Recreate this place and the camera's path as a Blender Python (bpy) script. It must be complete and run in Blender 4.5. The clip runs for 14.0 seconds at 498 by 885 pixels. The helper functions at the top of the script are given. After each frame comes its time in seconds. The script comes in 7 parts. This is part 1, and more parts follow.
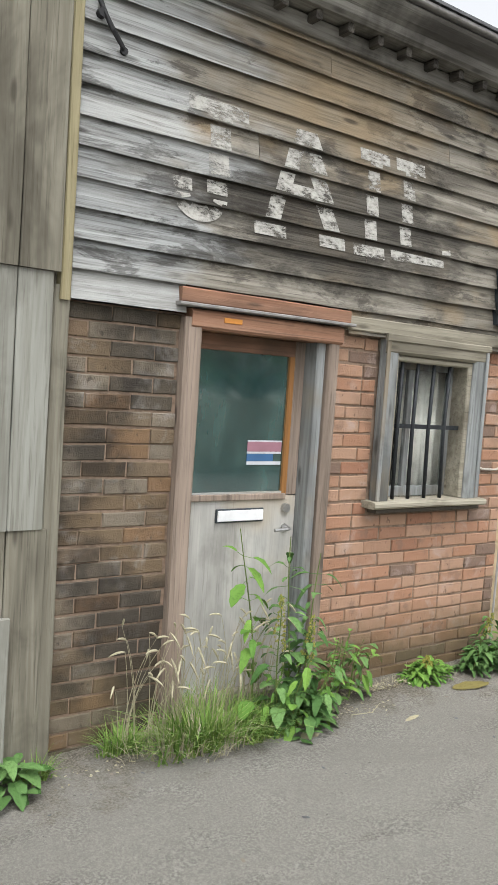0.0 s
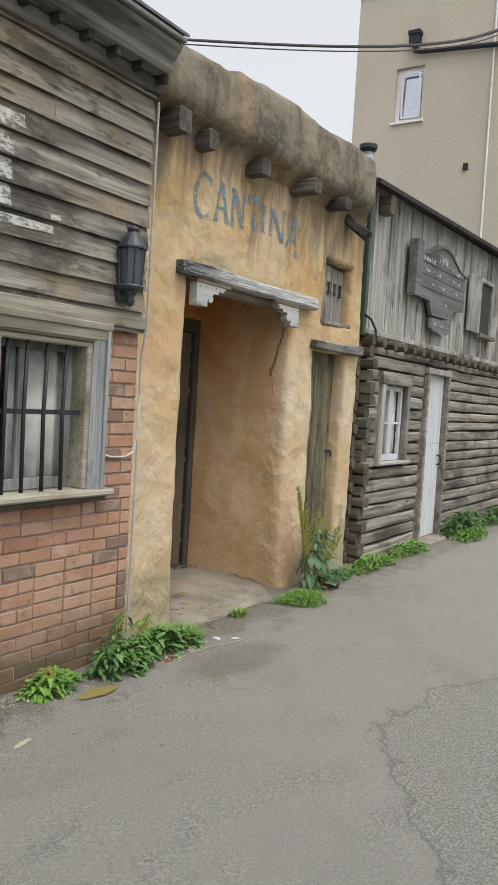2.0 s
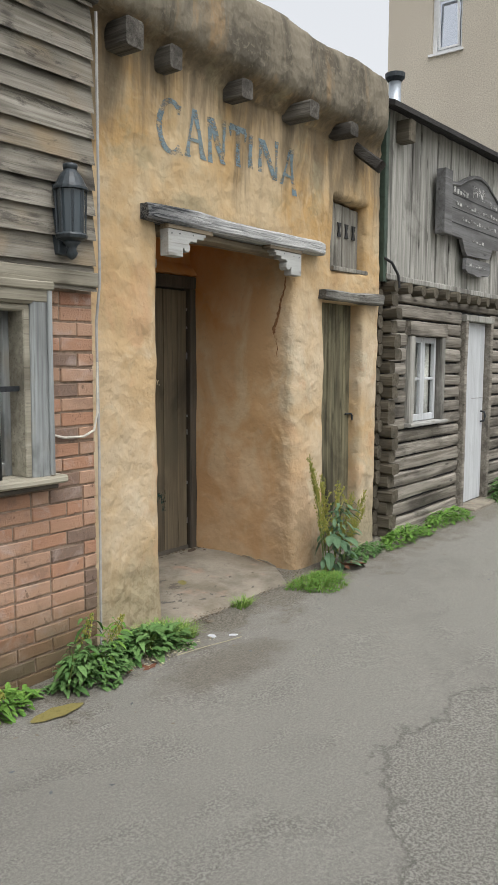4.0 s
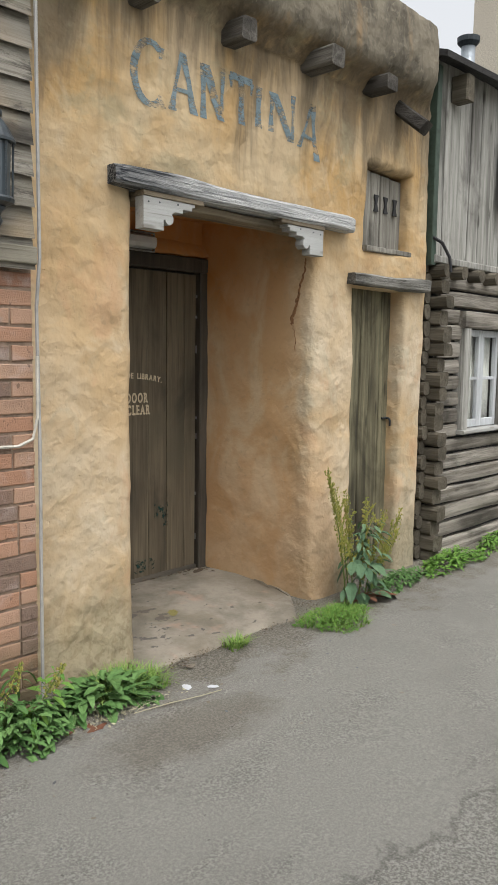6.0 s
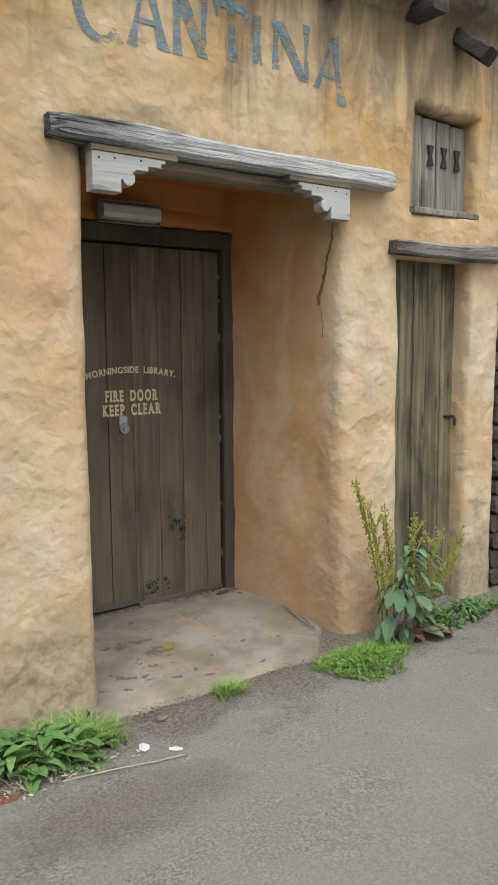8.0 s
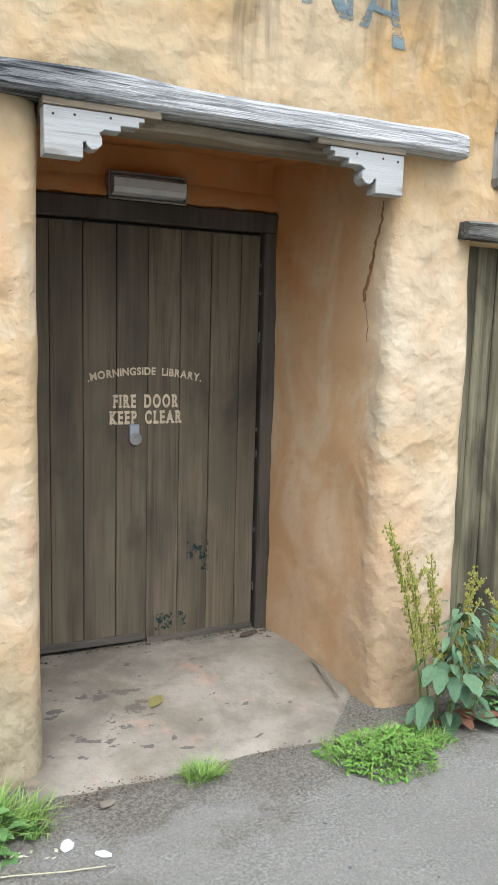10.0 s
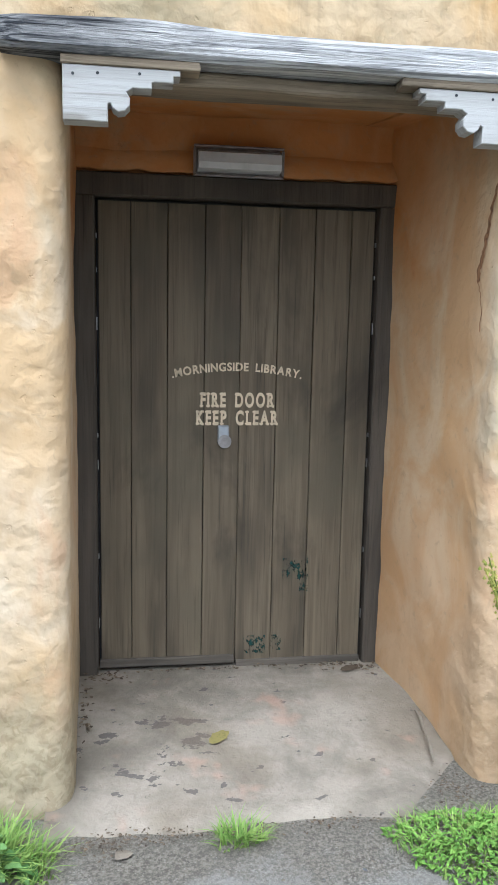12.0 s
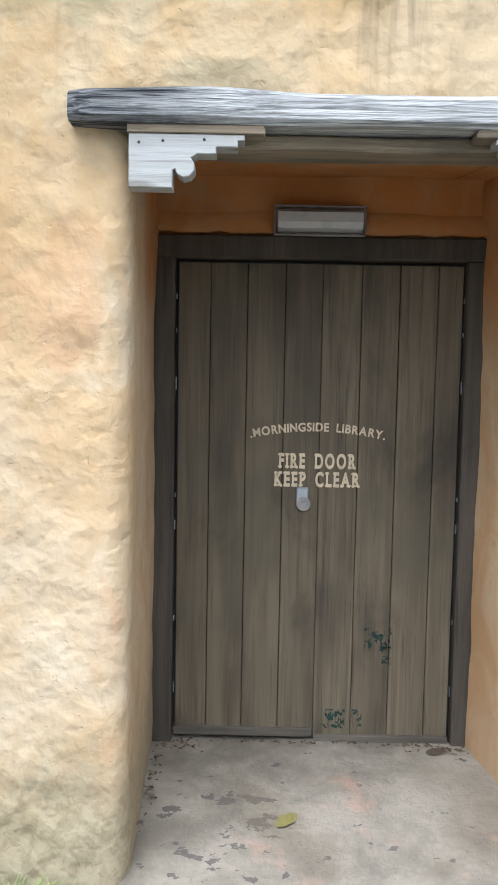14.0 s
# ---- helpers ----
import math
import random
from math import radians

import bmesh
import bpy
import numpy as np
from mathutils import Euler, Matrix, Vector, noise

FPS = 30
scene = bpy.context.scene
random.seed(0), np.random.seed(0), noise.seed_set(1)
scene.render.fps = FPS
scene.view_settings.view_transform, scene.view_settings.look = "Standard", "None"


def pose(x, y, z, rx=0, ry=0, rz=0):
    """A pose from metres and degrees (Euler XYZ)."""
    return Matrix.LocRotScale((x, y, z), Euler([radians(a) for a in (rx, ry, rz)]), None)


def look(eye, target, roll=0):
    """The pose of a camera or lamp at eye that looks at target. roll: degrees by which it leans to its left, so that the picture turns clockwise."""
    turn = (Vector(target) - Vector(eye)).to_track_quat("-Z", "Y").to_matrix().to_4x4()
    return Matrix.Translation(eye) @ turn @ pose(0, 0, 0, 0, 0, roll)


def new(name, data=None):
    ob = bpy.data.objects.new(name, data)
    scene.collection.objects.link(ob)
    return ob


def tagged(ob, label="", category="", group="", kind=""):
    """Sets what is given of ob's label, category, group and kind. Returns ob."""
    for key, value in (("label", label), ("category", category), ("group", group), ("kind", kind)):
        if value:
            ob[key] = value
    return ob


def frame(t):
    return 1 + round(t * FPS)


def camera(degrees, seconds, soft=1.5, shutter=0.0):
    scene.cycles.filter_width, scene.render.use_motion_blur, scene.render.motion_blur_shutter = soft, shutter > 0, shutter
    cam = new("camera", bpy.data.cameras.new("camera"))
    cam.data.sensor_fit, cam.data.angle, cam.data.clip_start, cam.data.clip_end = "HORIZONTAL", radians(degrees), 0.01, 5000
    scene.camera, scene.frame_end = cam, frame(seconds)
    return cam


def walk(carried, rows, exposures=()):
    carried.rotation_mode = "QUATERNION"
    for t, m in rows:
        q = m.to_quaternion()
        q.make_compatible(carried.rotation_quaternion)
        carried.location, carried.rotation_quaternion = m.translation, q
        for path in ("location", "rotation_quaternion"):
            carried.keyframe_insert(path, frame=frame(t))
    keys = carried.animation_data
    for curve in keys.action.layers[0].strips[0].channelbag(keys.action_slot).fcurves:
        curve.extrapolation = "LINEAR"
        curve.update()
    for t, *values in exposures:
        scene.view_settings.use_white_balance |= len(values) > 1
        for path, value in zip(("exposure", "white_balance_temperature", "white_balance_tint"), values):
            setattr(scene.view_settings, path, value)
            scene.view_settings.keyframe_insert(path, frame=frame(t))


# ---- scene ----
cam = camera(35.5, 14.0, 1.0)
PATH = [
    (0, (0.792, 0.141, 1.631), (1.935, 1.776, 1.492), 3.8),
    (0.5, (0.877, 0.18, 1.617), (2.224, 1.653, 1.488), 3.4),
    (0.8, (0.962, 0.173, 1.614), (2.4, 1.558, 1.499), 3.2),
    (1, (1.04, 0.157, 1.611), (2.523, 1.494, 1.506), 3.2),
    (1.2, (1.129, 0.14, 1.613), (2.658, 1.427, 1.512), 3.3),
    (1.4, (1.196, 0.129, 1.601), (2.771, 1.356, 1.502), 3.4),
    (1.5, (1.232, 0.133, 1.601), (2.832, 1.329, 1.503), 3.5),
    (2, (1.408, 0.168, 1.604), (3.09, 1.245, 1.494), 3.5),
    (2.5, (1.585, 0.198, 1.609), (3.262, 1.279, 1.481), 2.2),
    (2.7, (1.661, 0.177, 1.597), (3.325, 1.278, 1.461), 1.7),
    (4.8, (2.626, 0.243, 1.637), (4.161, 1.506, 1.421), 0.6),
    (5, (2.721, 0.253, 1.644), (4.239, 1.539, 1.439), 0.8),
    (5.5, (2.933, 0.291, 1.63), (4.435, 1.594, 1.416), 1.1),
    (6, (3.185, 0.339, 1.62), (4.633, 1.7, 1.394), 0.8),
    (6.5, (3.478, 0.311, 1.625), (4.856, 1.744, 1.408), 0.6),
    (7, (3.718, 0.352, 1.596), (5.07, 1.81, 1.381), 0.8),
    (7.5, (3.986, 0.396, 1.59), (5.268, 1.915, 1.371), 0.5),
    (7.7, (4.089, 0.393, 1.579), (5.325, 1.949, 1.352), 0.0),
    (9.8, (5.104, 0.672, 1.655), (5.969, 2.454, 1.378), 1.6),
    (10, (5.153, 0.702, 1.656), (5.993, 2.497, 1.383), 1.5),
    (10.5, (5.326, 0.787, 1.654), (6.06, 2.632, 1.416), 0.6),
    (11, (5.539, 0.842, 1.643), (6.071, 2.752, 1.38), -0.8),
    (11.5, (5.7, 0.88, 1.646), (6.085, 2.825, 1.382), 0.2),
    (12, (5.827, 0.96, 1.633), (6.131, 2.915, 1.346), 1.1),
    (12.5, (5.933, 1.023, 1.635), (6.076, 2.987, 1.283), 0.3),
    (13, (6.013, 1.033, 1.651), (6.019, 3.008, 1.334), -0.2),
    (13.5, (6.008, 1.034, 1.659), (5.98, 3.023, 1.445), 0.5),
    (14, (6.004, 1.043, 1.67), (6.005, 3.036, 1.507), 1.0),
]
EXPOSURES = [(0.0, 0.16, 6400, 10), (2.0, -0.10, 6400, 10), (2.7, -0.12, 6400, 10), (5.0, -0.08, 6400, 10), (7.7, -0.02, 6400, 10), (9.8, 0.50, 5900, 10), (11.0, 0.70, 5600, 10), (12.0, 0.65, 5550, 10), (13.0, 0.68, 5600, 10), (14.0, 0.68, 5650, 10)]
walk(cam, [(t, look(eye, target, roll)) for t, eye, target, roll in PATH], EXPOSURES)

# ---- world and sun: bright overcast day ----
SUN_AZ, SUN_EL = 200.0, 66.0          # compass-like azimuth of the bright part of the cloud cover
world = bpy.data.worlds.new("overcast_sky")
scene.world = world
world.use_nodes = True
wn, wl = world.node_tree.nodes, world.node_tree.links
wn.clear()
sky = wn.new("ShaderNodeTexSky")
sky.sky_type, sky.sun_disc = "NISHITA", False
sky.sun_elevation, sky.sun_rotation = radians(SUN_EL), radians(SUN_AZ)
sky.dust_density, sky.air_density, sky.ozone_density = 6.0, 1.5, 1.0
grey = wn.new("ShaderNodeHueSaturation")
grey.inputs["Saturation"].default_value = 0.12
grey.inputs["Value"].default_value = 1.75
bg = wn.new("ShaderNodeBackground")
bg.inputs["Strength"].default_value = 0.15
wo = wn.new("ShaderNodeOutputWorld")
wl.new(sky.outputs[0], grey.inputs["Color"])
wl.new(grey.outputs[0], bg.inputs[0])
wl.new(bg.outputs[0], wo.inputs[0])
sun_data = bpy.data.lights.new("sun", "SUN")
sun_data.energy, sun_data.angle, sun_data.color = 0.5, radians(60), (1.0, 0.97, 0.93)
sun = new("sun", sun_data)
saz, sel = radians(SUN_AZ), radians(SUN_EL)
sun.matrix_world = look((0, 0, 20), Vector((0, 0, 20)) - Vector((math.sin(saz) * math.cos(sel), math.cos(saz) * math.cos(sel), math.sin(sel))))


# ---- materials ----
def ramp(nt, fac, lo, hi):
    m = nt.nodes.new("ShaderNodeMapRange")
    m.interpolation_type = "SMOOTHSTEP"
    m.inputs["From Min"].default_value, m.inputs["From Max"].default_value = lo, hi
    nt.links.new(fac, m.inputs["Value"])
    return m.outputs["Result"]


def mixc(nt, fac, a, b, mode="MIX"):
    m = nt.nodes.new("ShaderNodeMix")
    m.data_type, m.blend_type = "RGBA", mode
    for k, v in ((0, fac), (6, a), (7, b)):
        if isinstance(v, (int, float)):
            m.inputs[k].default_value = v
        elif isinstance(v, tuple):
            m.inputs[k].default_value = (*v, 1.0)
        else:
            nt.links.new(v, m.inputs[k])
    return m.outputs[2]


def calc(nt, op, a, b=0.0):
    m = nt.nodes.new("ShaderNodeMath")
    m.operation = op
    for k, v in ((0, a), (1, b)):
        if isinstance(v, (int, float)):
            m.inputs[k].default_value = v
        else:
            nt.links.new(v, m.inputs[k])
    return m.outputs[0]


class Surf:
    """A node material with world-space noise helpers."""

    def __init__(self, name, rough=0.8, metal=0.0, spec=0.3):
        self.mat = bpy.data.materials.new(name)
        self.mat.use_nodes = True
        self.nt = self.mat.node_tree
        self.bsdf = self.nt.nodes["Principled BSDF"]
        self.out = self.nt.nodes["Material Output"]
        self.bsdf.inputs["Roughness"].default_value = rough
        self.bsdf.inputs["Metallic"].default_value = metal
        self.bsdf.inputs["Specular IOR Level"].default_value = spec
        self.pos = self.nt.nodes.new("ShaderNodeNewGeometry").outputs["Position"]
        info = self.nt.nodes.new("ShaderNodeObjectInfo")
        self.random = info.outputs["Random"]
        off = self.nt.nodes.new("ShaderNodeVectorMath")
        off.operation = "MULTIPLY_ADD"
        comb = self.nt.nodes.new("ShaderNodeCombineXYZ")
        for k, s in enumerate((17.0, 9.0, 13.0)):
            self.nt.links.new(calc(self.nt, "MULTIPLY", self.random, s), comb.inputs[k])
        self.nt.links.new(self.pos, off.inputs[0])
        off.inputs[1].default_value = (1, 1, 1)
        self.nt.links.new(comb.outputs[0], off.inputs[2])
        self.shifted = off.outputs[0]

    def noise(self, scale, detail=4.0, rough=0.6, distort=0.0, own=False):
        """Noise at `scale` cycles a metre (a number or x, y, z)."""
        mp = self.nt.nodes.new("ShaderNodeMapping")
        mp.inputs["Scale"].default_value = (scale,) * 3 if isinstance(scale, (int, float)) else scale
        self.nt.links.new(self.shifted if own else self.pos, mp.inputs["Vector"])
        n = self.nt.nodes.new("ShaderNodeTexNoise")
        n.inputs["Scale"].default_value, n.inputs["Detail"].default_value = 1.0, detail
        n.inputs["Roughness"].default_value, n.inputs["Distortion"].default_value = rough, distort
        self.nt.links.new(mp.outputs[0], n.inputs["Vector"])
        return n.outputs[0]

    def axis(self, k):
        s = self.nt.nodes.new("ShaderNodeSeparateXYZ")
        self.nt.links.new(self.pos, s.inputs[0])
        return s.outputs[k]

    def ramp(self, fac, lo, hi):
        return ramp(self.nt, fac, lo, hi)

    def mix(self, fac, a, b, mode="MIX"):
        return mixc(self.nt, fac, a, b, mode)

    def calc(self, op, a, b=0.0):
        return calc(self.nt, op, a, b)

    def colour(self, c):
        if isinstance(c, tuple):
            self.bsdf.inputs["Base Color"].default_value = (*c, 1.0)
        else:
            self.nt.links.new(c, self.bsdf.inputs["Base Color"])
        return self

    def bump(self, height, dist=0.004, strength=1.0):
        b = self.nt.nodes.new("ShaderNodeBump")
        b.inputs["Strength"].default_value, b.inputs["Distance"].default_value = strength, dist
        self.nt.links.new(height, b.inputs["Height"])
        self.nt.links.new(b.outputs[0], self.bsdf.inputs["Normal"])
        return self

    def alpha(self, fac):
        self.nt.links.new(fac, self.bsdf.inputs["Alpha"])
        return self


def wood(name, pale, mid, dark, along, rough=0.85, stain=0.35, patch=None, bump=0.003, knots=True, streak=1.0, bleached=None, bare=None, blotch=0.0, smoke=None, tan=None):
    """Weathered timber; along: the grain's axis."""
    s = Surf(name, rough, spec=0.2)
    k = "xyz".index(along)
    fine = [90.0] * 3
    fine[k] = 2.5
    mid_s = [22.0 * streak] * 3
    mid_s[k] = 0.9
    big = [3.2] * 3
    big[k] = 0.8
    g1 = s.noise(tuple(fine), 5, 0.65, 0.4, own=True)
    g2 = s.noise(tuple(mid_s), 4, 0.6, 0.8, own=True)
    g3 = s.noise(tuple(big), 3, 0.6, own=True)
    c = s.mix(s.ramp(g2, 0.3, 0.7), mid, pale)
    c = s.mix(s.calc("MULTIPLY", s.ramp(g3, 0.46, 0.72), stain * 2), c, dark)
    c = s.mix(s.calc("MULTIPLY", s.ramp(g1, 0.52, 0.7), 0.6), c, dark)
    c = s.mix(s.calc("MULTIPLY", s.random, 0.35), c, mid)
    if patch:
        c = s.mix(s.calc("MULTIPLY", s.ramp(s.noise(1.6, 3, own=True), 0.5, 0.7), 0.7), c, patch)
    wide = [1.9] * 3
    wide[k] = 1.1
    c = s.mix(s.calc("MULTIPLY", s.ramp(s.noise(tuple(wide), 5, 0.65, 0.5), 0.5, 0.68), 0.75 * min(1.0, stain * 1.9)), c, dark)
    if bare:
        edge = s.calc("ADD", s.axis(0), s.calc("MULTIPLY", s.calc("SUBTRACT", s.noise((3.0, 3.0, 14.0), 5, 0.7), 0.5), 1.6))
        lost = s.calc("SUBTRACT", 1.0, s.ramp(edge, bare - 0.4, bare + 0.4))
        c = s.mix(s.calc("MULTIPLY", lost, s.calc("ADD", 0.66, s.calc("MULTIPLY", s.ramp(g1, 0.4, 0.6), 0.33))), c, dark)
        c = s.mix(s.calc("MULTIPLY", s.ramp(s.noise((1.6, 45.0, 45.0), 4, 0.6, 0.6), 0.58, 0.64), 0.5), c, dark)
    if bleached:
        edge = s.calc("ADD", s.axis(0), s.calc("MULTIPLY", s.calc("SUBTRACT", s.noise((1.5, 1.5, 5.0), 4, own=True), 0.5), 2.2))
        silver = s.mix(s.calc("MULTIPLY", s.ramp(g1, 0.45, 0.7), 0.6), s.mix(s.ramp(g2, 0.3, 0.7), tuple(0.6 * v for v in bleached), bleached), dark)
        c = s.mix(s.calc("MULTIPLY", s.calc("SUBTRACT", 1.0, s.ramp(edge, 2.35, 2.95)), 0.75), c, silver)
    if blotch:
        c = s.mix(s.calc("MULTIPLY", s.ramp(s.noise((2.6, 2.6, 8.0), 6, 0.72, 0.4), 0.53, 0.62), blotch), c, dark)
    if tan:
        wx, wz = (s.calc("ADD", s.axis(k), s.calc("MULTIPLY", s.calc("SUBTRACT", s.noise((1.4, 1.4, 3.0), 4, 0.6, 0.3), 0.5), a)) for k, a in ((0, 1.6), (2, 1.1)))
        m = s.calc("MULTIPLY", s.calc("MULTIPLY", s.ramp(wx, 2.5, 3.1), s.calc("SUBTRACT", 1.0, s.ramp(wx, 3.6, 4.3))), s.ramp(wz, 2.7, 3.0))
        c = s.mix(s.calc("MULTIPLY", m, 0.5), c, s.mix(s.ramp(g1, 0.4, 0.65), tan, tuple(0.55 * v for v in tan)))
    if smoke:
        cx, cz, rx, rz = smoke
        ex = s.calc("DIVIDE", s.calc("SUBTRACT", s.axis(0), cx), rx)
        ez = s.calc("DIVIDE", s.calc("SUBTRACT", s.axis(2), cz), rz)
        d = s.calc("ADD", s.calc("ADD", s.calc("MULTIPLY", ex, ex), s.calc("MULTIPLY", ez, ez)), s.calc("MULTIPLY", s.calc("SUBTRACT", s.noise((2.2, 2.2, 7.0), 6, 0.7, 0.4), 0.5), 3.4))
        c = s.mix(s.calc("MULTIPLY", s.calc("SUBTRACT", 1.0, s.ramp(d, 0.3, 1.1)), 0.86), c, s.mix(s.ramp(g1, 0.35, 0.65), dark, tuple(0.26 * v for v in pale)))
    if knots:
        v = s.nt.nodes.new("ShaderNodeTexVoronoi")
        mp = s.nt.nodes.new("ShaderNodeMapping")
        ks = [9.0] * 3
        ks[k] = 2.2
        mp.inputs["Scale"].default_value = ks
        s.nt.links.new(s.shifted, mp.inputs["Vector"])
        s.nt.links.new(mp.outputs[0], v.inputs["Vector"])
        v.inputs["Scale"].default_value = 1.0
        c = s.mix(s.calc("MULTIPLY", s.calc("SUBTRACT", 1.0, s.ramp(v.outputs["Distance"], 0.05, 0.16)), 0.7), c, dark)
    s.colour(c)
    s.bump(s.calc("ADD", g1, s.calc("MULTIPLY", g2, 0.7)), bump)
    return s.mat


def plain(name, col, rough=0.6, metal=0.0, var=0.12, scale=14.0, bump=0.0, spec=0.4):
    """Paint, metal or plastic with slight dirt."""
    s = Surf(name, rough, metal, spec)
    n = s.noise(scale, 4)
    n2 = s.noise(scale * 7, 3)
    dk = tuple(c * (1 - var * 2.2) for c in col)
    c = s.mix(s.ramp(n, 0.4, 0.75), col, dk)
    c = s.mix(s.calc("MULTIPLY", s.ramp(n2, 0.6, 0.75), var * 2), c, dk)
    s.colour(c)
    if bump:
        s.bump(n2, bump)
    return s.mat


def brick_mat(name, cols, soot, soot_amount, moss):
    s = Surf(name, 0.9, spec=0.15)
    n = s.noise(60, 5, 0.7)
    n2 = s.noise(9, 4, 0.6)
    n3 = s.noise(2.2, 4, 0.6)
    r = s.random
    c = s.mix(s.ramp(r, 0.15, 0.5), cols[0], cols[1])
    c = s.mix(s.ramp(r, 0.72, 0.78), c, cols[2])
    c = s.mix(s.ramp(r, 0.90, 0.92), c, cols[3])
    c = s.mix(s.calc("MULTIPLY", s.ramp(n2, 0.55, 0.72), 0.55), c, cols[3])
    c = s.mix(s.calc("MULTIPLY", s.ramp(n, 0.5, 0.75), 0.35), c, cols[0])
    c = s.mix(s.calc("MULTIPLY", s.ramp(s.noise(5.5, 5, 0.65, 0.5), 0.52, 0.7), 0.5), c, tuple(0.25 + 0.55 * v for v in cols[1]))
    c = s.mix(s.calc("MULTIPLY", s.ramp(s.noise((26, 26, 20), 3, 0.5), 0.64, 0.70), 0.6), c, tuple(0.5 * v for v in cols[3]))
    c = s.mix(s.calc("MULTIPLY", s.ramp(n3, 0.62 - 0.3 * soot_amount, 0.74 - 0.2 * soot_amount), 0.85 * min(1, soot_amount + 0.2)), c, soot)
    low = s.calc("SUBTRACT", 1.0, s.ramp(s.calc("ADD", s.axis(2), s.calc("MULTIPLY", n3, 0.5)), 0.35, 0.75))
    c = s.mix(s.calc("MULTIPLY", low, moss), c, (0.10, 0.085, 0.045))
    s.colour(c)
    s.bump(s.calc("ADD", s.calc("ADD", n, s.noise(220, 3)), s.calc("MULTIPLY", n2, 1.2)), 0.006)
    return s.mat


def plaster(name):
    """Hand-thrown lime render: ochre wash fading to cream lower down, deeper orange inside the recess with some of its
    shade put into the colour, soot under the parapet.
    """
    s = Surf(name, 0.92, spec=0.12)
    n1 = s.noise(1.1, 4, 0.6, 0.5)
    n2 = s.noise((5.0, 5.0, 3.0), 4, 0.62, 0.6)
    n3 = s.noise(26, 5, 0.6, 0.8)
    n4 = s.noise((3.4, 3.4, 2.4), 5, 0.62, 0.7)
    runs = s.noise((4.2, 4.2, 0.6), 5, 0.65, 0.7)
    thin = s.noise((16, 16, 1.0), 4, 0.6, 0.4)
    blot = s.noise((3.0, 3.0, 1.5), 5, 0.65, 0.8)
    z, y = s.axis(2), s.axis(1)
    up_wall = s.mix(s.ramp(n1, 0.38, 0.64), (0.44, 0.285, 0.125), (0.485, 0.385, 0.245))
    up_wall = s.mix(s.calc("MULTIPLY", s.ramp(n2, 0.48, 0.7), 0.55), up_wall, (0.53, 0.43, 0.285))
    low_wall = s.mix(s.ramp(n1, 0.36, 0.62), (0.48, 0.345, 0.195), (0.51, 0.415, 0.29))
    low_wall = s.mix(s.calc("MULTIPLY", s.ramp(n4, 0.5, 0.66), 0.5), low_wall, (0.60, 0.515, 0.39))
    low_wall = s.mix(s.calc("MULTIPLY", s.ramp(s.noise((2.6, 2.6, 1.8), 4, 0.6, 0.7), 0.53, 0.68), 0.6), low_wall, (0.49, 0.30, 0.175))
    low_wall = s.mix(s.calc("MULTIPLY", s.ramp(s.noise((2.3, 2.3, 1.6), 5, 0.65, 0.9), 0.55, 0.70), 0.5), low_wall, (0.36, 0.35, 0.27))
    faded = s.calc("SUBTRACT", 1.0, s.ramp(s.calc("ADD", z, s.calc("MULTIPLY", s.calc("SUBTRACT", n2, 0.5), 1.8)), 1.7, 2.7))
    c = s.mix(s.calc("MULTIPLY", faded, 0.9), up_wall, low_wall)
    # Orange paint of the recess, also darkened with depth and height for shade.
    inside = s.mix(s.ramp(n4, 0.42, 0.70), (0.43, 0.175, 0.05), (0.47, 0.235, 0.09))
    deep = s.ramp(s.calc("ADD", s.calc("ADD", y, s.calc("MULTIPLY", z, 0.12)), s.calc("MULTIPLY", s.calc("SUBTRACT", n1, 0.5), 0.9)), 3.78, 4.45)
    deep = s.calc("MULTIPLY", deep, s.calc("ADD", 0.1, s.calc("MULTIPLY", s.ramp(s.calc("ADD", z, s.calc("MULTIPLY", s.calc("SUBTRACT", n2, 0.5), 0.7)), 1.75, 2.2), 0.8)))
    recess_mask = s.ramp(s.calc("ADD", y, s.calc("MULTIPLY", s.calc("SUBTRACT", n2, 0.5), 0.2)), 3.41, 3.70)
    recess_mask = s.calc("MULTIPLY", recess_mask, s.calc("ADD", 0.3, s.calc("MULTIPLY", s.ramp(s.axis(0), 5.7, 6.1), 0.7)))
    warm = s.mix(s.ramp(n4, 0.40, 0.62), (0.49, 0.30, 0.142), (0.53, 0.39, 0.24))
    c = s.mix(s.calc("MULTIPLY", recess_mask, 0.8), c, warm)
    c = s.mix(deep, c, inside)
    c = s.mix(s.calc("MULTIPLY", s.ramp(blot, 0.53, 0.67), 0.3), c, (0.33, 0.245, 0.14))
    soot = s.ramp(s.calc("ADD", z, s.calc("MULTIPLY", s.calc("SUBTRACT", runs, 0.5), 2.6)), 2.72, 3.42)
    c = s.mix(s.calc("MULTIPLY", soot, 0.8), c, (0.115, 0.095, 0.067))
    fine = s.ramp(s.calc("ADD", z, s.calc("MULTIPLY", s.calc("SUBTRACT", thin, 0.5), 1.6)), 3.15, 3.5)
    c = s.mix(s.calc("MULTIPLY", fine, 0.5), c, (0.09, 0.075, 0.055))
    foot = s.calc("SUBTRACT", 1.0, s.ramp(s.calc("ADD", z, s.calc("MULTIPLY", s.calc("SUBTRACT", blot, 0.5), 1.9)), 0.08, 0.72))
    c = s.mix(s.calc("MULTIPLY", s.calc("MULTIPLY", foot, 0.45), s.calc("SUBTRACT", 1.0, s.calc("MULTIPLY", recess_mask, 0.7))), c, (0.19, 0.168, 0.112))
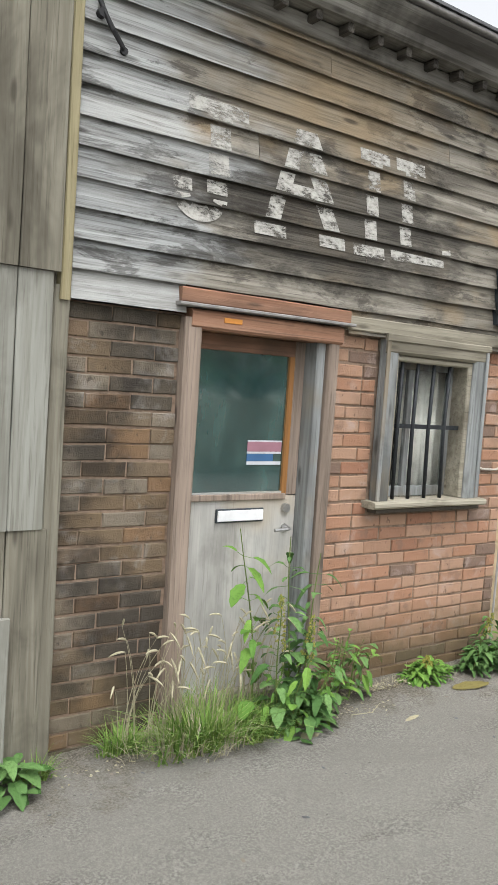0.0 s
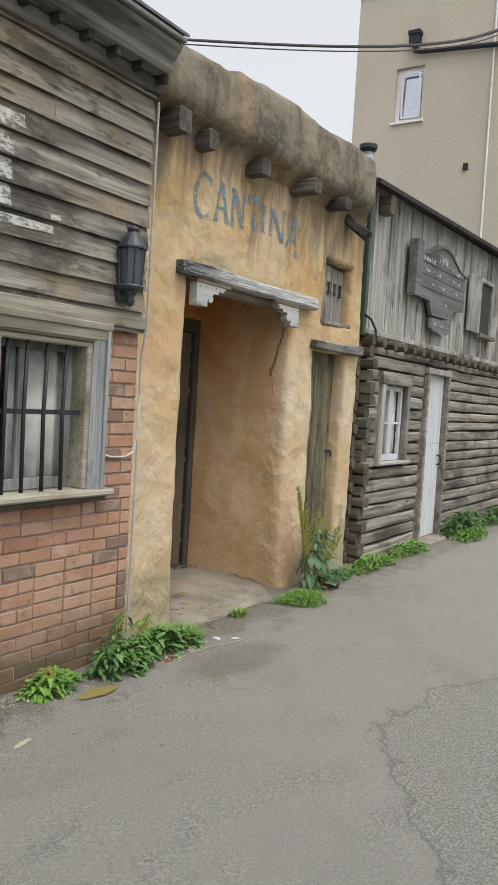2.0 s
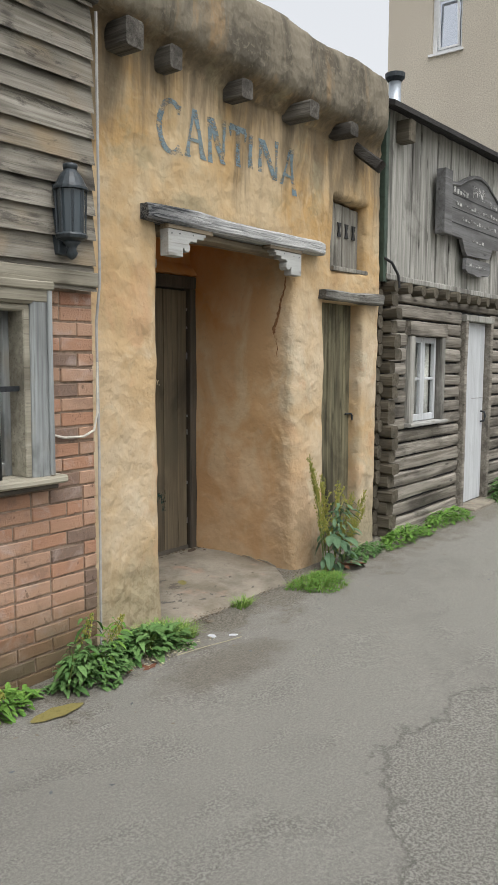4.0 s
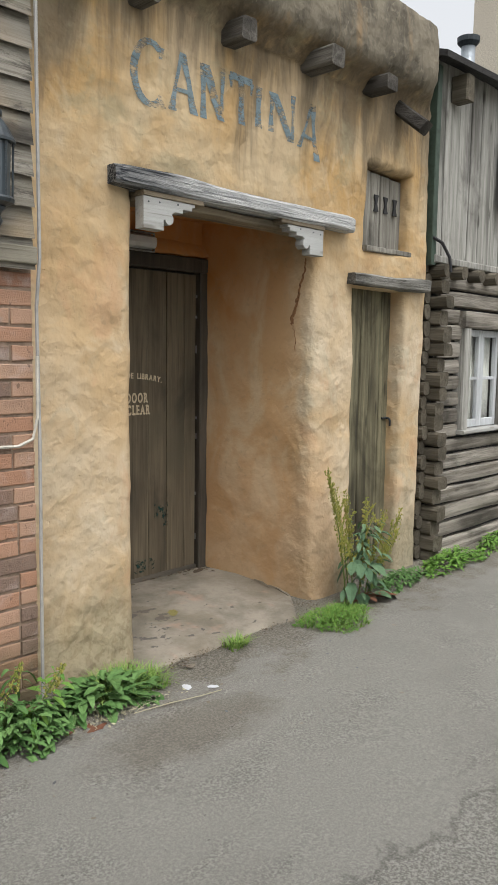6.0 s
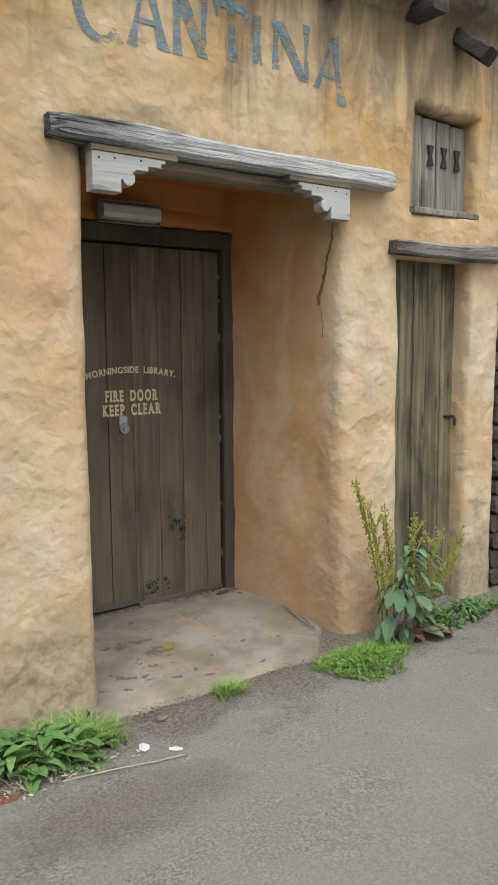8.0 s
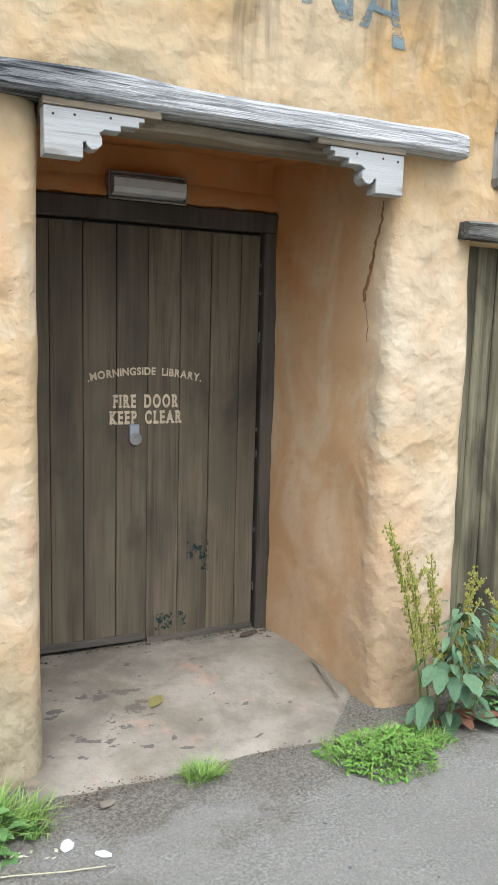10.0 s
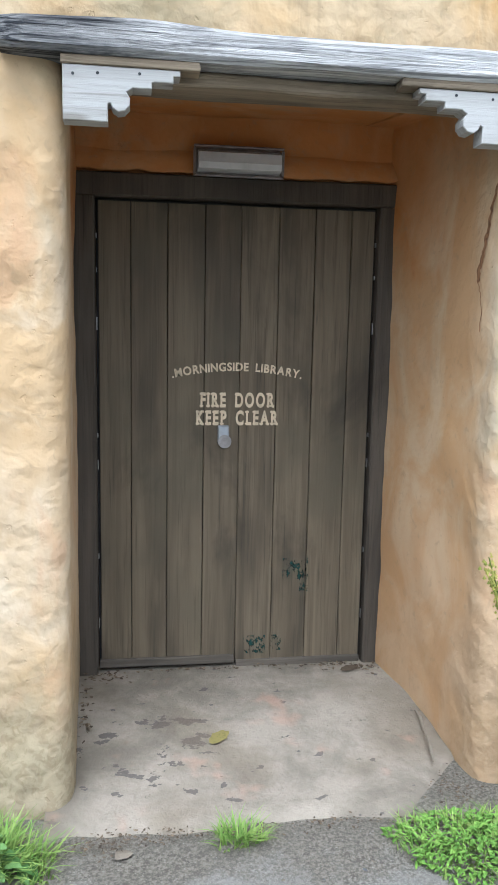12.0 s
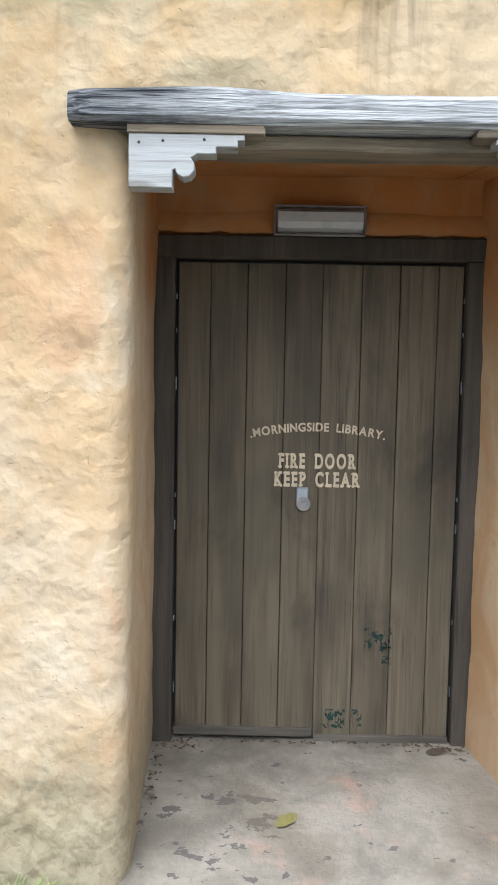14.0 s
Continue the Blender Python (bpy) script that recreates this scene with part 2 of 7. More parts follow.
    damp = s.calc("SUBTRACT", 1.0, s.ramp(s.calc("ADD", z, s.calc("MULTIPLY", s.calc("SUBTRACT", n4, 0.5), 1.1)), 0.2, 0.62))
    damp = s.calc("MULTIPLY", damp, s.calc("SUBTRACT", 1.0, s.calc("MULTIPLY", recess_mask, 0.8)))
    c = s.mix(s.calc("MULTIPLY", damp, 0.58), c, s.mix(s.ramp(n3, 0.42, 0.6), (0.30, 0.275, 0.19), (0.20, 0.18, 0.12)))
    px = s.calc("DIVIDE", s.calc("SUBTRACT", s.calc("ADD", s.axis(0), s.calc("MULTIPLY", s.calc("SUBTRACT", runs, 0.5), 0.9)), 7.12), 0.30)
    rust = s.calc("MULTIPLY", s.calc("SUBTRACT", 1.0, s.ramp(s.calc("MULTIPLY", px, px), 0.15, 1.0)), s.calc("SUBTRACT", 1.0, s.ramp(s.calc("ADD", z, s.calc("MULTIPLY", s.calc("SUBTRACT", n4, 0.5), 1.4)), 0.45, 1.35)))
    c = s.mix(s.calc("MULTIPLY", rust, 0.4), c, (0.43, 0.245, 0.12))
    algae = s.calc("MULTIPLY", s.ramp(s.noise((2.4, 2.4, 3.2), 6, 0.7, 0.4), 0.52, 0.68), s.ramp(z, 2.0, 2.5))
    c = s.mix(s.calc("MULTIPLY", algae, 0.55), c, (0.29, 0.26, 0.165))
    top = s.ramp(s.calc("ADD", z, s.calc("MULTIPLY", n3, 0.08)), 3.42, 3.5)
    cap = s.mix(s.calc("MULTIPLY", s.ramp(runs, 0.55, 0.68), 0.75), (0.20, 0.175, 0.132), (0.32, 0.215, 0.115))
    cap = s.mix(s.ramp(blot, 0.42, 0.65), cap, (0.10, 0.088, 0.068))
    cap = s.mix(s.calc("MULTIPLY", s.ramp(n3, 0.5, 0.68), 0.5), cap, (0.23, 0.21, 0.165))
    c = s.mix(top, c, cap)
    c = s.mix(s.calc("MULTIPLY", s.ramp(n3, 0.56, 0.72), 0.3), c, (0.27, 0.215, 0.14))
    s.colour(c)
    def dabs(scale, push, smooth):
        """Overlapping trowel dabs: smooth cells pushed about by noise."""
        w = s.nt.nodes.new("ShaderNodeTexNoise")
        w.inputs["Scale"].default_value, w.inputs["Detail"].default_value = scale * 0.9, 3.0
        s.nt.links.new(s.pos, w.inputs["Vector"])
        m = s.nt.nodes.new("ShaderNodeVectorMath")
        m.operation = "MULTIPLY_ADD"
        m.inputs[1].default_value = (push,) * 3
        s.nt.links.new(w.outputs["Color"], m.inputs[0])
        s.nt.links.new(s.pos, m.inputs[2])
        v = s.nt.nodes.new("ShaderNodeTexVoronoi")
        v.feature = "SMOOTH_F1"
        v.inputs["Scale"].default_value, v.inputs["Smoothness"].default_value = scale, smooth
        s.nt.links.new(m.outputs[0], v.inputs["Vector"])
        return v.outputs["Distance"]

    h = s.calc("ADD", s.calc("MULTIPLY", dabs(7.0, 0.22, 0.35), 1.3), s.calc("MULTIPLY", dabs(17.0, 0.10, 0.3), 0.5))
    h = s.calc("ADD", h, s.calc("MULTIPLY", s.noise(9.0, 3, 0.5, 0.6), 0.9))
    h = s.calc("ADD", h, s.calc("MULTIPLY", n3, 0.22))
    h = s.calc("ADD", h, s.calc("MULTIPLY", s.noise(110, 3, 0.6), 0.06))
    h = s.calc("SUBTRACT", h, s.calc("MULTIPLY", s.ramp(s.noise(30, 3, 0.6), 0.66, 0.72), 0.16))
    h = s.calc("MULTIPLY", h, s.calc("SUBTRACT", 1.0, s.calc("MULTIPLY", recess_mask, 0.72)))
    s.bump(h, 0.0098)
    return s.mat


M = {}
M["lap"] = wood("weathered_lap_wood", (0.32, 0.30, 0.255), (0.155, 0.14, 0.112), (0.025, 0.022, 0.019), "x", stain=0.56, patch=(0.28, 0.21, 0.125), streak=1.3, bump=0.005, bleached=(0.47, 0.49, 0.49), blotch=0.6, smoke=(3.5, 2.46, 1.0, 0.36), tan=(0.28, 0.215, 0.135))
M["eave"] = wood("grey_eave_boards", (0.26, 0.25, 0.225), (0.135, 0.128, 0.112), (0.03, 0.027, 0.024), "x", stain=0.5, bump=0.004)
M["lap_pale"] = wood("pale_grey_lap_wood", (0.44, 0.45, 0.44), (0.27, 0.27, 0.255), (0.07, 0.065, 0.055), "x", stain=0.3)
M["grey_v"] = wood("grey_vertical_boards", (0.44, 0.43, 0.39), (0.235, 0.23, 0.205), (0.045, 0.04, 0.034), "z", stain=0.42, bump=0.005)
M["fence"] = wood("old_fence_planks", (0.28, 0.265, 0.21), (0.16, 0.148, 0.115), (0.05, 0.044, 0.033), "z", stain=0.4)
M["fence_pale"] = wood("pale_fence_planks", (0.36, 0.365, 0.33), (0.23, 0.228, 0.195), (0.08, 0.073, 0.055), "z", stain=0.25)
M["strip"] = wood("yellowish_cover_strip", (0.42, 0.38, 0.24), (0.30, 0.26, 0.15), (0.12, 0.10, 0.06), "z", stain=0.2)
M["log"] = wood("grey_brown_logs", (0.38, 0.35, 0.30), (0.155, 0.138, 0.112), (0.03, 0.026, 0.021), "x", stain=0.45, bump=0.008)
M["logend"] = wood("log_end_grain", (0.15, 0.132, 0.10), (0.08, 0.068, 0.049), (0.03, 0.027, 0.02), "y", stain=0.4, bump=0.006)
M["lintel"] = wood("whitewashed_worn_beam", (0.64, 0.64, 0.62), (0.36, 0.365, 0.36), (0.022, 0.025, 0.03), "x", stain=0.12, bump=0.012, bare=5.98, streak=1.6)
M["lintel_raw"] = wood("grey_raw_beam", (0.46, 0.45, 0.41), (0.20, 0.19, 0.165), (0.03, 0.028, 0.024), "x", stain=0.4, bump=0.014, bare=7.5)
M["raw_board"] = wood("bare_brown_board", (0.36, 0.30, 0.215), (0.20, 0.162, 0.112), (0.05, 0.042, 0.032), "x", stain=0.35, bump=0.006)
M["viga"] = wood("dark_grey_beam_ends", (0.17, 0.158, 0.135), (0.068, 0.061, 0.052), (0.02, 0.018, 0.016), "y", stain=0.5, bump=0.014)
M["white_wood"] = wood("worn_white_painted_wood", (0.42, 0.425, 0.41), (0.34, 0.34, 0.32), (0.17, 0.155, 0.13), "x", stain=0.25, bump=0.002, patch=(0.36, 0.34, 0.29))
M["white_v"] = wood("white_painted_boards", (0.56, 0.58, 0.59), (0.45, 0.465, 0.475), (0.25, 0.25, 0.24), "z", stain=0.1, knots=False)
M["firedoor"] = wood("dark_brown_door_planks", (0.165, 0.134, 0.09), (0.102, 0.083, 0.056), (0.036, 0.031, 0.024), "z", stain=0.40, patch=(0.095, 0.083, 0.057), rough=0.62, bump=0.0015, knots=False)
M["fireframe"] = wood("near_black_door_frame", (0.095, 0.08, 0.062), (0.058, 0.05, 0.04), (0.025, 0.022, 0.018), "z", stain=0.3, rough=0.65, knots=False)
M["door2"] = wood("greenish_grey_door_planks", (0.22, 0.20, 0.125), (0.105, 0.093, 0.058), (0.025, 0.022, 0.015), "z", stain=0.45, bump=0.006)
M["shutter"] = wood("silvery_shutter_planks", (0.34, 0.325, 0.28), (0.15, 0.138, 0.115), (0.03, 0.027, 0.022), "z", stain=0.5, bump=0.008)
M["frame_brown"] = wood("faded_brown_door_frame", (0.37, 0.295, 0.24), (0.235, 0.185, 0.148), (0.07, 0.058, 0.048), "z", stain=0.25)
M["frame_red"] = wood("reddish_worn_head_board", (0.38, 0.225, 0.15), (0.265, 0.135, 0.085), (0.07, 0.05, 0.038), "x", stain=0.42)
M["rail"] = wood("scuffed_kick_rail", (0.135, 0.118, 0.095), (0.078, 0.068, 0.055), (0.04, 0.035, 0.028), "x", stain=0.3, knots=False)
M["orange_wood"] = wood("varnished_orange_wood", (0.40, 0.20, 0.065), (0.27, 0.13, 0.045), (0.12, 0.06, 0.028), "z", stain=0.15, rough=0.5, knots=False)
M["door_paint"] = wood("dirty_cream_door_paint", (0.53, 0.52, 0.485), (0.42, 0.415, 0.39), (0.17, 0.165, 0.15), "z", stain=0.36, patch=(0.47, 0.40, 0.30), rough=0.55, knots=False, bump=0.0008)
M["win_frame"] = wood("blue_grey_window_wood", (0.34, 0.36, 0.355), (0.19, 0.20, 0.20), (0.055, 0.055, 0.05), "z", stain=0.4, patch=(0.25, 0.20, 0.125))
M["win_frame_h"] = wood("tan_grey_window_wood", (0.37, 0.345, 0.275), (0.235, 0.215, 0.165), (0.07, 0.06, 0.045), "x", stain=0.35)
M["sign"] = wood("charcoal_sign_boards", (0.19, 0.19, 0.19), (0.11, 0.108, 0.105), (0.04, 0.04, 0.04), "x", stain=0.3)
M["brick_right"] = brick_mat("salmon_brick", [(0.40, 0.225, 0.145), (0.43, 0.275, 0.19), (0.35, 0.185, 0.12), (0.22, 0.155, 0.12)], (0.10, 0.078, 0.062), 0.15, 0.8)
M["brick_left"] = brick_mat("sooty_brick", [(0.18, 0.132, 0.084), (0.225, 0.192, 0.148), (0.225, 0.145, 0.085), (0.105, 0.09, 0.07)], (0.03, 0.027, 0.024), 0.72, 0.3)
M["mortar"] = plain("grey_mortar", (0.29, 0.215, 0.16), 0.95, var=0.2, scale=20, bump=0.004, spec=0.1)
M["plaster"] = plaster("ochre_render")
M["harl"] = Surf("grey_beige_harling", 0.95, spec=0.1)
_h = M["harl"]
_n = _h.noise(30, 5, 0.75)
_h.colour(_h.mix(_h.ramp(_n, 0.35, 0.7), _h.mix(_h.ramp(_h.noise(0.5, 3), 0.35, 0.65), (0.56, 0.51, 0.425), (0.62, 0.57, 0.475)), (0.38, 0.34, 0.28)))
_h.bump(_n, 0.012)
M["harl"] = _h.mat
M["black_metal"] = plain("black_painted_metal", (0.035, 0.045, 0.052), 0.45, 0.0, 0.25, 30)
M["bar_metal"] = plain("dark_iron_bar", (0.03, 0.034, 0.038), 0.55, 0.3, 0.25, 40)
M["steel"] = plain("dull_steel", (0.48, 0.48, 0.47), 0.35, 0.9, 0.1, 60)
M["lead"] = plain("grey_lead_strip", (0.30, 0.29, 0.28), 0.6, 0.3, 0.15, 20)
M["white_plastic"] = plain("white_plastic", (0.76, 0.77, 0.78), 0.4, 0.0, 0.06, 12)
M["grey_plastic"] = plain("ribbed_grey_diffuser", (0.50, 0.52, 0.52), 0.35, 0.0, 0.1, 12)
M["cable"] = plain("black_cable", (0.02, 0.02, 0.022), 0.6)
M["cable_grey"] = plain("grey_cable", (0.36, 0.35, 0.33), 0.6)
M["cable_white"] = plain("dirty_white_cable", (0.55, 0.52, 0.45), 0.6)
M["brown_crack"] = plain("brown_crack", (0.27, 0.14, 0.065), 0.95, var=0.3, scale=60)
M["dark"] = plain("dark_interior", (0.03, 0.03, 0.03), 0.9)
M["room"] = plain("dim_grey_interior", (0.30, 0.31, 0.30), 0.9)
M["curtain"] = plain("grey_beige_curtain", (0.80, 0.78, 0.72), 0.9)
M["felt"] = plain("black_roof_felt", (0.03, 0.028, 0.027), 0.9, var=0.2, bump=0.01)
M["slate"] = plain("grey_slate", (0.12, 0.125, 0.13), 0.7, var=0.2, bump=0.004)
M["green_post"] = plain("dark_green_paint", (0.045, 0.07, 0.05), 0.6, var=0.2)
M["blue_trim"] = plain("blue_grey_coping", (0.20, 0.26, 0.33), 0.5)
M["flue"] = plain("galvanised_flue", (0.42, 0.46, 0.50), 0.4, 0.6, 0.1)
M["frame_white"] = plain("white_window_plastic", (0.74, 0.75, 0.76), 0.4, var=0.05)
M["glass_sky"] = plain("reflective_pane", (0.55, 0.58, 0.63), 0.05, 0.9, 0.02)


def glass(name, tint, rough=0.02):
    s = Surf(name, rough, spec=0.6)
    s.colour(tint)
    s.bsdf.inputs["Transmission Weight"].default_value = 1.0
    s.bsdf.inputs["IOR"].default_value = 1.45
    return s.mat


# Opaque pane: mottled teal base colour stands in for the reflection in the glass.
_gl = Surf("teal_reflection_glass", 0.06, spec=0.9)
_gn = _gl.noise((9, 9, 3), 4, 0.6)
_gl.colour(_gl.mix(_gl.ramp(_gn, 0.35, 0.7), (0.012, 0.045, 0.045), (0.04, 0.095, 0.09)))
_gl.bsdf.inputs["IOR"].default_value = 1.9
M["glass"] = _gl.mat
_gb = Surf("dusty_dark_glass", 0.15, spec=0.5)
_gb.colour((0.06, 0.075, 0.085))
M["lantern_glass"] = _gb.mat
M["glass_clear"] = glass("clear_pane_glass", (0.9, 0.93, 0.92))


def worn_paint(name, col, lo, hi, rough=0.8):
    s = Surf(name, rough, spec=0.2)
    n = s.noise(30, 5, 0.7, 0.3)
    s.colour(s.mix(s.ramp(n, 0.4, 0.7), col, tuple(v * 0.7 for v in col)))
    a = s.calc("ADD", s.calc("MULTIPLY", s.noise((8, 8, 15), 5, 0.7), 0.65), s.calc("MULTIPLY", s.noise((26, 26, 80), 4, 0.7), 0.35))
    s.alpha(s.ramp(a, lo, hi))
    return s.mat


M["jail_paint"] = worn_paint("worn_white_lettering", (0.44, 0.43, 0.395), 0.355, 0.58)
M["cantina_paint"] = worn_paint("worn_blue_lettering", (0.175, 0.23, 0.25), 0.38, 0.56)
M["door_letter"] = worn_paint("cream_stencil_paint", (0.60, 0.50, 0.35), 0.22, 0.30)
_gs = Surf("green_paint_scuff", 0.7, spec=0.2)
_gs.colour((0.012, 0.045, 0.038))
_gs.alpha(_gs.ramp(_gs.noise((38, 38, 26), 6, 0.75), 0.52, 0.57))
M["green_scuff"] = _gs.mat
M["sign_letter"] = worn_paint("faded_white_sign_paint", (0.42, 0.42, 0.40), 0.42, 0.56)
M["pink_print"] = plain("pink_sticker_print", (0.33, 0.17, 0.21), 0.4, var=0.05)
M["blue_print"] = plain("blue_sticker_print", (0.05, 0.13, 0.27), 0.4, var=0.05)
M["white_print"] = plain("white_sticker_print", (0.55, 0.57, 0.60), 0.4, var=0.05)
M["orange_sticker"] = plain("orange_paint_patch", (0.60, 0.25, 0.05), 0.6, var=0.1)


def leaf_mat(name, a, b, rough=0.7):
    s = Surf(name, rough, spec=0.2)
    isl = s.nt.nodes.new("ShaderNodeNewGeometry").outputs["Random Per Island"]
    n = s.noise(70, 4)
    c = s.mix(isl, a, b)
    c = s.mix(s.calc("MULTIPLY", s.ramp(n, 0.45, 0.75), 0.5), c, tuple(v * 0.55 for v in a))
    s.colour(c)
    s.bsdf.inputs["Subsurface Weight"].default_value = 0.0
    return s.mat


M["leaf"] = leaf_mat("nettle_green_leaf", (0.05, 0.12, 0.03), (0.13, 0.235, 0.075))
M["leaf_light"] = leaf_mat("fresh_green_leaf", (0.085, 0.19, 0.032), (0.165, 0.30, 0.055))
M["leaf_dock"] = leaf_mat("blue_green_dock_leaf", (0.06, 0.115, 0.06), (0.115, 0.185, 0.10))
M["grass"] = leaf_mat("grass_green", (0.11, 0.22, 0.04), (0.27, 0.37, 0.10))
M["straw"] = leaf_mat("dry_straw", (0.34, 0.31, 0.20), (0.46, 0.43, 0.31), 0.8)
M["seed"] = leaf_mat("yellow_green_seed", (0.20, 0.235, 0.05), (0.38, 0.34, 0.09), 0.7)
M["dead_leaf"] = leaf_mat("dead_yellow_leaf", (0.17, 0.15, 0.05), (0.24, 0.20, 0.075), 0.8)
M["brown_leaf"] = leaf_mat("brown_dead_leaf", (0.14, 0.06, 0.035), (0.20, 0.10, 0.06), 0.8)
M["stem"] = leaf_mat("green_stem", (0.09, 0.14, 0.035), (0.14, 0.18, 0.05))

_a = Surf("worn_asphalt", 0.9, spec=0.25)
_g = _a.noise(230, 4, 0.8)
_g2 = _a.noise(84, 5, 0.8)
_b = _a.noise(0.9, 5, 0.6, 0.6)
_b2 = _a.noise((2.2, 4.5, 1), 5, 0.65, 0.5)
_smooth = _a.mix(_a.ramp(_g, 0.3, 0.72), (0.185, 0.18, 0.168), (0.32, 0.312, 0.288))
_coarse = _a.mix(_a.ramp(_g2, 0.42, 0.60), (0.15, 0.145, 0.133), (0.42, 0.41, 0.38))
_worn = _a.ramp(_b2, 0.46, 0.66)
_west = _a.calc("MULTIPLY", _a.calc("MAXIMUM", _a.calc("SUBTRACT", 4.9, _a.axis(0)), 0.0), 0.75)
_east = _a.calc("MULTIPLY", _a.calc("MAXIMUM", _a.calc("SUBTRACT", _a.axis(0), 5.8), 0.0), 0.45)
_edge = _a.calc("ADD", _a.calc("ADD", _a.calc("ADD", _a.axis(1), _west), _east), _a.calc("MULTIPLY", _a.calc("SUBTRACT", _a.noise(3.2, 5, 0.65), 0.5), 0.55))
_old = _a.calc("SUBTRACT", 1.0, _a.ramp(_edge, 1.57, 1.59))
_rim = _a.calc("MULTIPLY", _a.ramp(_edge, 1.555, 1.57), _a.calc("SUBTRACT", 1.0, _a.ramp(_edge, 1.585, 1.60)))
_c = _a.mix(_a.calc("MAXIMUM", _a.calc("ADD", 0.22, _a.calc("MULTIPLY", _worn, 0.42)), _a.calc("MULTIPLY", _old, 0.7)), _smooth, _coarse)
_c = _a.mix(_a.calc("MULTIPLY", _rim, 0.35), _c, (0.07, 0.066, 0.06))
_c = _a.mix(_a.calc("MULTIPLY", _a.ramp(_b, 0.5, 0.75), 0.3), _c, (0.15, 0.143, 0.13))
_dn = _a.noise(3.4, 6, 0.7)
_dirt = _a.ramp(_a.calc("ADD", _a.axis(1), _a.calc("MULTIPLY", _a.calc("SUBTRACT", _dn, 0.5), 1.5)), 2.85, 3.15)
_c = _a.mix(_a.calc("MULTIPLY", _dirt, 0.65), _c, _a.mix(_a.ramp(_g2, 0.4, 0.62), (0.085, 0.07, 0.05), (0.26, 0.235, 0.19)))
_c = _a.mix(_a.calc("MULTIPLY", _a.ramp(_a.noise(46, 3, 0.5), 0.70, 0.73), 0.6), _c, (0.06, 0.055, 0.05))
_c = _a.mix(_a.calc("MULTIPLY", _a.ramp(_a.noise(150, 2, 0.5), 0.66, 0.70), 0.5), _c, (0.45, 0.44, 0.41))
_dx = _a.calc("DIVIDE", _a.calc("SUBTRACT", _a.axis(0), 5.35), 0.50)
_dy = _a.calc("DIVIDE", _a.calc("SUBTRACT", _a.axis(1), 2.70), 0.20)
_rr = _a.calc("ADD", _a.calc("ADD", _a.calc("MULTIPLY", _dx, _dx), _a.calc("MULTIPLY", _dy, _dy)), _a.calc("MULTIPLY", _a.calc("SUBTRACT", _dn, 0.5), 3.0))
_c = _a.mix(_a.calc("MULTIPLY", _a.calc("SUBTRACT", 1.0, _a.ramp(_rr, 0.2, 1.4)), 0.5), _c, _a.mix(_a.ramp(_g2, 0.4, 0.62), (0.07, 0.056, 0.04), (0.19, 0.165, 0.125)))
_a.colour(_a.mix(1.0, _c, (0.88, 0.875, 0.84), "MULTIPLY"))
_a.bump(_a.calc("ADD", _g, _a.calc("MULTIPLY", _g2, _a.calc("ADD", 0.5, _a.calc("MULTIPLY", _a.calc("MAXIMUM", _old, _a.calc("MAXIMUM", _worn, _dirt)), 1.3)))), 0.006)
M["asphalt"] = _a.mat
_s = Surf("stained_concrete", 0.85, spec=0.2)
_n1, _n2 = _s.noise(2.6, 5, 0.65, 0.2), _s.noise(34, 5, 0.7)
_cc = _s.mix(_s.ramp(_n1, 0.38, 0.66), (0.265, 0.235, 0.188), (0.15, 0.132, 0.103))
_cc = _s.mix(_s.calc("MULTIPLY", _s.ramp(_n2, 0.5, 0.7), 0.4), _cc, (0.16, 0.14, 0.115))
_ux = _s.calc("DIVIDE", _s.calc("SUBTRACT", _s.axis(0), 5.88), 0.42)
_uy = _s.calc("DIVIDE", _s.calc("SUBTRACT", _s.axis(1), 3.70), 0.34)
_near = _s.calc("SUBTRACT", 1.0, _s.ramp(_s.calc("ADD", _s.calc("MULTIPLY", _ux, _ux), _s.calc("MULTIPLY", _uy, _uy)), 0.1, 1.3))
_tar = _s.calc("ADD", _s.noise((8, 12, 1), 5, 0.6, 0.2), _s.calc("MULTIPLY", _near, 0.075))
_cc = _s.mix(_s.calc("MULTIPLY", _s.ramp(_tar, 0.645, 0.665), 0.8), _cc, (0.075, 0.07, 0.062))
_cc = _s.mix(_s.calc("MULTIPLY", _s.ramp(_s.noise(1.7, 4, 0.6, 0.4), 0.5, 0.66), 0.5), _cc, (0.13, 0.105, 0.072))
_cc = _s.mix(_s.calc("MULTIPLY", _s.ramp(_s.noise(4.1, 3), 0.6, 0.75), 0.4), _cc, (0.40, 0.24, 0.17))
_s.colour(_cc)
_s.bump(_s.calc("ADD", _n2, _n1), 0.008)
M["concrete"] = _s.mat


# ---- mesh helpers ----
def finish(bm, name, material, smooth=False):
    me = bpy.data.meshes.new(name)
    bm.normal_update()
    bm.to_mesh(me)
    bm.free()
    for m in material if isinstance(material, (list, tuple)) else [material]:
        me.materials.append(m)
    if smooth:
        me.polygons.foreach_set("use_smooth", [True] * len(me.polygons))
    return me


def part(name, bm, material, parent, label="", smooth=False):
    ob = new(name, finish(bm, name, material, smooth))
    ob.parent = parent
    if label:
        tagged(ob, label)
    return ob


def thing(name, bm, material, label, category, kind="", group="", smooth=False):
    ob = new(name, finish(bm, name, material, smooth))
    return tagged(ob, label, category, group, kind)


def holder(name, label, category, group="", at=(0, 0, 0), kind=""):
    ob = new(name)
    ob.empty_display_size = 0.1
    ob.location = at
    bpy.context.view_layer.update()
    return tagged(ob, label, category, group, kind)


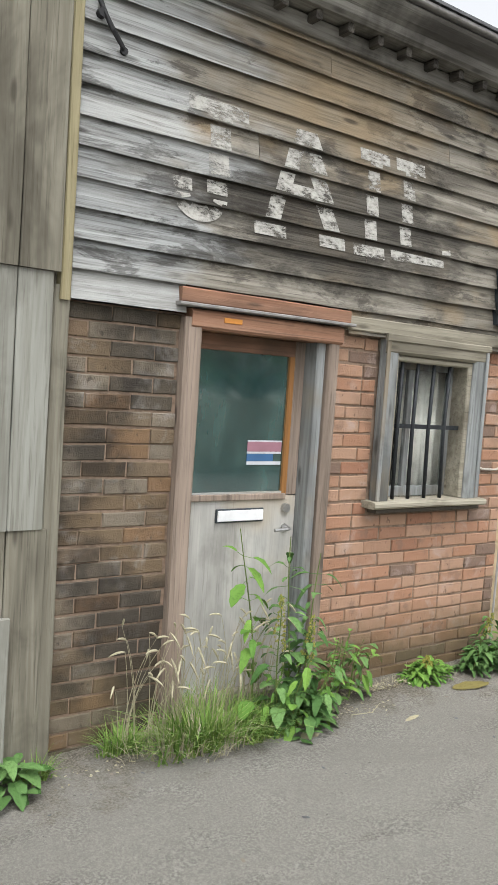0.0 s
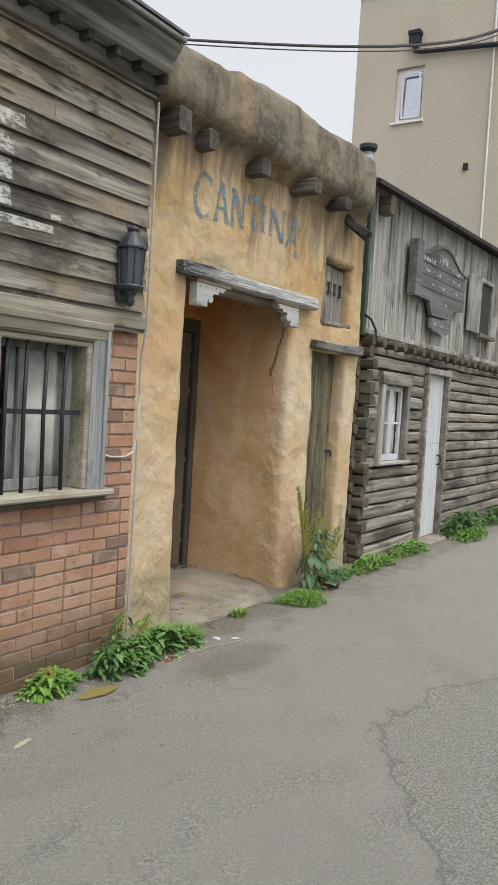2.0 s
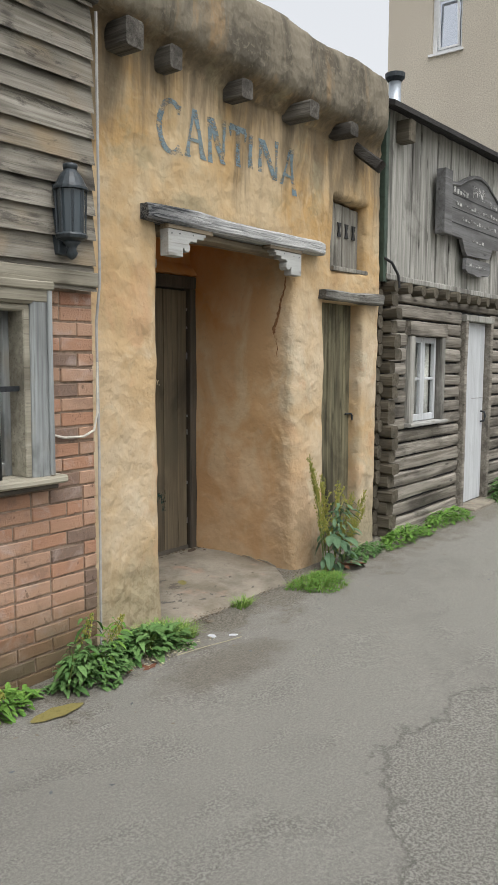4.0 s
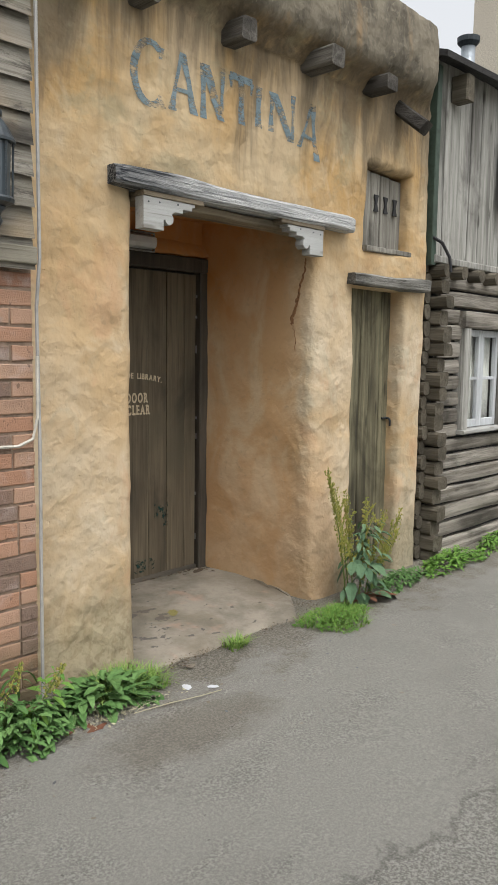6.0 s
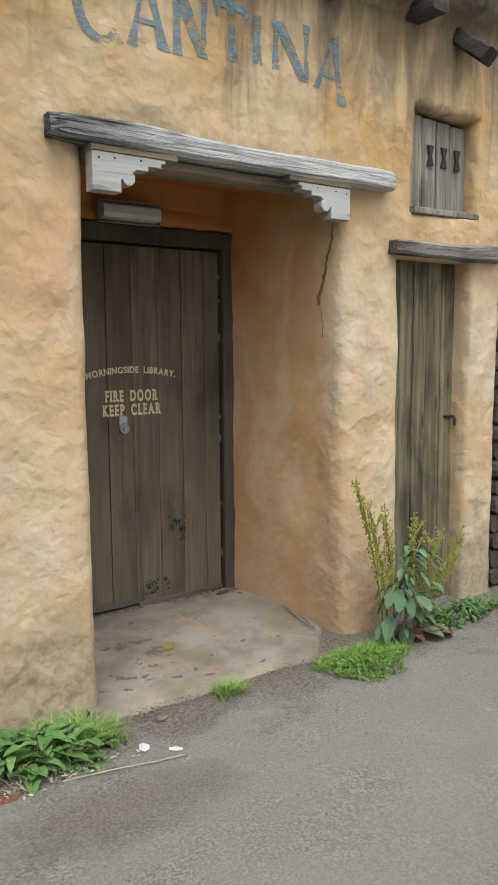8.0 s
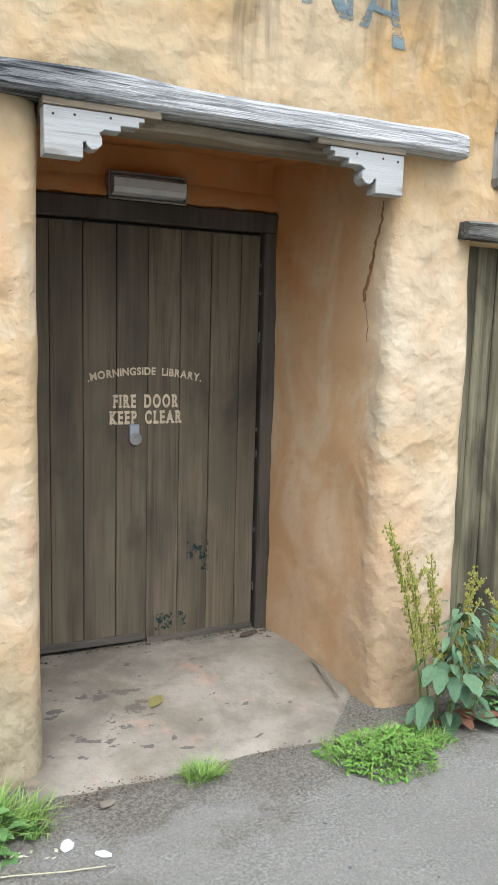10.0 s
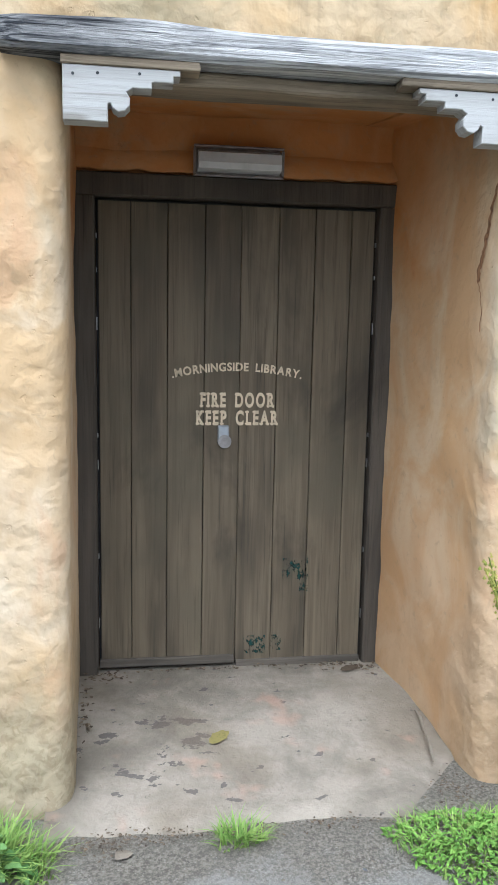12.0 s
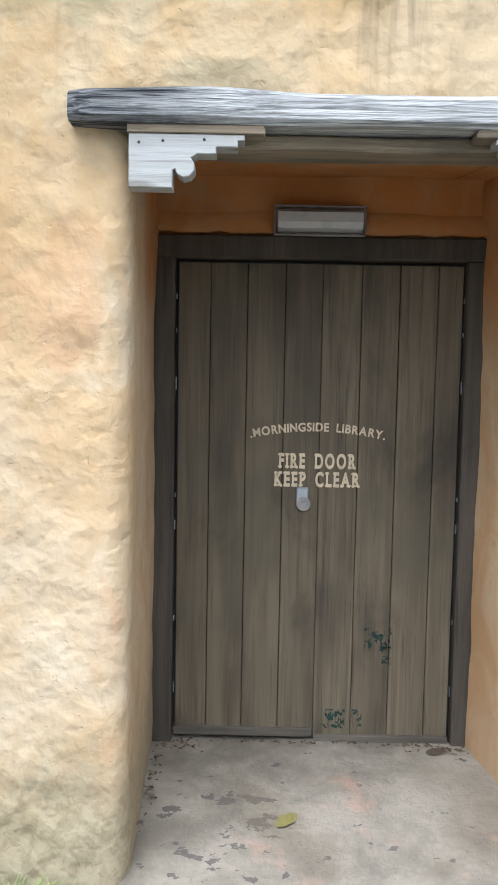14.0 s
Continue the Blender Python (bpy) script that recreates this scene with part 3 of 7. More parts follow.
def n3(x, y, z, s, seed=0.0):
    return noise.noise(Vector((x * s + seed * 7.3, y * s - seed * 3.1, z * s + seed * 5.7)))


def boxes(*bs, bevel=0.0):
    bm = bmesh.new()
    for x0, x1, y0, y1, z0, z1 in bs:
        m = Matrix.Translation(((x0 + x1) / 2, (y0 + y1) / 2, (z0 + z1) / 2)) @ Matrix.Diagonal((x1 - x0, y1 - y0, z1 - z0, 1))
        bmesh.ops.create_cube(bm, size=1, matrix=m)
    if bevel:
        bmesh.ops.bevel(bm, geom=bm.edges[:], offset=bevel, segments=1, affect="EDGES")
    return bm


def sweep(bm, profile, axis, a0, a1, n=8, wob=0.0, seed=0.0, taper=None, scale=2.0):
    """Sweeps a closed profile along an axis with slight waviness. Profile axes: x -> (y, z), y -> (x, z), z -> (x, y)."""
    rings = []
    for i in range(n + 1):
        a = a0 + (a1 - a0) * i / n
        cu = sum(p[0] for p in profile) / len(profile)
        cv = sum(p[1] for p in profile) / len(profile)
        k = taper(i / n) if taper else 1.0
        ring = []
        for j, (u, v) in enumerate(profile):
            u2 = cu + (u - cu) * k + wob * n3(a, u * 3, v * 3, scale, seed)
            v2 = cv + (v - cv) * k + wob * n3(a, v * 3, u * 3, scale, seed + 3)
            p = (a, u2, v2) if axis == "x" else (u2, a, v2) if axis == "y" else (u2, v2, a)
            ring.append(bm.verts.new(p))
        rings.append(ring)
    k = len(profile)
    for i in range(n):
        for j in range(k):
            bm.faces.new((rings[i][j], rings[i][(j + 1) % k], rings[i + 1][(j + 1) % k], rings[i + 1][j]))
    bm.faces.new(rings[0][::-1])
    bm.faces.new(rings[-1])
    bmesh.ops.recalc_face_normals(bm, faces=bm.faces[:])
    return bm


def chamfered(u0, u1, v0, v1, c):
    c = min(c, (u1 - u0) * 0.45, (v1 - v0) * 0.45)
    return [(u0 + c, v0), (u1 - c, v0), (u1, v0 + c), (u1, v1 - c), (u1 - c, v1), (u0 + c, v1), (u0, v1 - c), (u0, v0 + c)]


def timber(x0, x1, y0, y1, z0, z1, axis, n=8, wob=0.004, seed=0.0, c=0.006, scale=2.0):
    r = {"x": (y0, y1, z0, z1), "y": (x0, x1, z0, z1), "z": (x0, x1, y0, y1)}[axis]
    a = {"x": (x0, x1), "y": (y0, y1), "z": (z0, z1)}[axis]
    return sweep(bmesh.new(), chamfered(*r, c), axis, *a, n, wob, seed, scale=scale)


def round_profile(cu, cv, r, k=10, squash=1.0):
    return [(cu + r * math.cos(2 * math.pi * i / k), cv + squash * r * math.sin(2 * math.pi * i / k)) for i in range(k)]


def tube(bm, pts, r, k=6):
    """A round tube through points; r is a radius or one for each point."""
    pts = [Vector(p) for p in pts]
    rings = []
    for i, p in enumerate(pts):
        d = (pts[min(i + 1, len(pts) - 1)] - pts[max(i - 1, 0)]).normalized()
        a = d.orthogonal().normalized() if abs(d.z) > 0.9 else d.cross(Vector((0, 0, 1))).normalized()
        b = d.cross(a)
        rr = r[i] if isinstance(r, (list, tuple)) else r
        rings.append([bm.verts.new(p + rr * (math.cos(2 * math.pi * j / k) * a + math.sin(2 * math.pi * j / k) * b)) for j in range(k)])
    for i in range(len(rings) - 1):
        for j in range(k):
            bm.faces.new((rings[i][j], rings[i][(j + 1) % k], rings[i + 1][(j + 1) % k], rings[i + 1][j]))
    bm.faces.new(rings[0][::-1])
    bm.faces.new(rings[-1])
    return bm


def lathe(bm, prof, cx, cy, k=16):
    """Turns (radius, z) rows round a vertical axis."""
    rings = [[bm.verts.new((cx + r * math.cos(2 * math.pi * j / k), cy + r * math.sin(2 * math.pi * j / k), z)) for j in range(k)] for r, z in prof]
    for i in range(len(rings) - 1):
        for j in range(k):
            bm.faces.new((rings[i][j], rings[i][(j + 1) % k], rings[i + 1][(j + 1) % k], rings[i + 1][j]))
    bm.faces.new(rings[0][::-1])
    bm.faces.new(rings[-1])
    return bm


# ---- ground ----
def build_ground():
    bm = bmesh.new()
    xs = [-300, -60, -15, -4] + [round(-2 + 0.125 * i, 3) for i in range(137)] + [20, 40, 90, 300]
    ys = [-300, -60, -15, -5, -2] + [round(-1 + 0.125 * i, 3) for i in range(43)] + [6, 9, 30, 90, 300]
    rows = []
    for y in ys:
        row = []
        for x in xs:
            near = -3 < x < 17 and -2 < y < 5
            z = -0.045 * max(0.0, min(1.0, (3.6 - x) / 2.0)) + (0.010 * n3(x, y, 0, 0.9) + 0.006 * n3(x, y, 0, 3.0, 2) if near else 0.0)
            if near:
                z += 0.025 * max(0.0, min(1.0, (y - 3.0) / 0.4))
            row.append(bm.verts.new((x, y, z)))
        rows.append(row)
    for i in range(len(ys) - 1):
        for j in range(len(xs) - 1):
            bm.faces.new((rows[i][j], rows[i][j + 1], rows[i + 1][j + 1], rows[i + 1][j]))
    return thing("ground", bm, M["asphalt"], "worn grey asphalt lane with patches and loose grit", "ground", "structure", smooth=True)


build_ground()

# ---- cantina: hand-rendered adobe front ----
CY = 3.42
OPEN = [(5.635, 7.06, -0.2, 2.44, 0.085), (7.49, 8.07, -0.2, 2.075, 0.045), (7.58, 8.09, 2.335, 2.875, 0.045)]


def wall_y(x, z):
    y = CY + 0.022 * n3(x, 0, z, 0.9, 1) + 0.014 * n3(x, 0, z, 2.6, 2) + 0.009 * n3(x, 0, z, 7, 3) + 0.004 * n3(x, 0, z, 15, 4)
    for x0, x1, z0, z1, r in OPEN:
        d = math.hypot(max(x0 - x, 0, x - x1), max(z0 - z, 0, z - z1))
        if d < r:
            y += r - math.sqrt(max(0.0, r * r - (r - d) ** 2))
    if z < 0.3:
        y -= 0.05 * (0.3 - z)
    return y


PROFILE = [(3.33, 0.02), (3.36, 0.04), (3.385, 0.075), (3.41, 0.12), (3.44, 0.155), (3.48, 0.174), (3.55, 0.182), (3.63, 0.184), (3.71, 0.182), (3.78, 0.178), (3.825, 0.166), (3.85, 0.14), (3.862, 0.09), (3.866, 0.0), (3.866, -0.10), (3.84, -0.35)]


def breakpoints(lo, hi, step, edges):
    pts = {round(lo + i * step, 4) for i in range(int((hi - lo) / step) + 1)} | {hi}
    keep = set()
    for e in edges:
        keep |= {round(e + s * k, 4) for k in (0, 0.008, 0.02, 0.038, 0.06) for s in (-1, 1)}
    pts = {p for p in pts if all(abs(p - e) > 0.07 for e in edges)} | {k for k in keep if lo <= k <= hi}
    return sorted(pts)


def build_cantina():
    bm = bmesh.new()
    xs = breakpoints(4.985, 8.30, 0.036, [o[0] for o in OPEN] + [o[1] for o in OPEN])
    zs = breakpoints(-0.06, 3.31, 0.036, [o[2] for o in OPEN if o[2] > 0] + [o[3] for o in OPEN])

    def warp(x, z):
        return x + 0.012 * n3(z, 0, x * 0.3, 1.6, 9) + 0.004 * n3(z, 1, x, 6, 10), z + 0.009 * n3(x, 2, z * 0.3, 2.0, 11)

    cols = []
    turn = [(8.33, 0.004), (8.355, 0.02), (8.372, 0.05), (8.378, 0.10), (8.38, 0.4)]
    for x in xs + turn:
        corner = isinstance(x, tuple)
        x0 = x[0] if corner else x
        back = x[1] if corner else 0.0
        side = min(1.0, back / 0.08) if corner else 0.0
        col = []
        for z in zs:
            wx, wz = warp(x0, z)
            col.append(bm.verts.new((wx, wall_y(x0, z) + back, wz)))
        rise = 0.035 * n3(x0, 0, 0, 1.3, 5) + 0.02 * n3(x0, 0, 0, 4, 6) - 0.11 * max(0.0, min(1.0, (5.88 - x0) / 0.16)) * (0.6 + 0.4 * min(1.0, max(0.0, (5.7 - x0) / 0.6))) + 0.02
        for z, off in PROFILE:
            k = min(1.0, (z - 3.3) / 0.5)
            o2 = off * (1 + 0.10 * n3(x0, z, 0, 3, 7)) + 0.014 * n3(x0, 0, z, 7, 8) + 0.008 * n3(x0, 0, z, 16, 8)
            px = x0 + 0.012 * n3(z, 0, x0, 2, 9) + o2 * side * 0.25 - 0.20 * min(1.0, (z - 3.33) / 0.1) * max(0.0, min(1.0, (x0 - 7.75) / 0.5))
            col.append(bm.verts.new((px, CY - o2 * (1 - 0.6 * side) + back, z + rise * k - 0.015 * math.sin(x0 * 2.1) * (1 - k))))
        cols.append(col)
    allx = [x[0] if isinstance(x, tuple) else x for x in xs + turn]
    for i in range(len(cols) - 1):
        mx = (allx[i] + allx[i + 1]) / 2
        for j in range(len(cols[0]) - 1):
            if j < len(zs) - 1:
                mz = (zs[j] + zs[j + 1]) / 2
                if any(o[0] < mx < o[1] and o[2] < mz < o[3] for o in OPEN):
                    continue
            bm.faces.new((cols[i][j], cols[i + 1][j], cols[i + 1][j + 1], cols[i][j + 1]))

    # reveals of the three openings
    def near(lst, v):
        return min(range(len(lst)), key=lambda k: abs(lst[k] - v))

    for q, (x0, x1, z0, z1, r) in enumerate(OPEN):
        i0, i1, j0, j1 = near(xs, x0), near(xs, x1), near(zs, max(z0, zs[0])), near(zs, z1)
        loop = [cols[i0][j] for j in range(j0, j1 + 1)] + [cols[i][j1] for i in range(i0 + 1, i1)] + [cols[i1][j] for j in range(j1, j0 - 1, -1)]
        if z0 > 0:
            loop += [cols[i][j0] for i in range(i1 - 1, i0, -1)] + [loop[0]]
        y_end = 4.42 if q == 0 else 3.62
        steps = 22 if q == 0 else 4
        prev = loop
        for s in range(1, steps + 1):
            f = s / steps
            ring = []
            for v in loop:
                y = v.co.y + (y_end - v.co.y) * f
                x, z = v.co.x, v.co.z
                if q == 0:
                    if x > 6.9:
                        x -= 0.105 * f - 0.015 * math.sin(3.1 * f)
                        x += 0.012 * n3(y, z, 0, 2.2, 13) + 0.005 * n3(y, z, 0, 8, 14)
                    elif x < 5.75:
                        x -= 0.03 * f + 0.01 * n3(y, z, 0, 2.2, 15) + 0.004 * n3(y, z, 0, 8, 16)
                    if z > 2.38:
                        z += 0.075 * f + 0.008 * n3(x, y, 0, 3, 17)
                ring.append(bm.verts.new((x, y, z)))
            if z0 > 0:
                bm.verts.remove(ring[-1])
                ring[-1] = ring[0]
            for k in range(len(loop) - 1):
                fc = bm.faces.new((prev[k], prev[k + 1], ring[k + 1], ring[k]))
                fc.smooth = True
            prev = ring
    bmesh.ops.recalc_face_normals(bm, faces=bm.faces[:])
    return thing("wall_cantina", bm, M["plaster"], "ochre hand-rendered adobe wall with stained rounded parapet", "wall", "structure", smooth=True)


cantina = build_cantina()

bm = bmesh.new()
NX, NZ = 30, 12
grid = [[bm.verts.new((5.56 + 1.50 * i / NX, 4.36 + 0.012 * n3(i, j, 0, 0.35, 3), 2.20 + 0.40 * j / NZ)) for j in range(NZ + 1)] for i in range(NX + 1)]
for i in range(NX):
    for j in range(NZ):
        bm.faces.new((grid[i][j], grid[i + 1][j], grid[i + 1][j + 1], grid[i][j + 1]))
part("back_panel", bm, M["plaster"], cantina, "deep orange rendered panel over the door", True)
thing("wall_cantina_core", boxes((5.0, 5.53, 3.56, 5.2, -0.1, 3.6), (7.15, 7.42, 3.56, 5.2, -0.1, 3.6), (8.16, 8.36, 3.58, 5.2, -0.1, 3.6), (5.53, 7.15, 4.42, 5.2, -0.1, 3.6),
      (5.53, 7.15, 3.64, 4.42, 2.62, 3.6), (7.42, 8.16, 3.66, 5.2, -0.1, 3.6), (5.0, 8.36, 3.55, 5.2, 3.6, 3.64)), M["mortar"], "plain hidden masonry core behind the render", "wall", "structure")

bm = bmesh.new()
top = [bm.verts.new((5.57 + 1.47 * i / 70, 4.362, 2.37)) for i in range(71)]
low = [bm.verts.new((5.57 + 1.47 * i / 70, 4.300 + 0.006 * n3(i, 0, 0, 0.4, 21), 2.276 + 0.010 * n3(i, 0, 0, 0.22, 22) + 0.008 * n3(i, 0, 0, 0.8, 23))) for i in range(71)]
lip = [bm.verts.new((v.co.x, 4.345, v.co.z - 0.004)) for v in low]
for i in range(70):
    bm.faces.new((low[i], low[i + 1], top[i + 1], top[i]))
    bm.faces.new((lip[i], lip[i + 1], low[i + 1], low[i]))
part("ragged_edge", bm, M["plaster"], cantina, "ragged lower edge of the orange render", True)

# worn slab in the recess
bm = bmesh.new()
NX, NY = 44, 34
rows = []
for i in range(NX + 1):
    rows.append([])
    for j in range(NY + 1):
        x = 5.55 + 1.56 * i / NX
        front = 3.27 + 0.05 * n3(x, 0, 0, 2.2, 4) + 0.02 * n3(x, 0, 0, 8, 5) + (0.28 * max(0, (x - 6.75) / 0.3) if x > 6.75 else 0)
        y = front + (4.38 - front) * j / NY
        z = 0.036 + 0.056 * min(1, 1.6 * j / NY) + 0.005 * n3(x, y, 0, 3, 6) - (0.04 if j == 0 else 0.008 if j == 1 else 0)
        rows[-1].append(bm.verts.new((x, y, z)))
for i in range(NX):
    for j in range(NY):
        bm.faces.new((rows[i][j], rows[i + 1][j], rows[i + 1][j + 1], rows[i][j + 1]))
thing("floor_slab", bm, M["concrete"], "cracked stained concrete slab in the doorway recess", "floor slab", "structure", smooth=True)

# ---- fire door ----
DY = 4.345
fire = holder("door_1", "dark brown double plank fire door with cream lettering, closed", "door", kind="structure", at=(6.30, DY, 0.09))


def under(ob, parent):
    """Parents ob and keeps its place."""
    ob.parent = parent
    ob.matrix_parent_inverse = parent.matrix_world.inverted()
    return ob


def piece(name, bm, material, parent, label="", smooth=False):
    return under(part(name, bm, material, None, label, smooth), parent)


SEAMS = [5.70, 5.835, 5.99, 6.15, 6.305, 6.47, 6.63, 6.79, 6.895]
for i in range(8):
    zb = 0.135 if i < 4 else 0.115
    piece("plank", timber(SEAMS[i] + 0.0014, SEAMS[i + 1] - 0.0014, DY + 0.0012 * (i % 3), DY + 0.03, zb, 2.152, "z", 10, 0.0012, i, 0.0022), M["firedoor"], fire)
piece("backing", boxes((5.69, 6.91, DY + 0.031, DY + 0.05, 0.09, 2.17)), M["dark"], fire)
piece("bottom_rail", timber(5.695, 6.30, DY - 0.012, DY + 0.02, 0.112, 0.150, "x", 6, 0.003, 1, 0.004), M["rail"], fire, "scuffed dark kick rail")
piece("bottom_rail", timber(6.31, 6.895, DY - 0.012, DY + 0.02, 0.078, 0.122, "x", 6, 0.003, 2, 0.004), M["rail"], fire, "scuffed dark kick rail")
piece("jamb", timber(5.585, 5.688, DY - 0.035, DY + 0.05, 0.06, 2.165, "z", 12, 0.004, 3, 0.008), M["fireframe"], fire, "black-stained frame post")
piece("jamb", timber(6.905, 6.99, DY - 0.035, DY + 0.05, 0.07, 2.165, "z", 12, 0.004, 4, 0.008), M["fireframe"], fire, "black-stained frame post")
piece("head", timber(5.575, 7.02, DY - 0.037, DY + 0.05, 2.166, 2.262, "x", 12, 0.005, 5, 0.008), M["fireframe"], fire, "black-stained frame head")
for xg in (5.693, 6.900):
    for zz in (0.30, 0.62, 1.02, 1.16, 1.62, 1.86, 2.0):
        piece("hinge", boxes((xg - 0.002, xg + 0.002, DY - 0.003, DY + 0.01, zz, zz + 0.035 + 0.02 * math.sin(zz * 9))), M["steel"], fire)
lock = piece("lock_plate", boxes((6.212, 6.262, DY - 0.014, DY + 0.002, 1.135, 1.213), bevel=0.004), M["flue"], fire, "grey steel lock plate")
bm = bmesh.new()
sweep(bm, round_profile(6.242, 1.143, 0.03, 14), "y", DY - 0.02, DY + 0.002, 1)
sweep(bm, round_profile(6.242, 1.143, 0.012, 10), "y", DY - 0.028, DY - 0.02, 1)
piece("lock_cover", bm, M["lead"], fire, "round grey lock cover")


def letter_mesh(text, size, offset=0.0, extrude=0.0006):
    cu = bpy.data.curves.new("text", "FONT")
    cu.body, cu.size, cu.align_x, cu.offset, cu.extrude = text, size, "CENTER", offset, extrude
    ob = bpy.data.objects.new("text", cu)
    scene.collection.objects.link(ob)
    me = bpy.data.meshes.new_from_object(ob.evaluated_get(bpy.context.evaluated_depsgraph_get()))
    bpy.data.objects.remove(ob)
    bpy.data.curves.remove(cu)
    return me


def put_text(name, text, size, x, y, z, material, parent, roll=0.0, sx=1.0, offset=0.0, label=""):
    me = letter_mesh(text, size, offset)
    me.materials.clear()
    me.materials.append(material)
    me.transform(pose(x, y, z, 90, 0, 0) @ pose(0, 0, 0, 0, 0, roll) @ Matrix.Diagonal((sx, 1, 1, 1)))
    ob = new(name, me)
    if label:
        tagged(ob, label)
    return under(ob, parent)


def advance(ch, size):
    if ch == " ":
        return size * 0.42
    me = letter_mesh(ch, size)
    xs_ = [v.co.x for v in me.vertices]
    bpy.data.meshes.remove(me)
    return max(xs_) - min(xs_)


def paint_line(text, size, cx, z, width, sag, tilt, sx, bold, serif=False):
    """Letters spaced by their own widths along a level or arched line."""
    gap = size * 0.16
    adv = [advance(ch, size) * sx + gap for ch in text]
    k = width / sum(adv)
    x = 0.0
    for ch, a in zip(text, adv):
        u = (x + a / 2) / sum(adv) * 2 - 1
        x += a
        if ch == " ":
            continue
        px, pz = cx + width / 2 * u, z - sag * u * u
        put_text("painted_letter", ch, size, px, DY - 0.002, pz, M["door_letter"], fire, -tilt * u, sx * k, bold)
        if serif:
            h = size * 0.70
            w = (a - gap) * k
            feet = {"I": (0,), "F": (-0.3,), "R": (-0.3, 0.35), "P": (-0.3,), "K": (-0.3, 0.35), "A": (-0.42, 0.42), "E": (-0.25,), "D": (-0.3,), "L": (-0.3,)}.get(ch, ())
            heads = {"I": (0,), "F": (-0.3,), "R": (-0.35,), "P": (-0.35,), "K": (-0.3, 0.35), "E": (-0.3,), "D": (-0.35,), "L": (-0.3,)}.get(ch, ())
            bs = [(px + f * w - 0.0085, px + f * w + 0.0085, DY - 0.0028, DY - 0.0014, pz, pz + 0.008) for f in feet] + [(px + f * w - 0.0085, px + f * w + 0.0085, DY - 0.0028, DY - 0.0014, pz + h - 0.008, pz + h) for f in heads]
            for b_ in bs:
                piece("letter_serif", boxes(b_), M["door_letter"], fire)


paint_line(".MORNINGSIDE LIBRARY.", 0.050, 6.297, 1.454, 0.575, 0.034, 11.0, 1.0, 0.0016)
paint_line("FIRE DOOR", 0.086, 6.297, 1.296, 0.335, 0, 0, 0.62, 0.0034, True)
paint_line("KEEP CLEAR", 0.086, 6.297, 1.217, 0.372, 0, 0, 0.62, 0.0034, True)

for x0, z0, w, h in ((6.345, 0.15, 0.10, 0.085), (6.47, 0.16, 0.05, 0.075), (6.52, 0.50, 0.11, 0.10), (6.60, 0.44, 0.04, 0.16)):
    piece("paint_scuff", boxes((x0, x0 + w, DY - 0.0022, DY - 0.0012, z0, z0 + h)), M["green_scuff"], fire, "old green paint scuff")

# bulkhead lamp over the door
lamp = holder("bulkhead_lamp", "grey ribbed bulkhead lamp, unlit, over the fire door", "lamp", at=(6.28, 4.35, 2.31))
piece("base", boxes((6.095, 6.465, 4.29, 4.355, 2.26, 2.376), bevel=0.012), M["lead"], lamp, "grey-black lamp tray")
bm = bmesh.new()
sweep(bm, [(4.30, 2.272), (4.245, 2.282), (4.235, 2.305), (4.24, 2.345), (4.30, 2.365)], "x", 6.108, 6.452, 26)
piece("diffuser", bm, M["grey_plastic"], lamp, "milky ribbed diffuser")
for b in ((6.091, 6.469, 4.268, 4.292, 2.371, 2.380), (6.091, 6.469, 4.268, 4.292, 2.256, 2.263), (6.091, 6.101, 4.268, 4.292, 2.2635, 2.3705), (6.459, 6.469, 4.268, 4.292, 2.2635, 2.3705)):
    piece("rim", boxes(b, bevel=0.004), M["lead"], lamp, "dull grey lamp rim")

# ---- lintel, corbels and beam ends ----
bm = bmesh.new()
prof = chamfered(3.345, 3.62, 2.402, 2.496, 0.014)
sweep(bm, prof, "x", 5.465, 7.36, 48, 0.011, 4, lambda f: 1.0 + 0.03 * math.sin(9 * f) - 0.1 * max(0, f - 0.95) / 0.05 - 0.08 * max(0, 0.03 - f) / 0.03, 2.6)
thing("lintel_beam", bm, M["lintel"], "whitewashed weathered timber lintel over the recess", "beam", smooth=False)


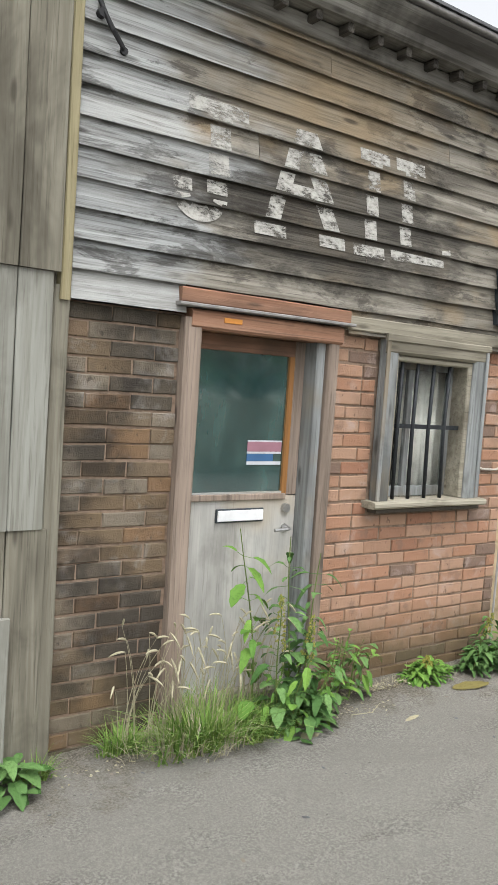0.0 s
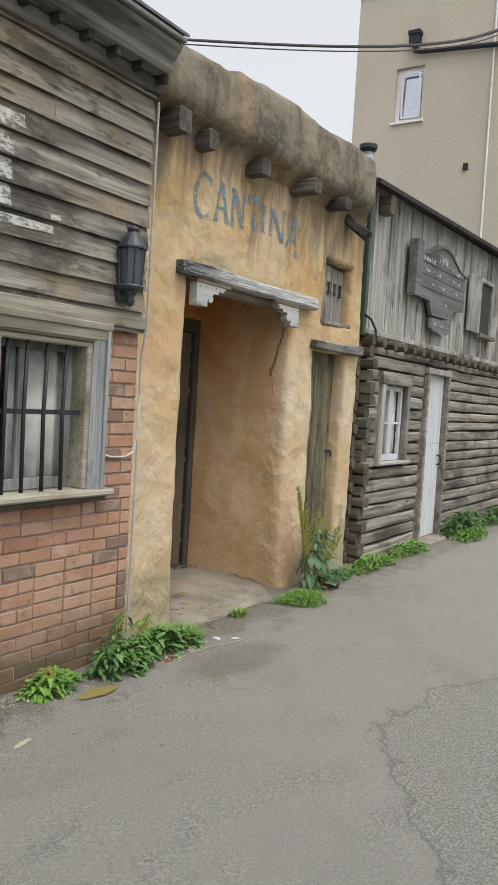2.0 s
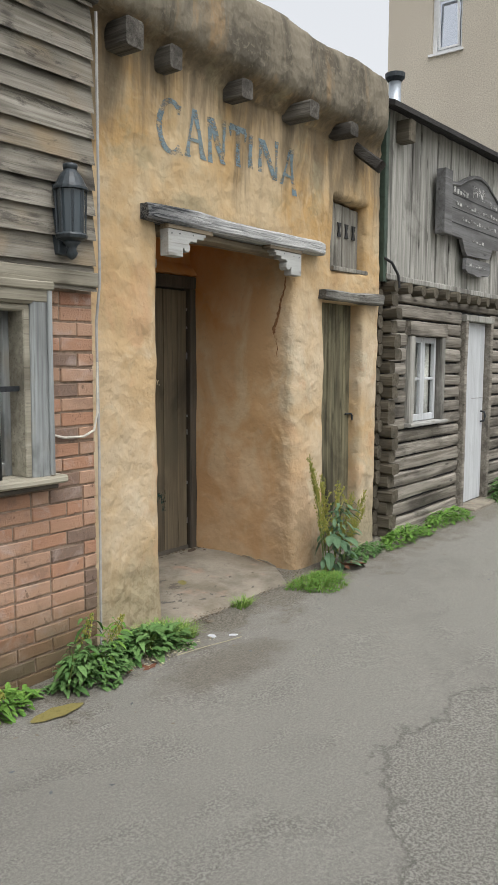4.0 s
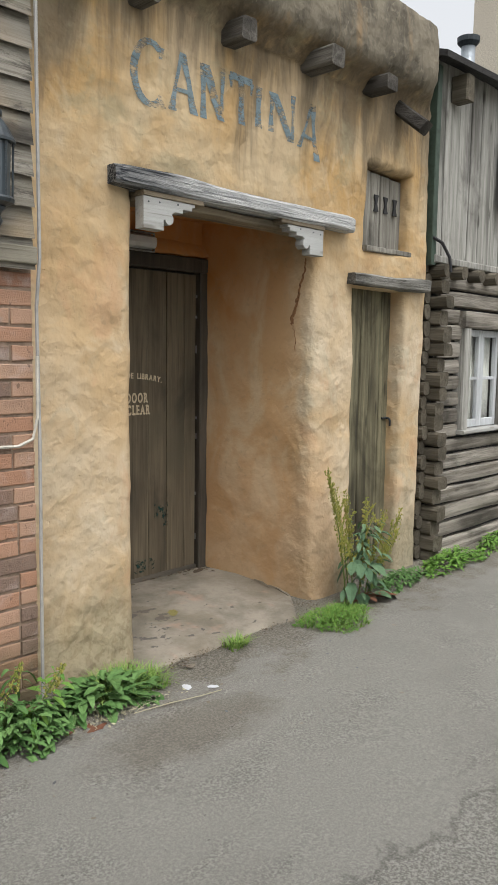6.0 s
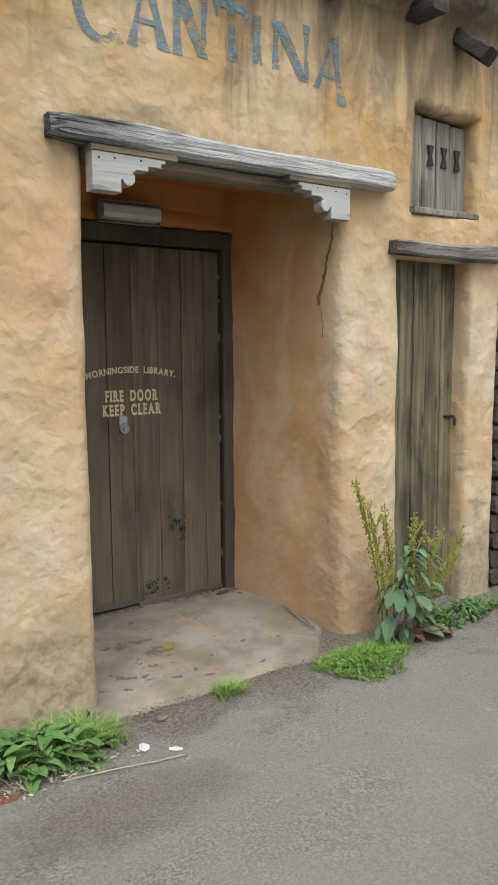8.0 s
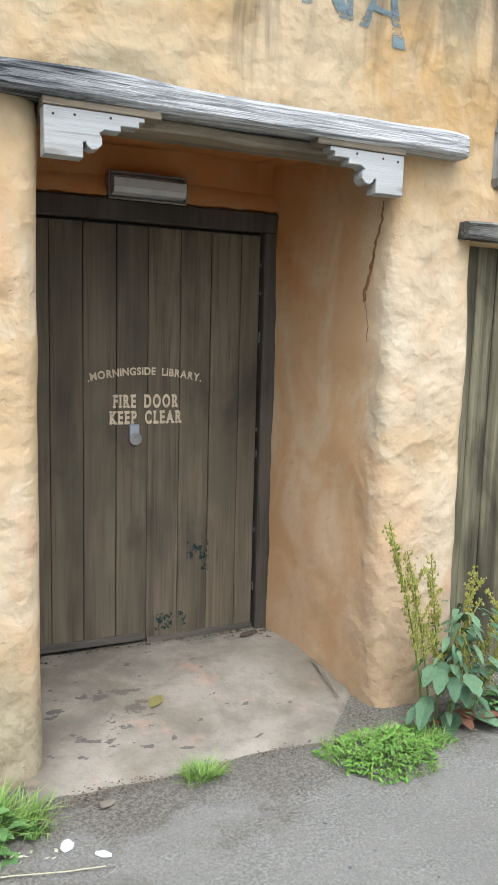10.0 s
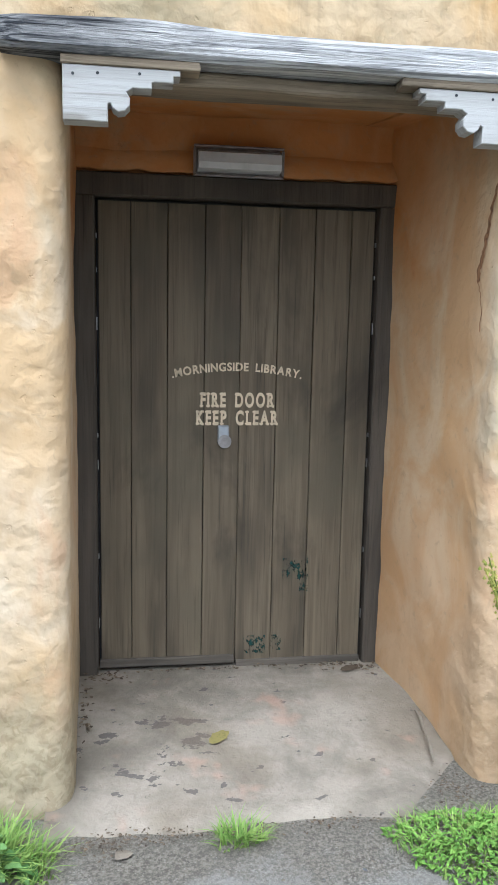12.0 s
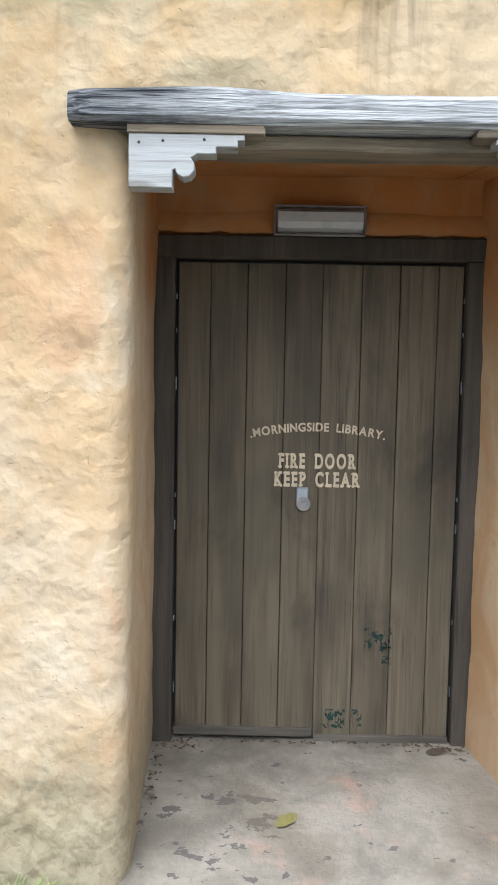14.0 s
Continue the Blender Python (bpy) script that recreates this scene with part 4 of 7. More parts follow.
def corbel(at, flip):
    """Stepped bracket under the lintel: a scrolled white block and the thin bare board that caps it."""
    ob = holder("corbel_bracket", "white-painted stepped wooden bracket with chipped paint under the lintel", "bracket", "lintel brackets", (at, 3.42, 2.22))
    block = [(0, 2.222), (0.128, 2.222), (0.128, 2.272), (0.136, 2.276), (0.142, 2.262), (0.158, 2.252), (0.178, 2.256), (0.192, 2.272), (0.192, 2.292), (0.182, 2.308), (0.20, 2.320), (0.255, 2.320),
             (0.255, 2.338), (0.262, 2.340), (0.318, 2.340), (0.318, 2.358), (0.338, 2.360), (0.338, 2.376), (0, 2.376)]
    board = [(-0.004, 2.377), (0.395, 2.377), (0.398, 2.386), (0.392, 2.402), (-0.004, 2.402)]
    for name, out, y0, mat, label in (("block", block, 3.366, "white_wood", ""), ("cap_board", board, 3.360, "raw_board", "bare brown-grey capping board")):
        pr = [(at + (-u if flip else u), z) for u, z in out]
        bm = sweep(bmesh.new(), pr[::-1] if flip else pr, "y", y0, 3.43, 1)
        bmesh.ops.bevel(bm, geom=[e for e in bm.edges if all(v.co.y < 3.4 for v in e.verts)], offset=0.0025, segments=1, affect="EDGES")
        piece(name, bm, M[mat], ob, label)
    for u, z in ((0.03, 2.35), (0.10, 2.355), (0.22, 2.36)):
        x = at + (-u if flip else u)
        piece("nail_head", sweep(bmesh.new(), round_profile(x, z, 0.0045, 8), "y", 3.3645, 3.37, 1), M["bar_metal"], ob, "dark rusty nail head")


corbel(5.640, False)
corbel(7.048, True)
thing("lintel_board", timber(5.64, 7.05, 3.432, 3.60, 2.358, 2.402, "x", 20, 0.008, 51, 0.008, 3.0), M["raw_board"], "rough brown-grey board under the lintel", "beam")

VIGAS = [(5.20, 5.33, 3.245, 3.235, 3.375), (5.575, 5.68, 3.285, 3.24, 3.365), (6.205, 6.315, 3.265, 3.238, 3.355), (6.865, 6.985, 3.19, 3.268, 3.375), (7.475, 7.60, 3.225, 3.298, 3.39)]
for i, (x0, x1, yf, z0, z1) in enumerate(VIGAS):
    thing("roof_beam_end", timber(x0, x1, yf, 3.55, z0, z1, "y", 6, 0.010, i, 0.013), M["viga"], "weathered grey timber beam end jutting from the wall", "beam", group="roof beam ends")
bm = timber(-0.045, 0.045, -0.30, 0.06, -0.045, 0.045, "y", 5, 0.008, 7, 0.012)
bmesh.ops.transform(bm, matrix=pose(7.90, 3.42, 3.31, 38, 12, 6), verts=bm.verts[:])
thing("roof_beam_end", bm, M["viga"], "broken drooping dark timber beam end", "beam", group="roof beam ends")

# ---- small plank door and shutter ----
d2 = holder("door_2", "greenish grey weathered plank door, closed", "door", kind="structure", at=(7.8, 3.55, 0.02))
edges = [7.47, 7.60, 7.715, 7.83, 7.96, 8.10]
for i in range(5):
    piece("plank", timber(edges[i] + 0.002, edges[i + 1] - 0.002, 3.535 + 0.003 * (i % 2), 3.565, 0.02, 2.10, "z", 10, 0.003, 20 + i, 0.005), M["door2"], d2)
bm = bmesh.new()
tube(bm, [(8.045, 3.535, 1.165), (8.045, 3.50, 1.165), (8.045, 3.49, 1.15), (8.045, 3.49, 1.11)], 0.008)
tube(bm, [(7.99, 3.525, 1.165), (8.08, 3.525, 1.165)], 0.008)
piece("latch", bm, M["bar_metal"], d2, "black iron latch")
bm = bmesh.new()
sweep(bm, chamfered(3.355, 3.60, 2.085, 2.165, 0.012), "x", 7.395, 8.29, 20, 0.014, 14, lambda f: 0.9 + 0.25 * f, 3.0)
thing("lintel_beam", bm, M["lintel_raw"], "rough grey timber lintel over the plank door", "beam")

sh = holder("window_shutter", "silvery weathered plank shutter with bow-tie cut-outs, closed", "shutter", at=(7.87, 3.51, 2.35))
edges = [7.60, 7.71, 7.83, 7.945, 8.09]
for i in range(4):
    piece("plank", timber(edges[i] + 0.003, edges[i + 1] - 0.003, 3.49 + 0.004 * (i % 2), 3.515, 2.36, 2.865 - 0.006 * i, "z", 8, 0.006, 30 + i, 0.004), M["shutter"], sh)
for cx in (7.77, 7.885, 8.0):
    bm = bmesh.new()
    for sgn in (1, -1):
        v = [bm.verts.new((cx + dx, y, 2.66 + sgn * dz)) for y in (3.478, 3.487) for dx, dz in ((-0.026, 0.055), (0.026, 0.055), (0.009, 0.0), (-0.009, 0.0))]
        for f in ((0, 1, 2, 3), (7, 6, 5, 4), (0, 4, 5, 1), (1, 5, 6, 2), (2, 6, 7, 3), (3, 7, 4, 0)):
            bm.faces.new([v[k] for k in f])
    bmesh.ops.recalc_face_normals(bm, faces=bm.faces[:])
    piece("cut_out", bm, M["dark"], sh, "dark bow-tie cut-out")
piece("sill", timber(7.565, 8.12, 3.405, 3.53, 2.318, 2.356, "x", 8, 0.008, 40, 0.006), M["shutter"], sh, "rough weathered sill board")
piece("batten", timber(7.595, 7.62, 3.475, 3.492, 2.56, 2.64, "z", 2, 0.002, 41, 0.004), M["shutter"], sh)

# crack down the right jamb
bpy.context.view_layer.update()
path_pts = [(7.03, 3.508, 2.225), (7.03, 3.512, 2.15), (7.03, 3.545, 2.06), (7.03, 3.56, 1.97), (7.03, 3.585, 1.90), (7.03, 3.61, 1.825), (7.03, 3.585, 1.77), (7.03, 3.57, 1.64)]
bm = bmesh.new()
prev = None
for i in range(57):
    f = i / 8
    a, b = Vector(path_pts[min(6, int(f))]), Vector(path_pts[min(6, int(f)) + 1])
    p = a.lerp(b, f - min(6, int(f))) + Vector((0, 0.012 * n3(i, 0, 0, 0.45, 3) + 0.006 * n3(i, 0, 0, 1.3, 4), 0))
    ok, co, nor, _ = cantina.closest_point_on_mesh(p)
    w = Vector((0.0, 1.0, 0.0)) * ((0.006 + 0.011 * min(1, i / 36)) * (0.55 + 1.2 * abs(n3(i, 1, 1, 0.9))) * (1.0 if i < 42 else 0.15) + 0.0008)
    out = Vector((-0.8, -0.6, 0)) * 0.003
    cur = (bm.verts.new(co + out - w), bm.verts.new(co + out + w))
    if prev:
        bm.faces.new((prev[0], prev[1], cur[1], cur[0]))
    prev = cur
part("crack", bm, M["brown_crack"], cantina, "dark brown crack in the render")

# ---- jail: brick below, lap boards above ----
JY = 3.27            # brick face
jail = thing("wall_jail", boxes((2.0, 2.60, JY + 0.008, JY + 0.30, -0.15, 1.95), (3.45, 3.88, JY + 0.008, JY + 0.30, -0.15, 1.99), (3.88, 4.56, JY + 0.008, JY + 0.30, -0.15, 1.03),
                                (4.56, 4.965, JY + 0.008, JY + 0.30, -0.15, 1.99), (2.0, 4.965, JY + 0.02, JY + 0.30, 1.99, 3.5), (2.60, 3.45, JY + 0.02, JY + 0.30, 1.92, 1.99), (3.88, 4.56, JY + 0.02, JY + 0.30, 1.9, 1.99),
                                (4.955, 4.965, JY + 0.30, 6.2, -0.1, 3.5), (2.0, 2.01, JY + 0.30, 6.2, -0.1, 3.5), (2.0, 4.965, 6.2, 6.3, -0.1, 4.6)),
             M["mortar"], "brick lower wall with sooty and salmon bricks", "wall", "structure")


def brick_mesh(i):
    bm = bmesh.new()
    L, D, H = 0.205, 0.05, 0.064
    bmesh.ops.create_cube(bm, size=1, matrix=Matrix.Diagonal((L, D, H, 1)))
    bmesh.ops.bevel(bm, geom=[e for e in bm.edges if all(v.co.y < 0 for v in e.verts)], offset=0.004, segments=1, affect="EDGES")
    for v in bm.verts:
        v.co.x += 0.007 * n3(v.co.x, v.co.z, i, 30, i)
        v.co.z += 0.006 * n3(v.co.z, v.co.x, i, 30, i + 5)
        if v.co.y < 0:
            v.co.y += 0.003 * n3(v.co.x, v.co.y, v.co.z, 22, i + 9)
    return bm


BR = [finish(brick_mesh(i), "brick", M["brick_right"]) for i in range(5)]
BL = [finish(brick_mesh(i + 7), "brick", M["brick_left"]) for i in range(5)]
rng = random.Random(5)


def lay(meshes, x0, x1, z, shift, tilt):
    x = x0 - shift
    while x < x1 - 0.01:
        half = rng.random() < 0.06
        L = 0.107 if half else 0.215
        a, b = max(x, x0), min(x + L, x1)
        x += L
        if b - a < 0.03:
            continue
        ob = bpy.data.objects.new("brick", rng.choice(meshes))
        scene.collection.objects.link(ob)
        ob.location = ((a + b) / 2, JY + 0.025 + rng.uniform(-0.0025, 0.003), z + 0.036 + tilt * ((a + b) / 2 - 4) + rng.uniform(-0.002, 0.002))
        ob.scale = ((b - a - 0.009) / 0.205, 1, 1)
        ob.rotation_euler = (0, radians(rng.uniform(-0.4, 0.4)), 0)
        ob.parent = jail


for r in range(27):
    z = -0.075 + 0.075 * r
    sh_ = 0.1075 if r % 2 else 0.0
    lay(BL, 2.005, 2.565, z, sh_, 0.0)
    if z > 1.90:
        continue
    if 1.0 < z + 0.04 < 2.0:
        lay(BR, 3.485, 3.80, z, sh_, 0)
        lay(BR, 4.645, 4.97, z, sh_, 0)
    else:
        lay(BR, 3.485, 4.97, z, sh_, 0)

# lap boards, bottom course up
laps = holder("wall_jail_upper", "weathered grey lap boards with faded white lettering", "wall", at=(3.4, 3.25, 1.95), kind="structure")
LAP0, LAPH = 1.952, 0.1238


def lap_z(i):
    return LAP0 + LAPH * i


def lap_y(z, x=3.4):
    """Outer face of the lap boards at height z."""
    f = ((z - LAP0) % LAPH) / LAPH
    return 3.222 + 0.024 * f


def lap(x0, x1, i, seed, material):
    zb = lap_z(i)
    n = max(4, int((x1 - x0) / 0.09))
    bm = bmesh.new()
    rings = []
    for k in range(n + 1):
        x = x0 + (x1 - x0) * k / n
        dz = 0.005 * n3(x, 0, i, 1.4, seed) + 0.0025 * n3(x, 0, i, 7, seed + 2)
        dy = 0.004 * n3(x, 1, i, 1.2, seed + 4)
        rings.append([bm.verts.new((x, y + dy, z + dz)) for y, z in ((3.222, zb), (3.2462, zb + LAPH + 0.012), (3.259, zb + LAPH + 0.012), (3.259, zb + 0.034), (3.2275, zb + 0.024))])
    for k in range(n):
        for j in range(5):
            bm.faces.new((rings[k][j], rings[k][(j + 1) % 5], rings[k + 1][(j + 1) % 5], rings[k + 1][j]))
    bm.faces.new(rings[0][::-1])
    bm.faces.new(rings[-1])
    bmesh.ops.recalc_face_normals(bm, faces=bm.faces[:])
    piece("lap_board", bm, material, laps)


for i in range(12):
    if i == 0:
        lap(2.0, 2.555, 0, 3, M["lap_pale"])
        lap(3.535, 4.955, 0, 4, M["lap"])
        continue
    cut = {3: 3.62, 6: 2.9, 8: 4.2, 10: 3.3}.get(i)
    if cut:
        lap(2.0, cut - 0.0015, i, i + 30, M["lap"])
        lap(cut + 0.0015, 4.955, i, i + 30, M["lap"])
    else:
        lap(2.0, 4.955, i, i + 30, M["lap"])
piece("corner_strip", timber(1.955, 2.0, 3.20, 3.26, 1.94, 3.42, "z", 8, 0.004, 3, 0.005), M["strip"], laps, "yellowish timber cover strip")
piece("trim_board", timber(3.52, 4.955, 3.212, 3.262, 1.972, 2.045, "x", 12, 0.003, 6, 0.005), M["win_frame_h"], laps, "pale tan trim board over the window")
piece("frieze_board", timber(2.0, 4.97, 3.195, 3.258, 3.335, 3.42, "x", 14, 0.003, 8, 0.008), M["eave"], laps, "weathered frieze board under the eave")

# worn lettering, one mesh a letter, lying on the boards
lettering = holder("wall_lettering", "large faded white painted letters on lap boards", "lettering", at=(3.3, 3.23, 2.35))


def painted(name, rects, parent, material, face, label=""):
    """Strokes: quads ((x, z) x 4) cut into small cells and laid 2 mm proud of the face."""
    bm = bmesh.new()
    for q, (a, b, c, d) in enumerate(rects):
        n = max(2, int((Vector(b) - Vector(a)).length / 0.02))
        m = max(2, int((Vector(d) - Vector(a)).length / 0.02))
        g = []
        for i in range(n + 1):
            row = []
            for j in range(m + 1):
                u, v = i / n, j / m
                p = (Vector(a) * (1 - u) + Vector(b) * u) * (1 - v) + (Vector(d) * (1 - u) + Vector(c) * u) * v
                row.append(bm.verts.new((p.x, face(p.x, p.y) - 0.0025 - 0.0005 * (q % 6), p.y)))
            g.append(row)
        for i in range(n):
            for j in range(m):
                ys = [w.co.y for w in (g[i][j], g[i + 1][j], g[i + 1][j + 1], g[i][j + 1])]
                if max(ys) - min(ys) < 0.012:
                    bm.faces.new((g[i][j], g[i + 1][j], g[i + 1][j + 1], g[i][j + 1]))
    loose = [v for v in bm.verts if not v.link_faces]
    bmesh.ops.delete(bm, geom=loose, context="VERTS")
    return piece(name, bm, material, parent, label)


def stroke(x0, z0, x1, z1, w0, w1=None, wide=(1, 0)):
    w1 = w0 if w1 is None else w1
    ux, uz = wide
    return ((x0 - ux * w0 / 2, z0 - uz * w0 / 2), (x0 + ux * w0 / 2, z0 + uz * w0 / 2), (x1 + ux * w1 / 2, z1 + uz * w1 / 2), (x1 - ux * w1 / 2, z1 - uz * w1 / 2))


def arc(cx, cz, rx, rz, a0, a1, w, n=10, thin=1.0):
    out = []
    for i in range(n):
        p = []
        for k in (i, i + 1):
            t = radians(a0 + (a1 - a0) * k / n)
            ww = w * (thin + (1 - thin) * abs(math.cos(t)))
            p.append(((cx + (rx - ww / 2) * math.cos(t), cz + (rz - ww / 2) * math.sin(t)), (cx + (rx + ww / 2) * math.cos(t), cz + (rz + ww / 2) * math.sin(t))))
        out.append((p[0][0], p[0][1], p[1][1], p[1][0]))
    return out


def lap_face(x, z):
    i = int((z - LAP0) // LAPH)
    seed = i + 30
    return lap_y(z) + 0.004 * n3(x, 1, i, 1.2, seed + 4) - 0.002


painted("letter_j", [((2.51, 2.845), (2.83, 2.845), (2.83, 2.91), (2.51, 2.91)), ((2.63, 2.50), (2.74, 2.50), (2.74, 2.845), (2.63, 2.845)), ((2.455, 2.49), (2.55, 2.49), (2.55, 2.545), (2.455, 2.545))]
        + arc(2.60, 2.475, 0.10, 0.075, 180, 360, 0.075), lettering, M["jail_paint"], lap_face)
painted("letter_a", [stroke(3.00, 2.45, 3.16, 2.90, 0.09), stroke(3.37, 2.45, 3.19, 2.90, 0.105), ((3.09, 2.58), (3.30, 2.58), (3.28, 2.635), (3.10, 2.635)), ((2.90, 2.365), (3.09, 2.365), (3.09, 2.425), (2.90, 2.425)),
                     ((3.30, 2.365), (3.47, 2.365), (3.47, 2.425), (3.30, 2.425))], lettering, M["jail_paint"], lap_face)
painted("letter_i", [((3.53, 2.845), (3.74, 2.845), (3.74, 2.905), (3.53, 2.905)), stroke(3.64, 2.43, 3.64, 2.845, 0.085), ((3.53, 2.36), (3.75, 2.36), (3.75, 2.42), (3.53, 2.42))], lettering, M["jail_paint"], lap_face)
painted("letter_l", [((3.79, 2.845), (4.01, 2.845), (4.01, 2.91), (3.79, 2.91)), stroke(3.90, 2.46, 3.90, 2.845, 0.085), ((3.80, 2.37), (4.22, 2.385), (4.22, 2.425), (3.80, 2.425)), ((4.19, 2.43), (4.26, 2.43), (4.26, 2.49), (4.19, 2.475))],
        lettering, M["jail_paint"], lap_face)

# eave with cornice, brackets and slate roof
eave = holder("roof_eave", "weathered boxed eave with small dark brackets and gutter edge", "eave", at=(3.4, 3.1, 3.42), kind="structure")
bm = bmesh.new()
sweep(bm, [(3.22, 3.425), (3.105, 3.425), (3.09, 3.445), (3.085, 3.485), (3.06, 3.51), (3.03, 3.55), (3.025, 3.572), (3.04, 3.585), (3.22, 3.585)], "x", 1.9, 4.925, 16, 0.004, 5)
piece("cornice", bm, M["eave"], eave, "grey moulded eave board")
piece("gutter_edge", timber(1.9, 4.935, 3.0, 3.06, 3.586, 3.612, "x", 8, 0.003, 6, 0.006), M["lead"], eave, "grey metal roof edge")
for i in range(15):
    x = 2.1 + 0.2 * i
    piece("bracket", timber(x, x + 0.038, 3.125, 3.20, 3.378, 3.424, "y", 2, 0.003, i, 0.006), M["viga"], eave)
bm = bmesh.new()
v = [bm.verts.new(p) for p in ((1.9, 2.99, 3.614), (4.94, 2.99, 3.614), (4.94, 6.3, 5.0), (1.9, 6.3, 5.0), (1.9, 2.99, 3.63), (4.94, 2.99, 3.63), (4.94, 6.3, 5.02), (1.9, 6.3, 5.02))]
for f in ((3, 2, 1, 0), (4, 5, 6, 7), (0, 1, 5, 4), (1, 2, 6, 5), (2, 3, 7, 6), (3, 0, 4, 7)):
    bm.faces.new([v[k] for k in f])
piece("roof_slope", bm, M["slate"], eave, "grey slate roof slope")

# jail door
jd = holder("door_3", "dirty cream door with large glass pane in a faded wooden frame, closed", "door", kind="structure", at=(3.02, 3.33, 0.05))
LY = 3.345          # face of the leaf
piece("leaf_panel", boxes((2.655, 3.355, LY, LY + 0.045, 0.09, 1.085), bevel=0.002), M["door_paint"], jd, "streaked dirty cream lower panel")
piece("stile", timber(2.682, 2.705, LY, LY + 0.045, 1.09, 1.885, "z", 4, 0.001, 1, 0.003), M["orange_wood"], jd, "varnished orange-brown stile")
piece("stile", timber(3.255, 3.288, LY - 0.004, LY + 0.045, 1.09, 1.805, "z", 4, 0.001, 2, 0.003), M["orange_wood"], jd, "varnished orange-brown bead")
piece("stile", timber(3.289, 3.355, LY, LY + 0.045, 1.09, 1.885, "z", 4, 0.001, 2, 0.003), M["frame_brown"], jd, "faded brown stile")
piece("top_rail", timber(2.706, 3.288, LY, LY + 0.045, 1.8055, 1.885, "x", 4, 0.001, 3, 0.003), M["frame_red"], jd, "varnished orange-brown rail")
piece("bottom_bead", timber(2.67, 3.275, LY - 0.016, LY + 0.02, 1.066, 1.098, "x", 4, 0.002, 4, 0.004), M["frame_brown"], jd, "peeling brown bead")
piece("glazing_bead", boxes((2.706, 3.254, LY - 0.004, LY + 0.008, 1.0985, 1.108)), M["white_wood"], jd, "pale lower glazing bead")
piece("glass_pane", boxes((2.70, 3.258, LY + 0.012, LY + 0.018, 1.098, 1.81)), M["glass"], jd, "dark glass pane with its teal reflection put into the colour")
st = piece("window_sticker", boxes((3.03, 3.245, LY + 0.008, LY + 0.0105, 1.245, 1.262), (3.03, 3.245, LY + 0.008, LY + 0.0105, 1.302, 1.312), (3.03, 3.245, LY + 0.008, LY + 0.0105, 1.362, 1.37)), M["white_print"], jd, "pink and blue sticker")
piece("print_band", boxes((3.03, 3.245, LY + 0.0082, LY + 0.0105, 1.3125, 1.3615)), M["pink_print"], st)
piece("print_band", boxes((3.03, 3.195, LY + 0.0082, LY + 0.0105, 1.2625, 1.3015)), M["blue_print"], st)
piece("frame_post", timber(2.555, 2.645, 3.212, 3.40, 0.0, 1.935, "z", 10, 0.004, 5, 0.012), M["frame_brown"], jd, "faded brown frame post")
piece("frame_post", timber(3.415, 3.485, 3.222, 3.285, 0.03, 1.935, "z", 10, 0.004, 6, 0.01), M["frame_brown"], jd, "faded brown frame post")
piece("frame_reveal", timber(3.357, 3.413, 3.248, 3.40, 0.03, 1.885, "z", 8, 0.002, 7, 0.006), M["win_frame"], jd, "blue-grey inner frame post")
piece("frame_head", timber(2.58, 3.49, 3.206, 3.40, 1.886, 1.975, "x", 8, 0.004, 8, 0.012), M["frame_red"], jd, "reddish worn frame head")
piece("drip_strip", timber(2.50, 3.545, 3.178, 3.25, 1.982, 1.998, "x", 8, 0.003, 9, 0.004), M["lead"], jd, "grey metal drip strip")
piece("head_board", timber(2.52, 3.53, 3.205, 3.25, 1.9985, 2.066, "x", 8, 0.004, 10, 0.006), M["frame_red"], jd, "reddish worn board over the door")
piece("paint_patch", boxes((2.75, 2.85, 3.202, 3.2055, 1.925, 1.948), bevel=0.001), M["orange_sticker"], jd, "orange paint patch")
piece("threshold", timber(2.6, 3.45, 3.26, 3.42, 0.02, 0.088, "x", 4, 0.003, 11, 0.01), M["win_frame_h"], jd, "worn timber threshold")
sl = piece("letter_slot", boxes((2.855, 3.145, LY - 0.012, LY + 0.002, 0.955, 1.025), bevel=0.004), M["black_metal"], jd, "black letter slot frame")
piece("slot_flap", boxes((2.862, 3.138, LY - 0.02, LY - 0.0115, 0.963, 1.018), bevel=0.003), M["white_plastic"], sl, "white letter slot flap")
bm = bmesh.new()
sweep(bm, round_profile(3.285, 1.02, 0.024, 14), "y", LY - 0.022, LY + 0.002, 1)
piece("lock", bm, M["steel"], jd, "round steel lock")
bm = bmesh.new()
sweep(bm, round_profile(3.29, 0.915, 0.02, 12), "y", LY - 0.012, LY + 0.002, 1)
tube(bm, [(3.29, LY - 0.01, 0.915), (3.29, LY - 0.05, 0.915), (3.27, LY - 0.055, 0.915), (3.19, LY - 0.055, 0.912)], 0.009, 8)
piece("lever_handle", bm, M["steel"], jd, "steel lever handle")
bm = bmesh.new()
sweep(bm, [(LY + 0.3, 0.0), (LY + 2.0, 0.0), (LY + 2.0, 2.4), (LY + 0.3, 2.4)], "x", 2.05, 3.6, 1)
bmesh.ops.reverse_faces(bm, faces=bm.faces[:])
bmesh.ops.delete(bm, geom=[f for f in bm.faces if f.calc_center_median().y < LY + 0.35], context="FACES")
thing("room_shell", bm, M["room"], "dim grey room behind the door", "room", "structure")

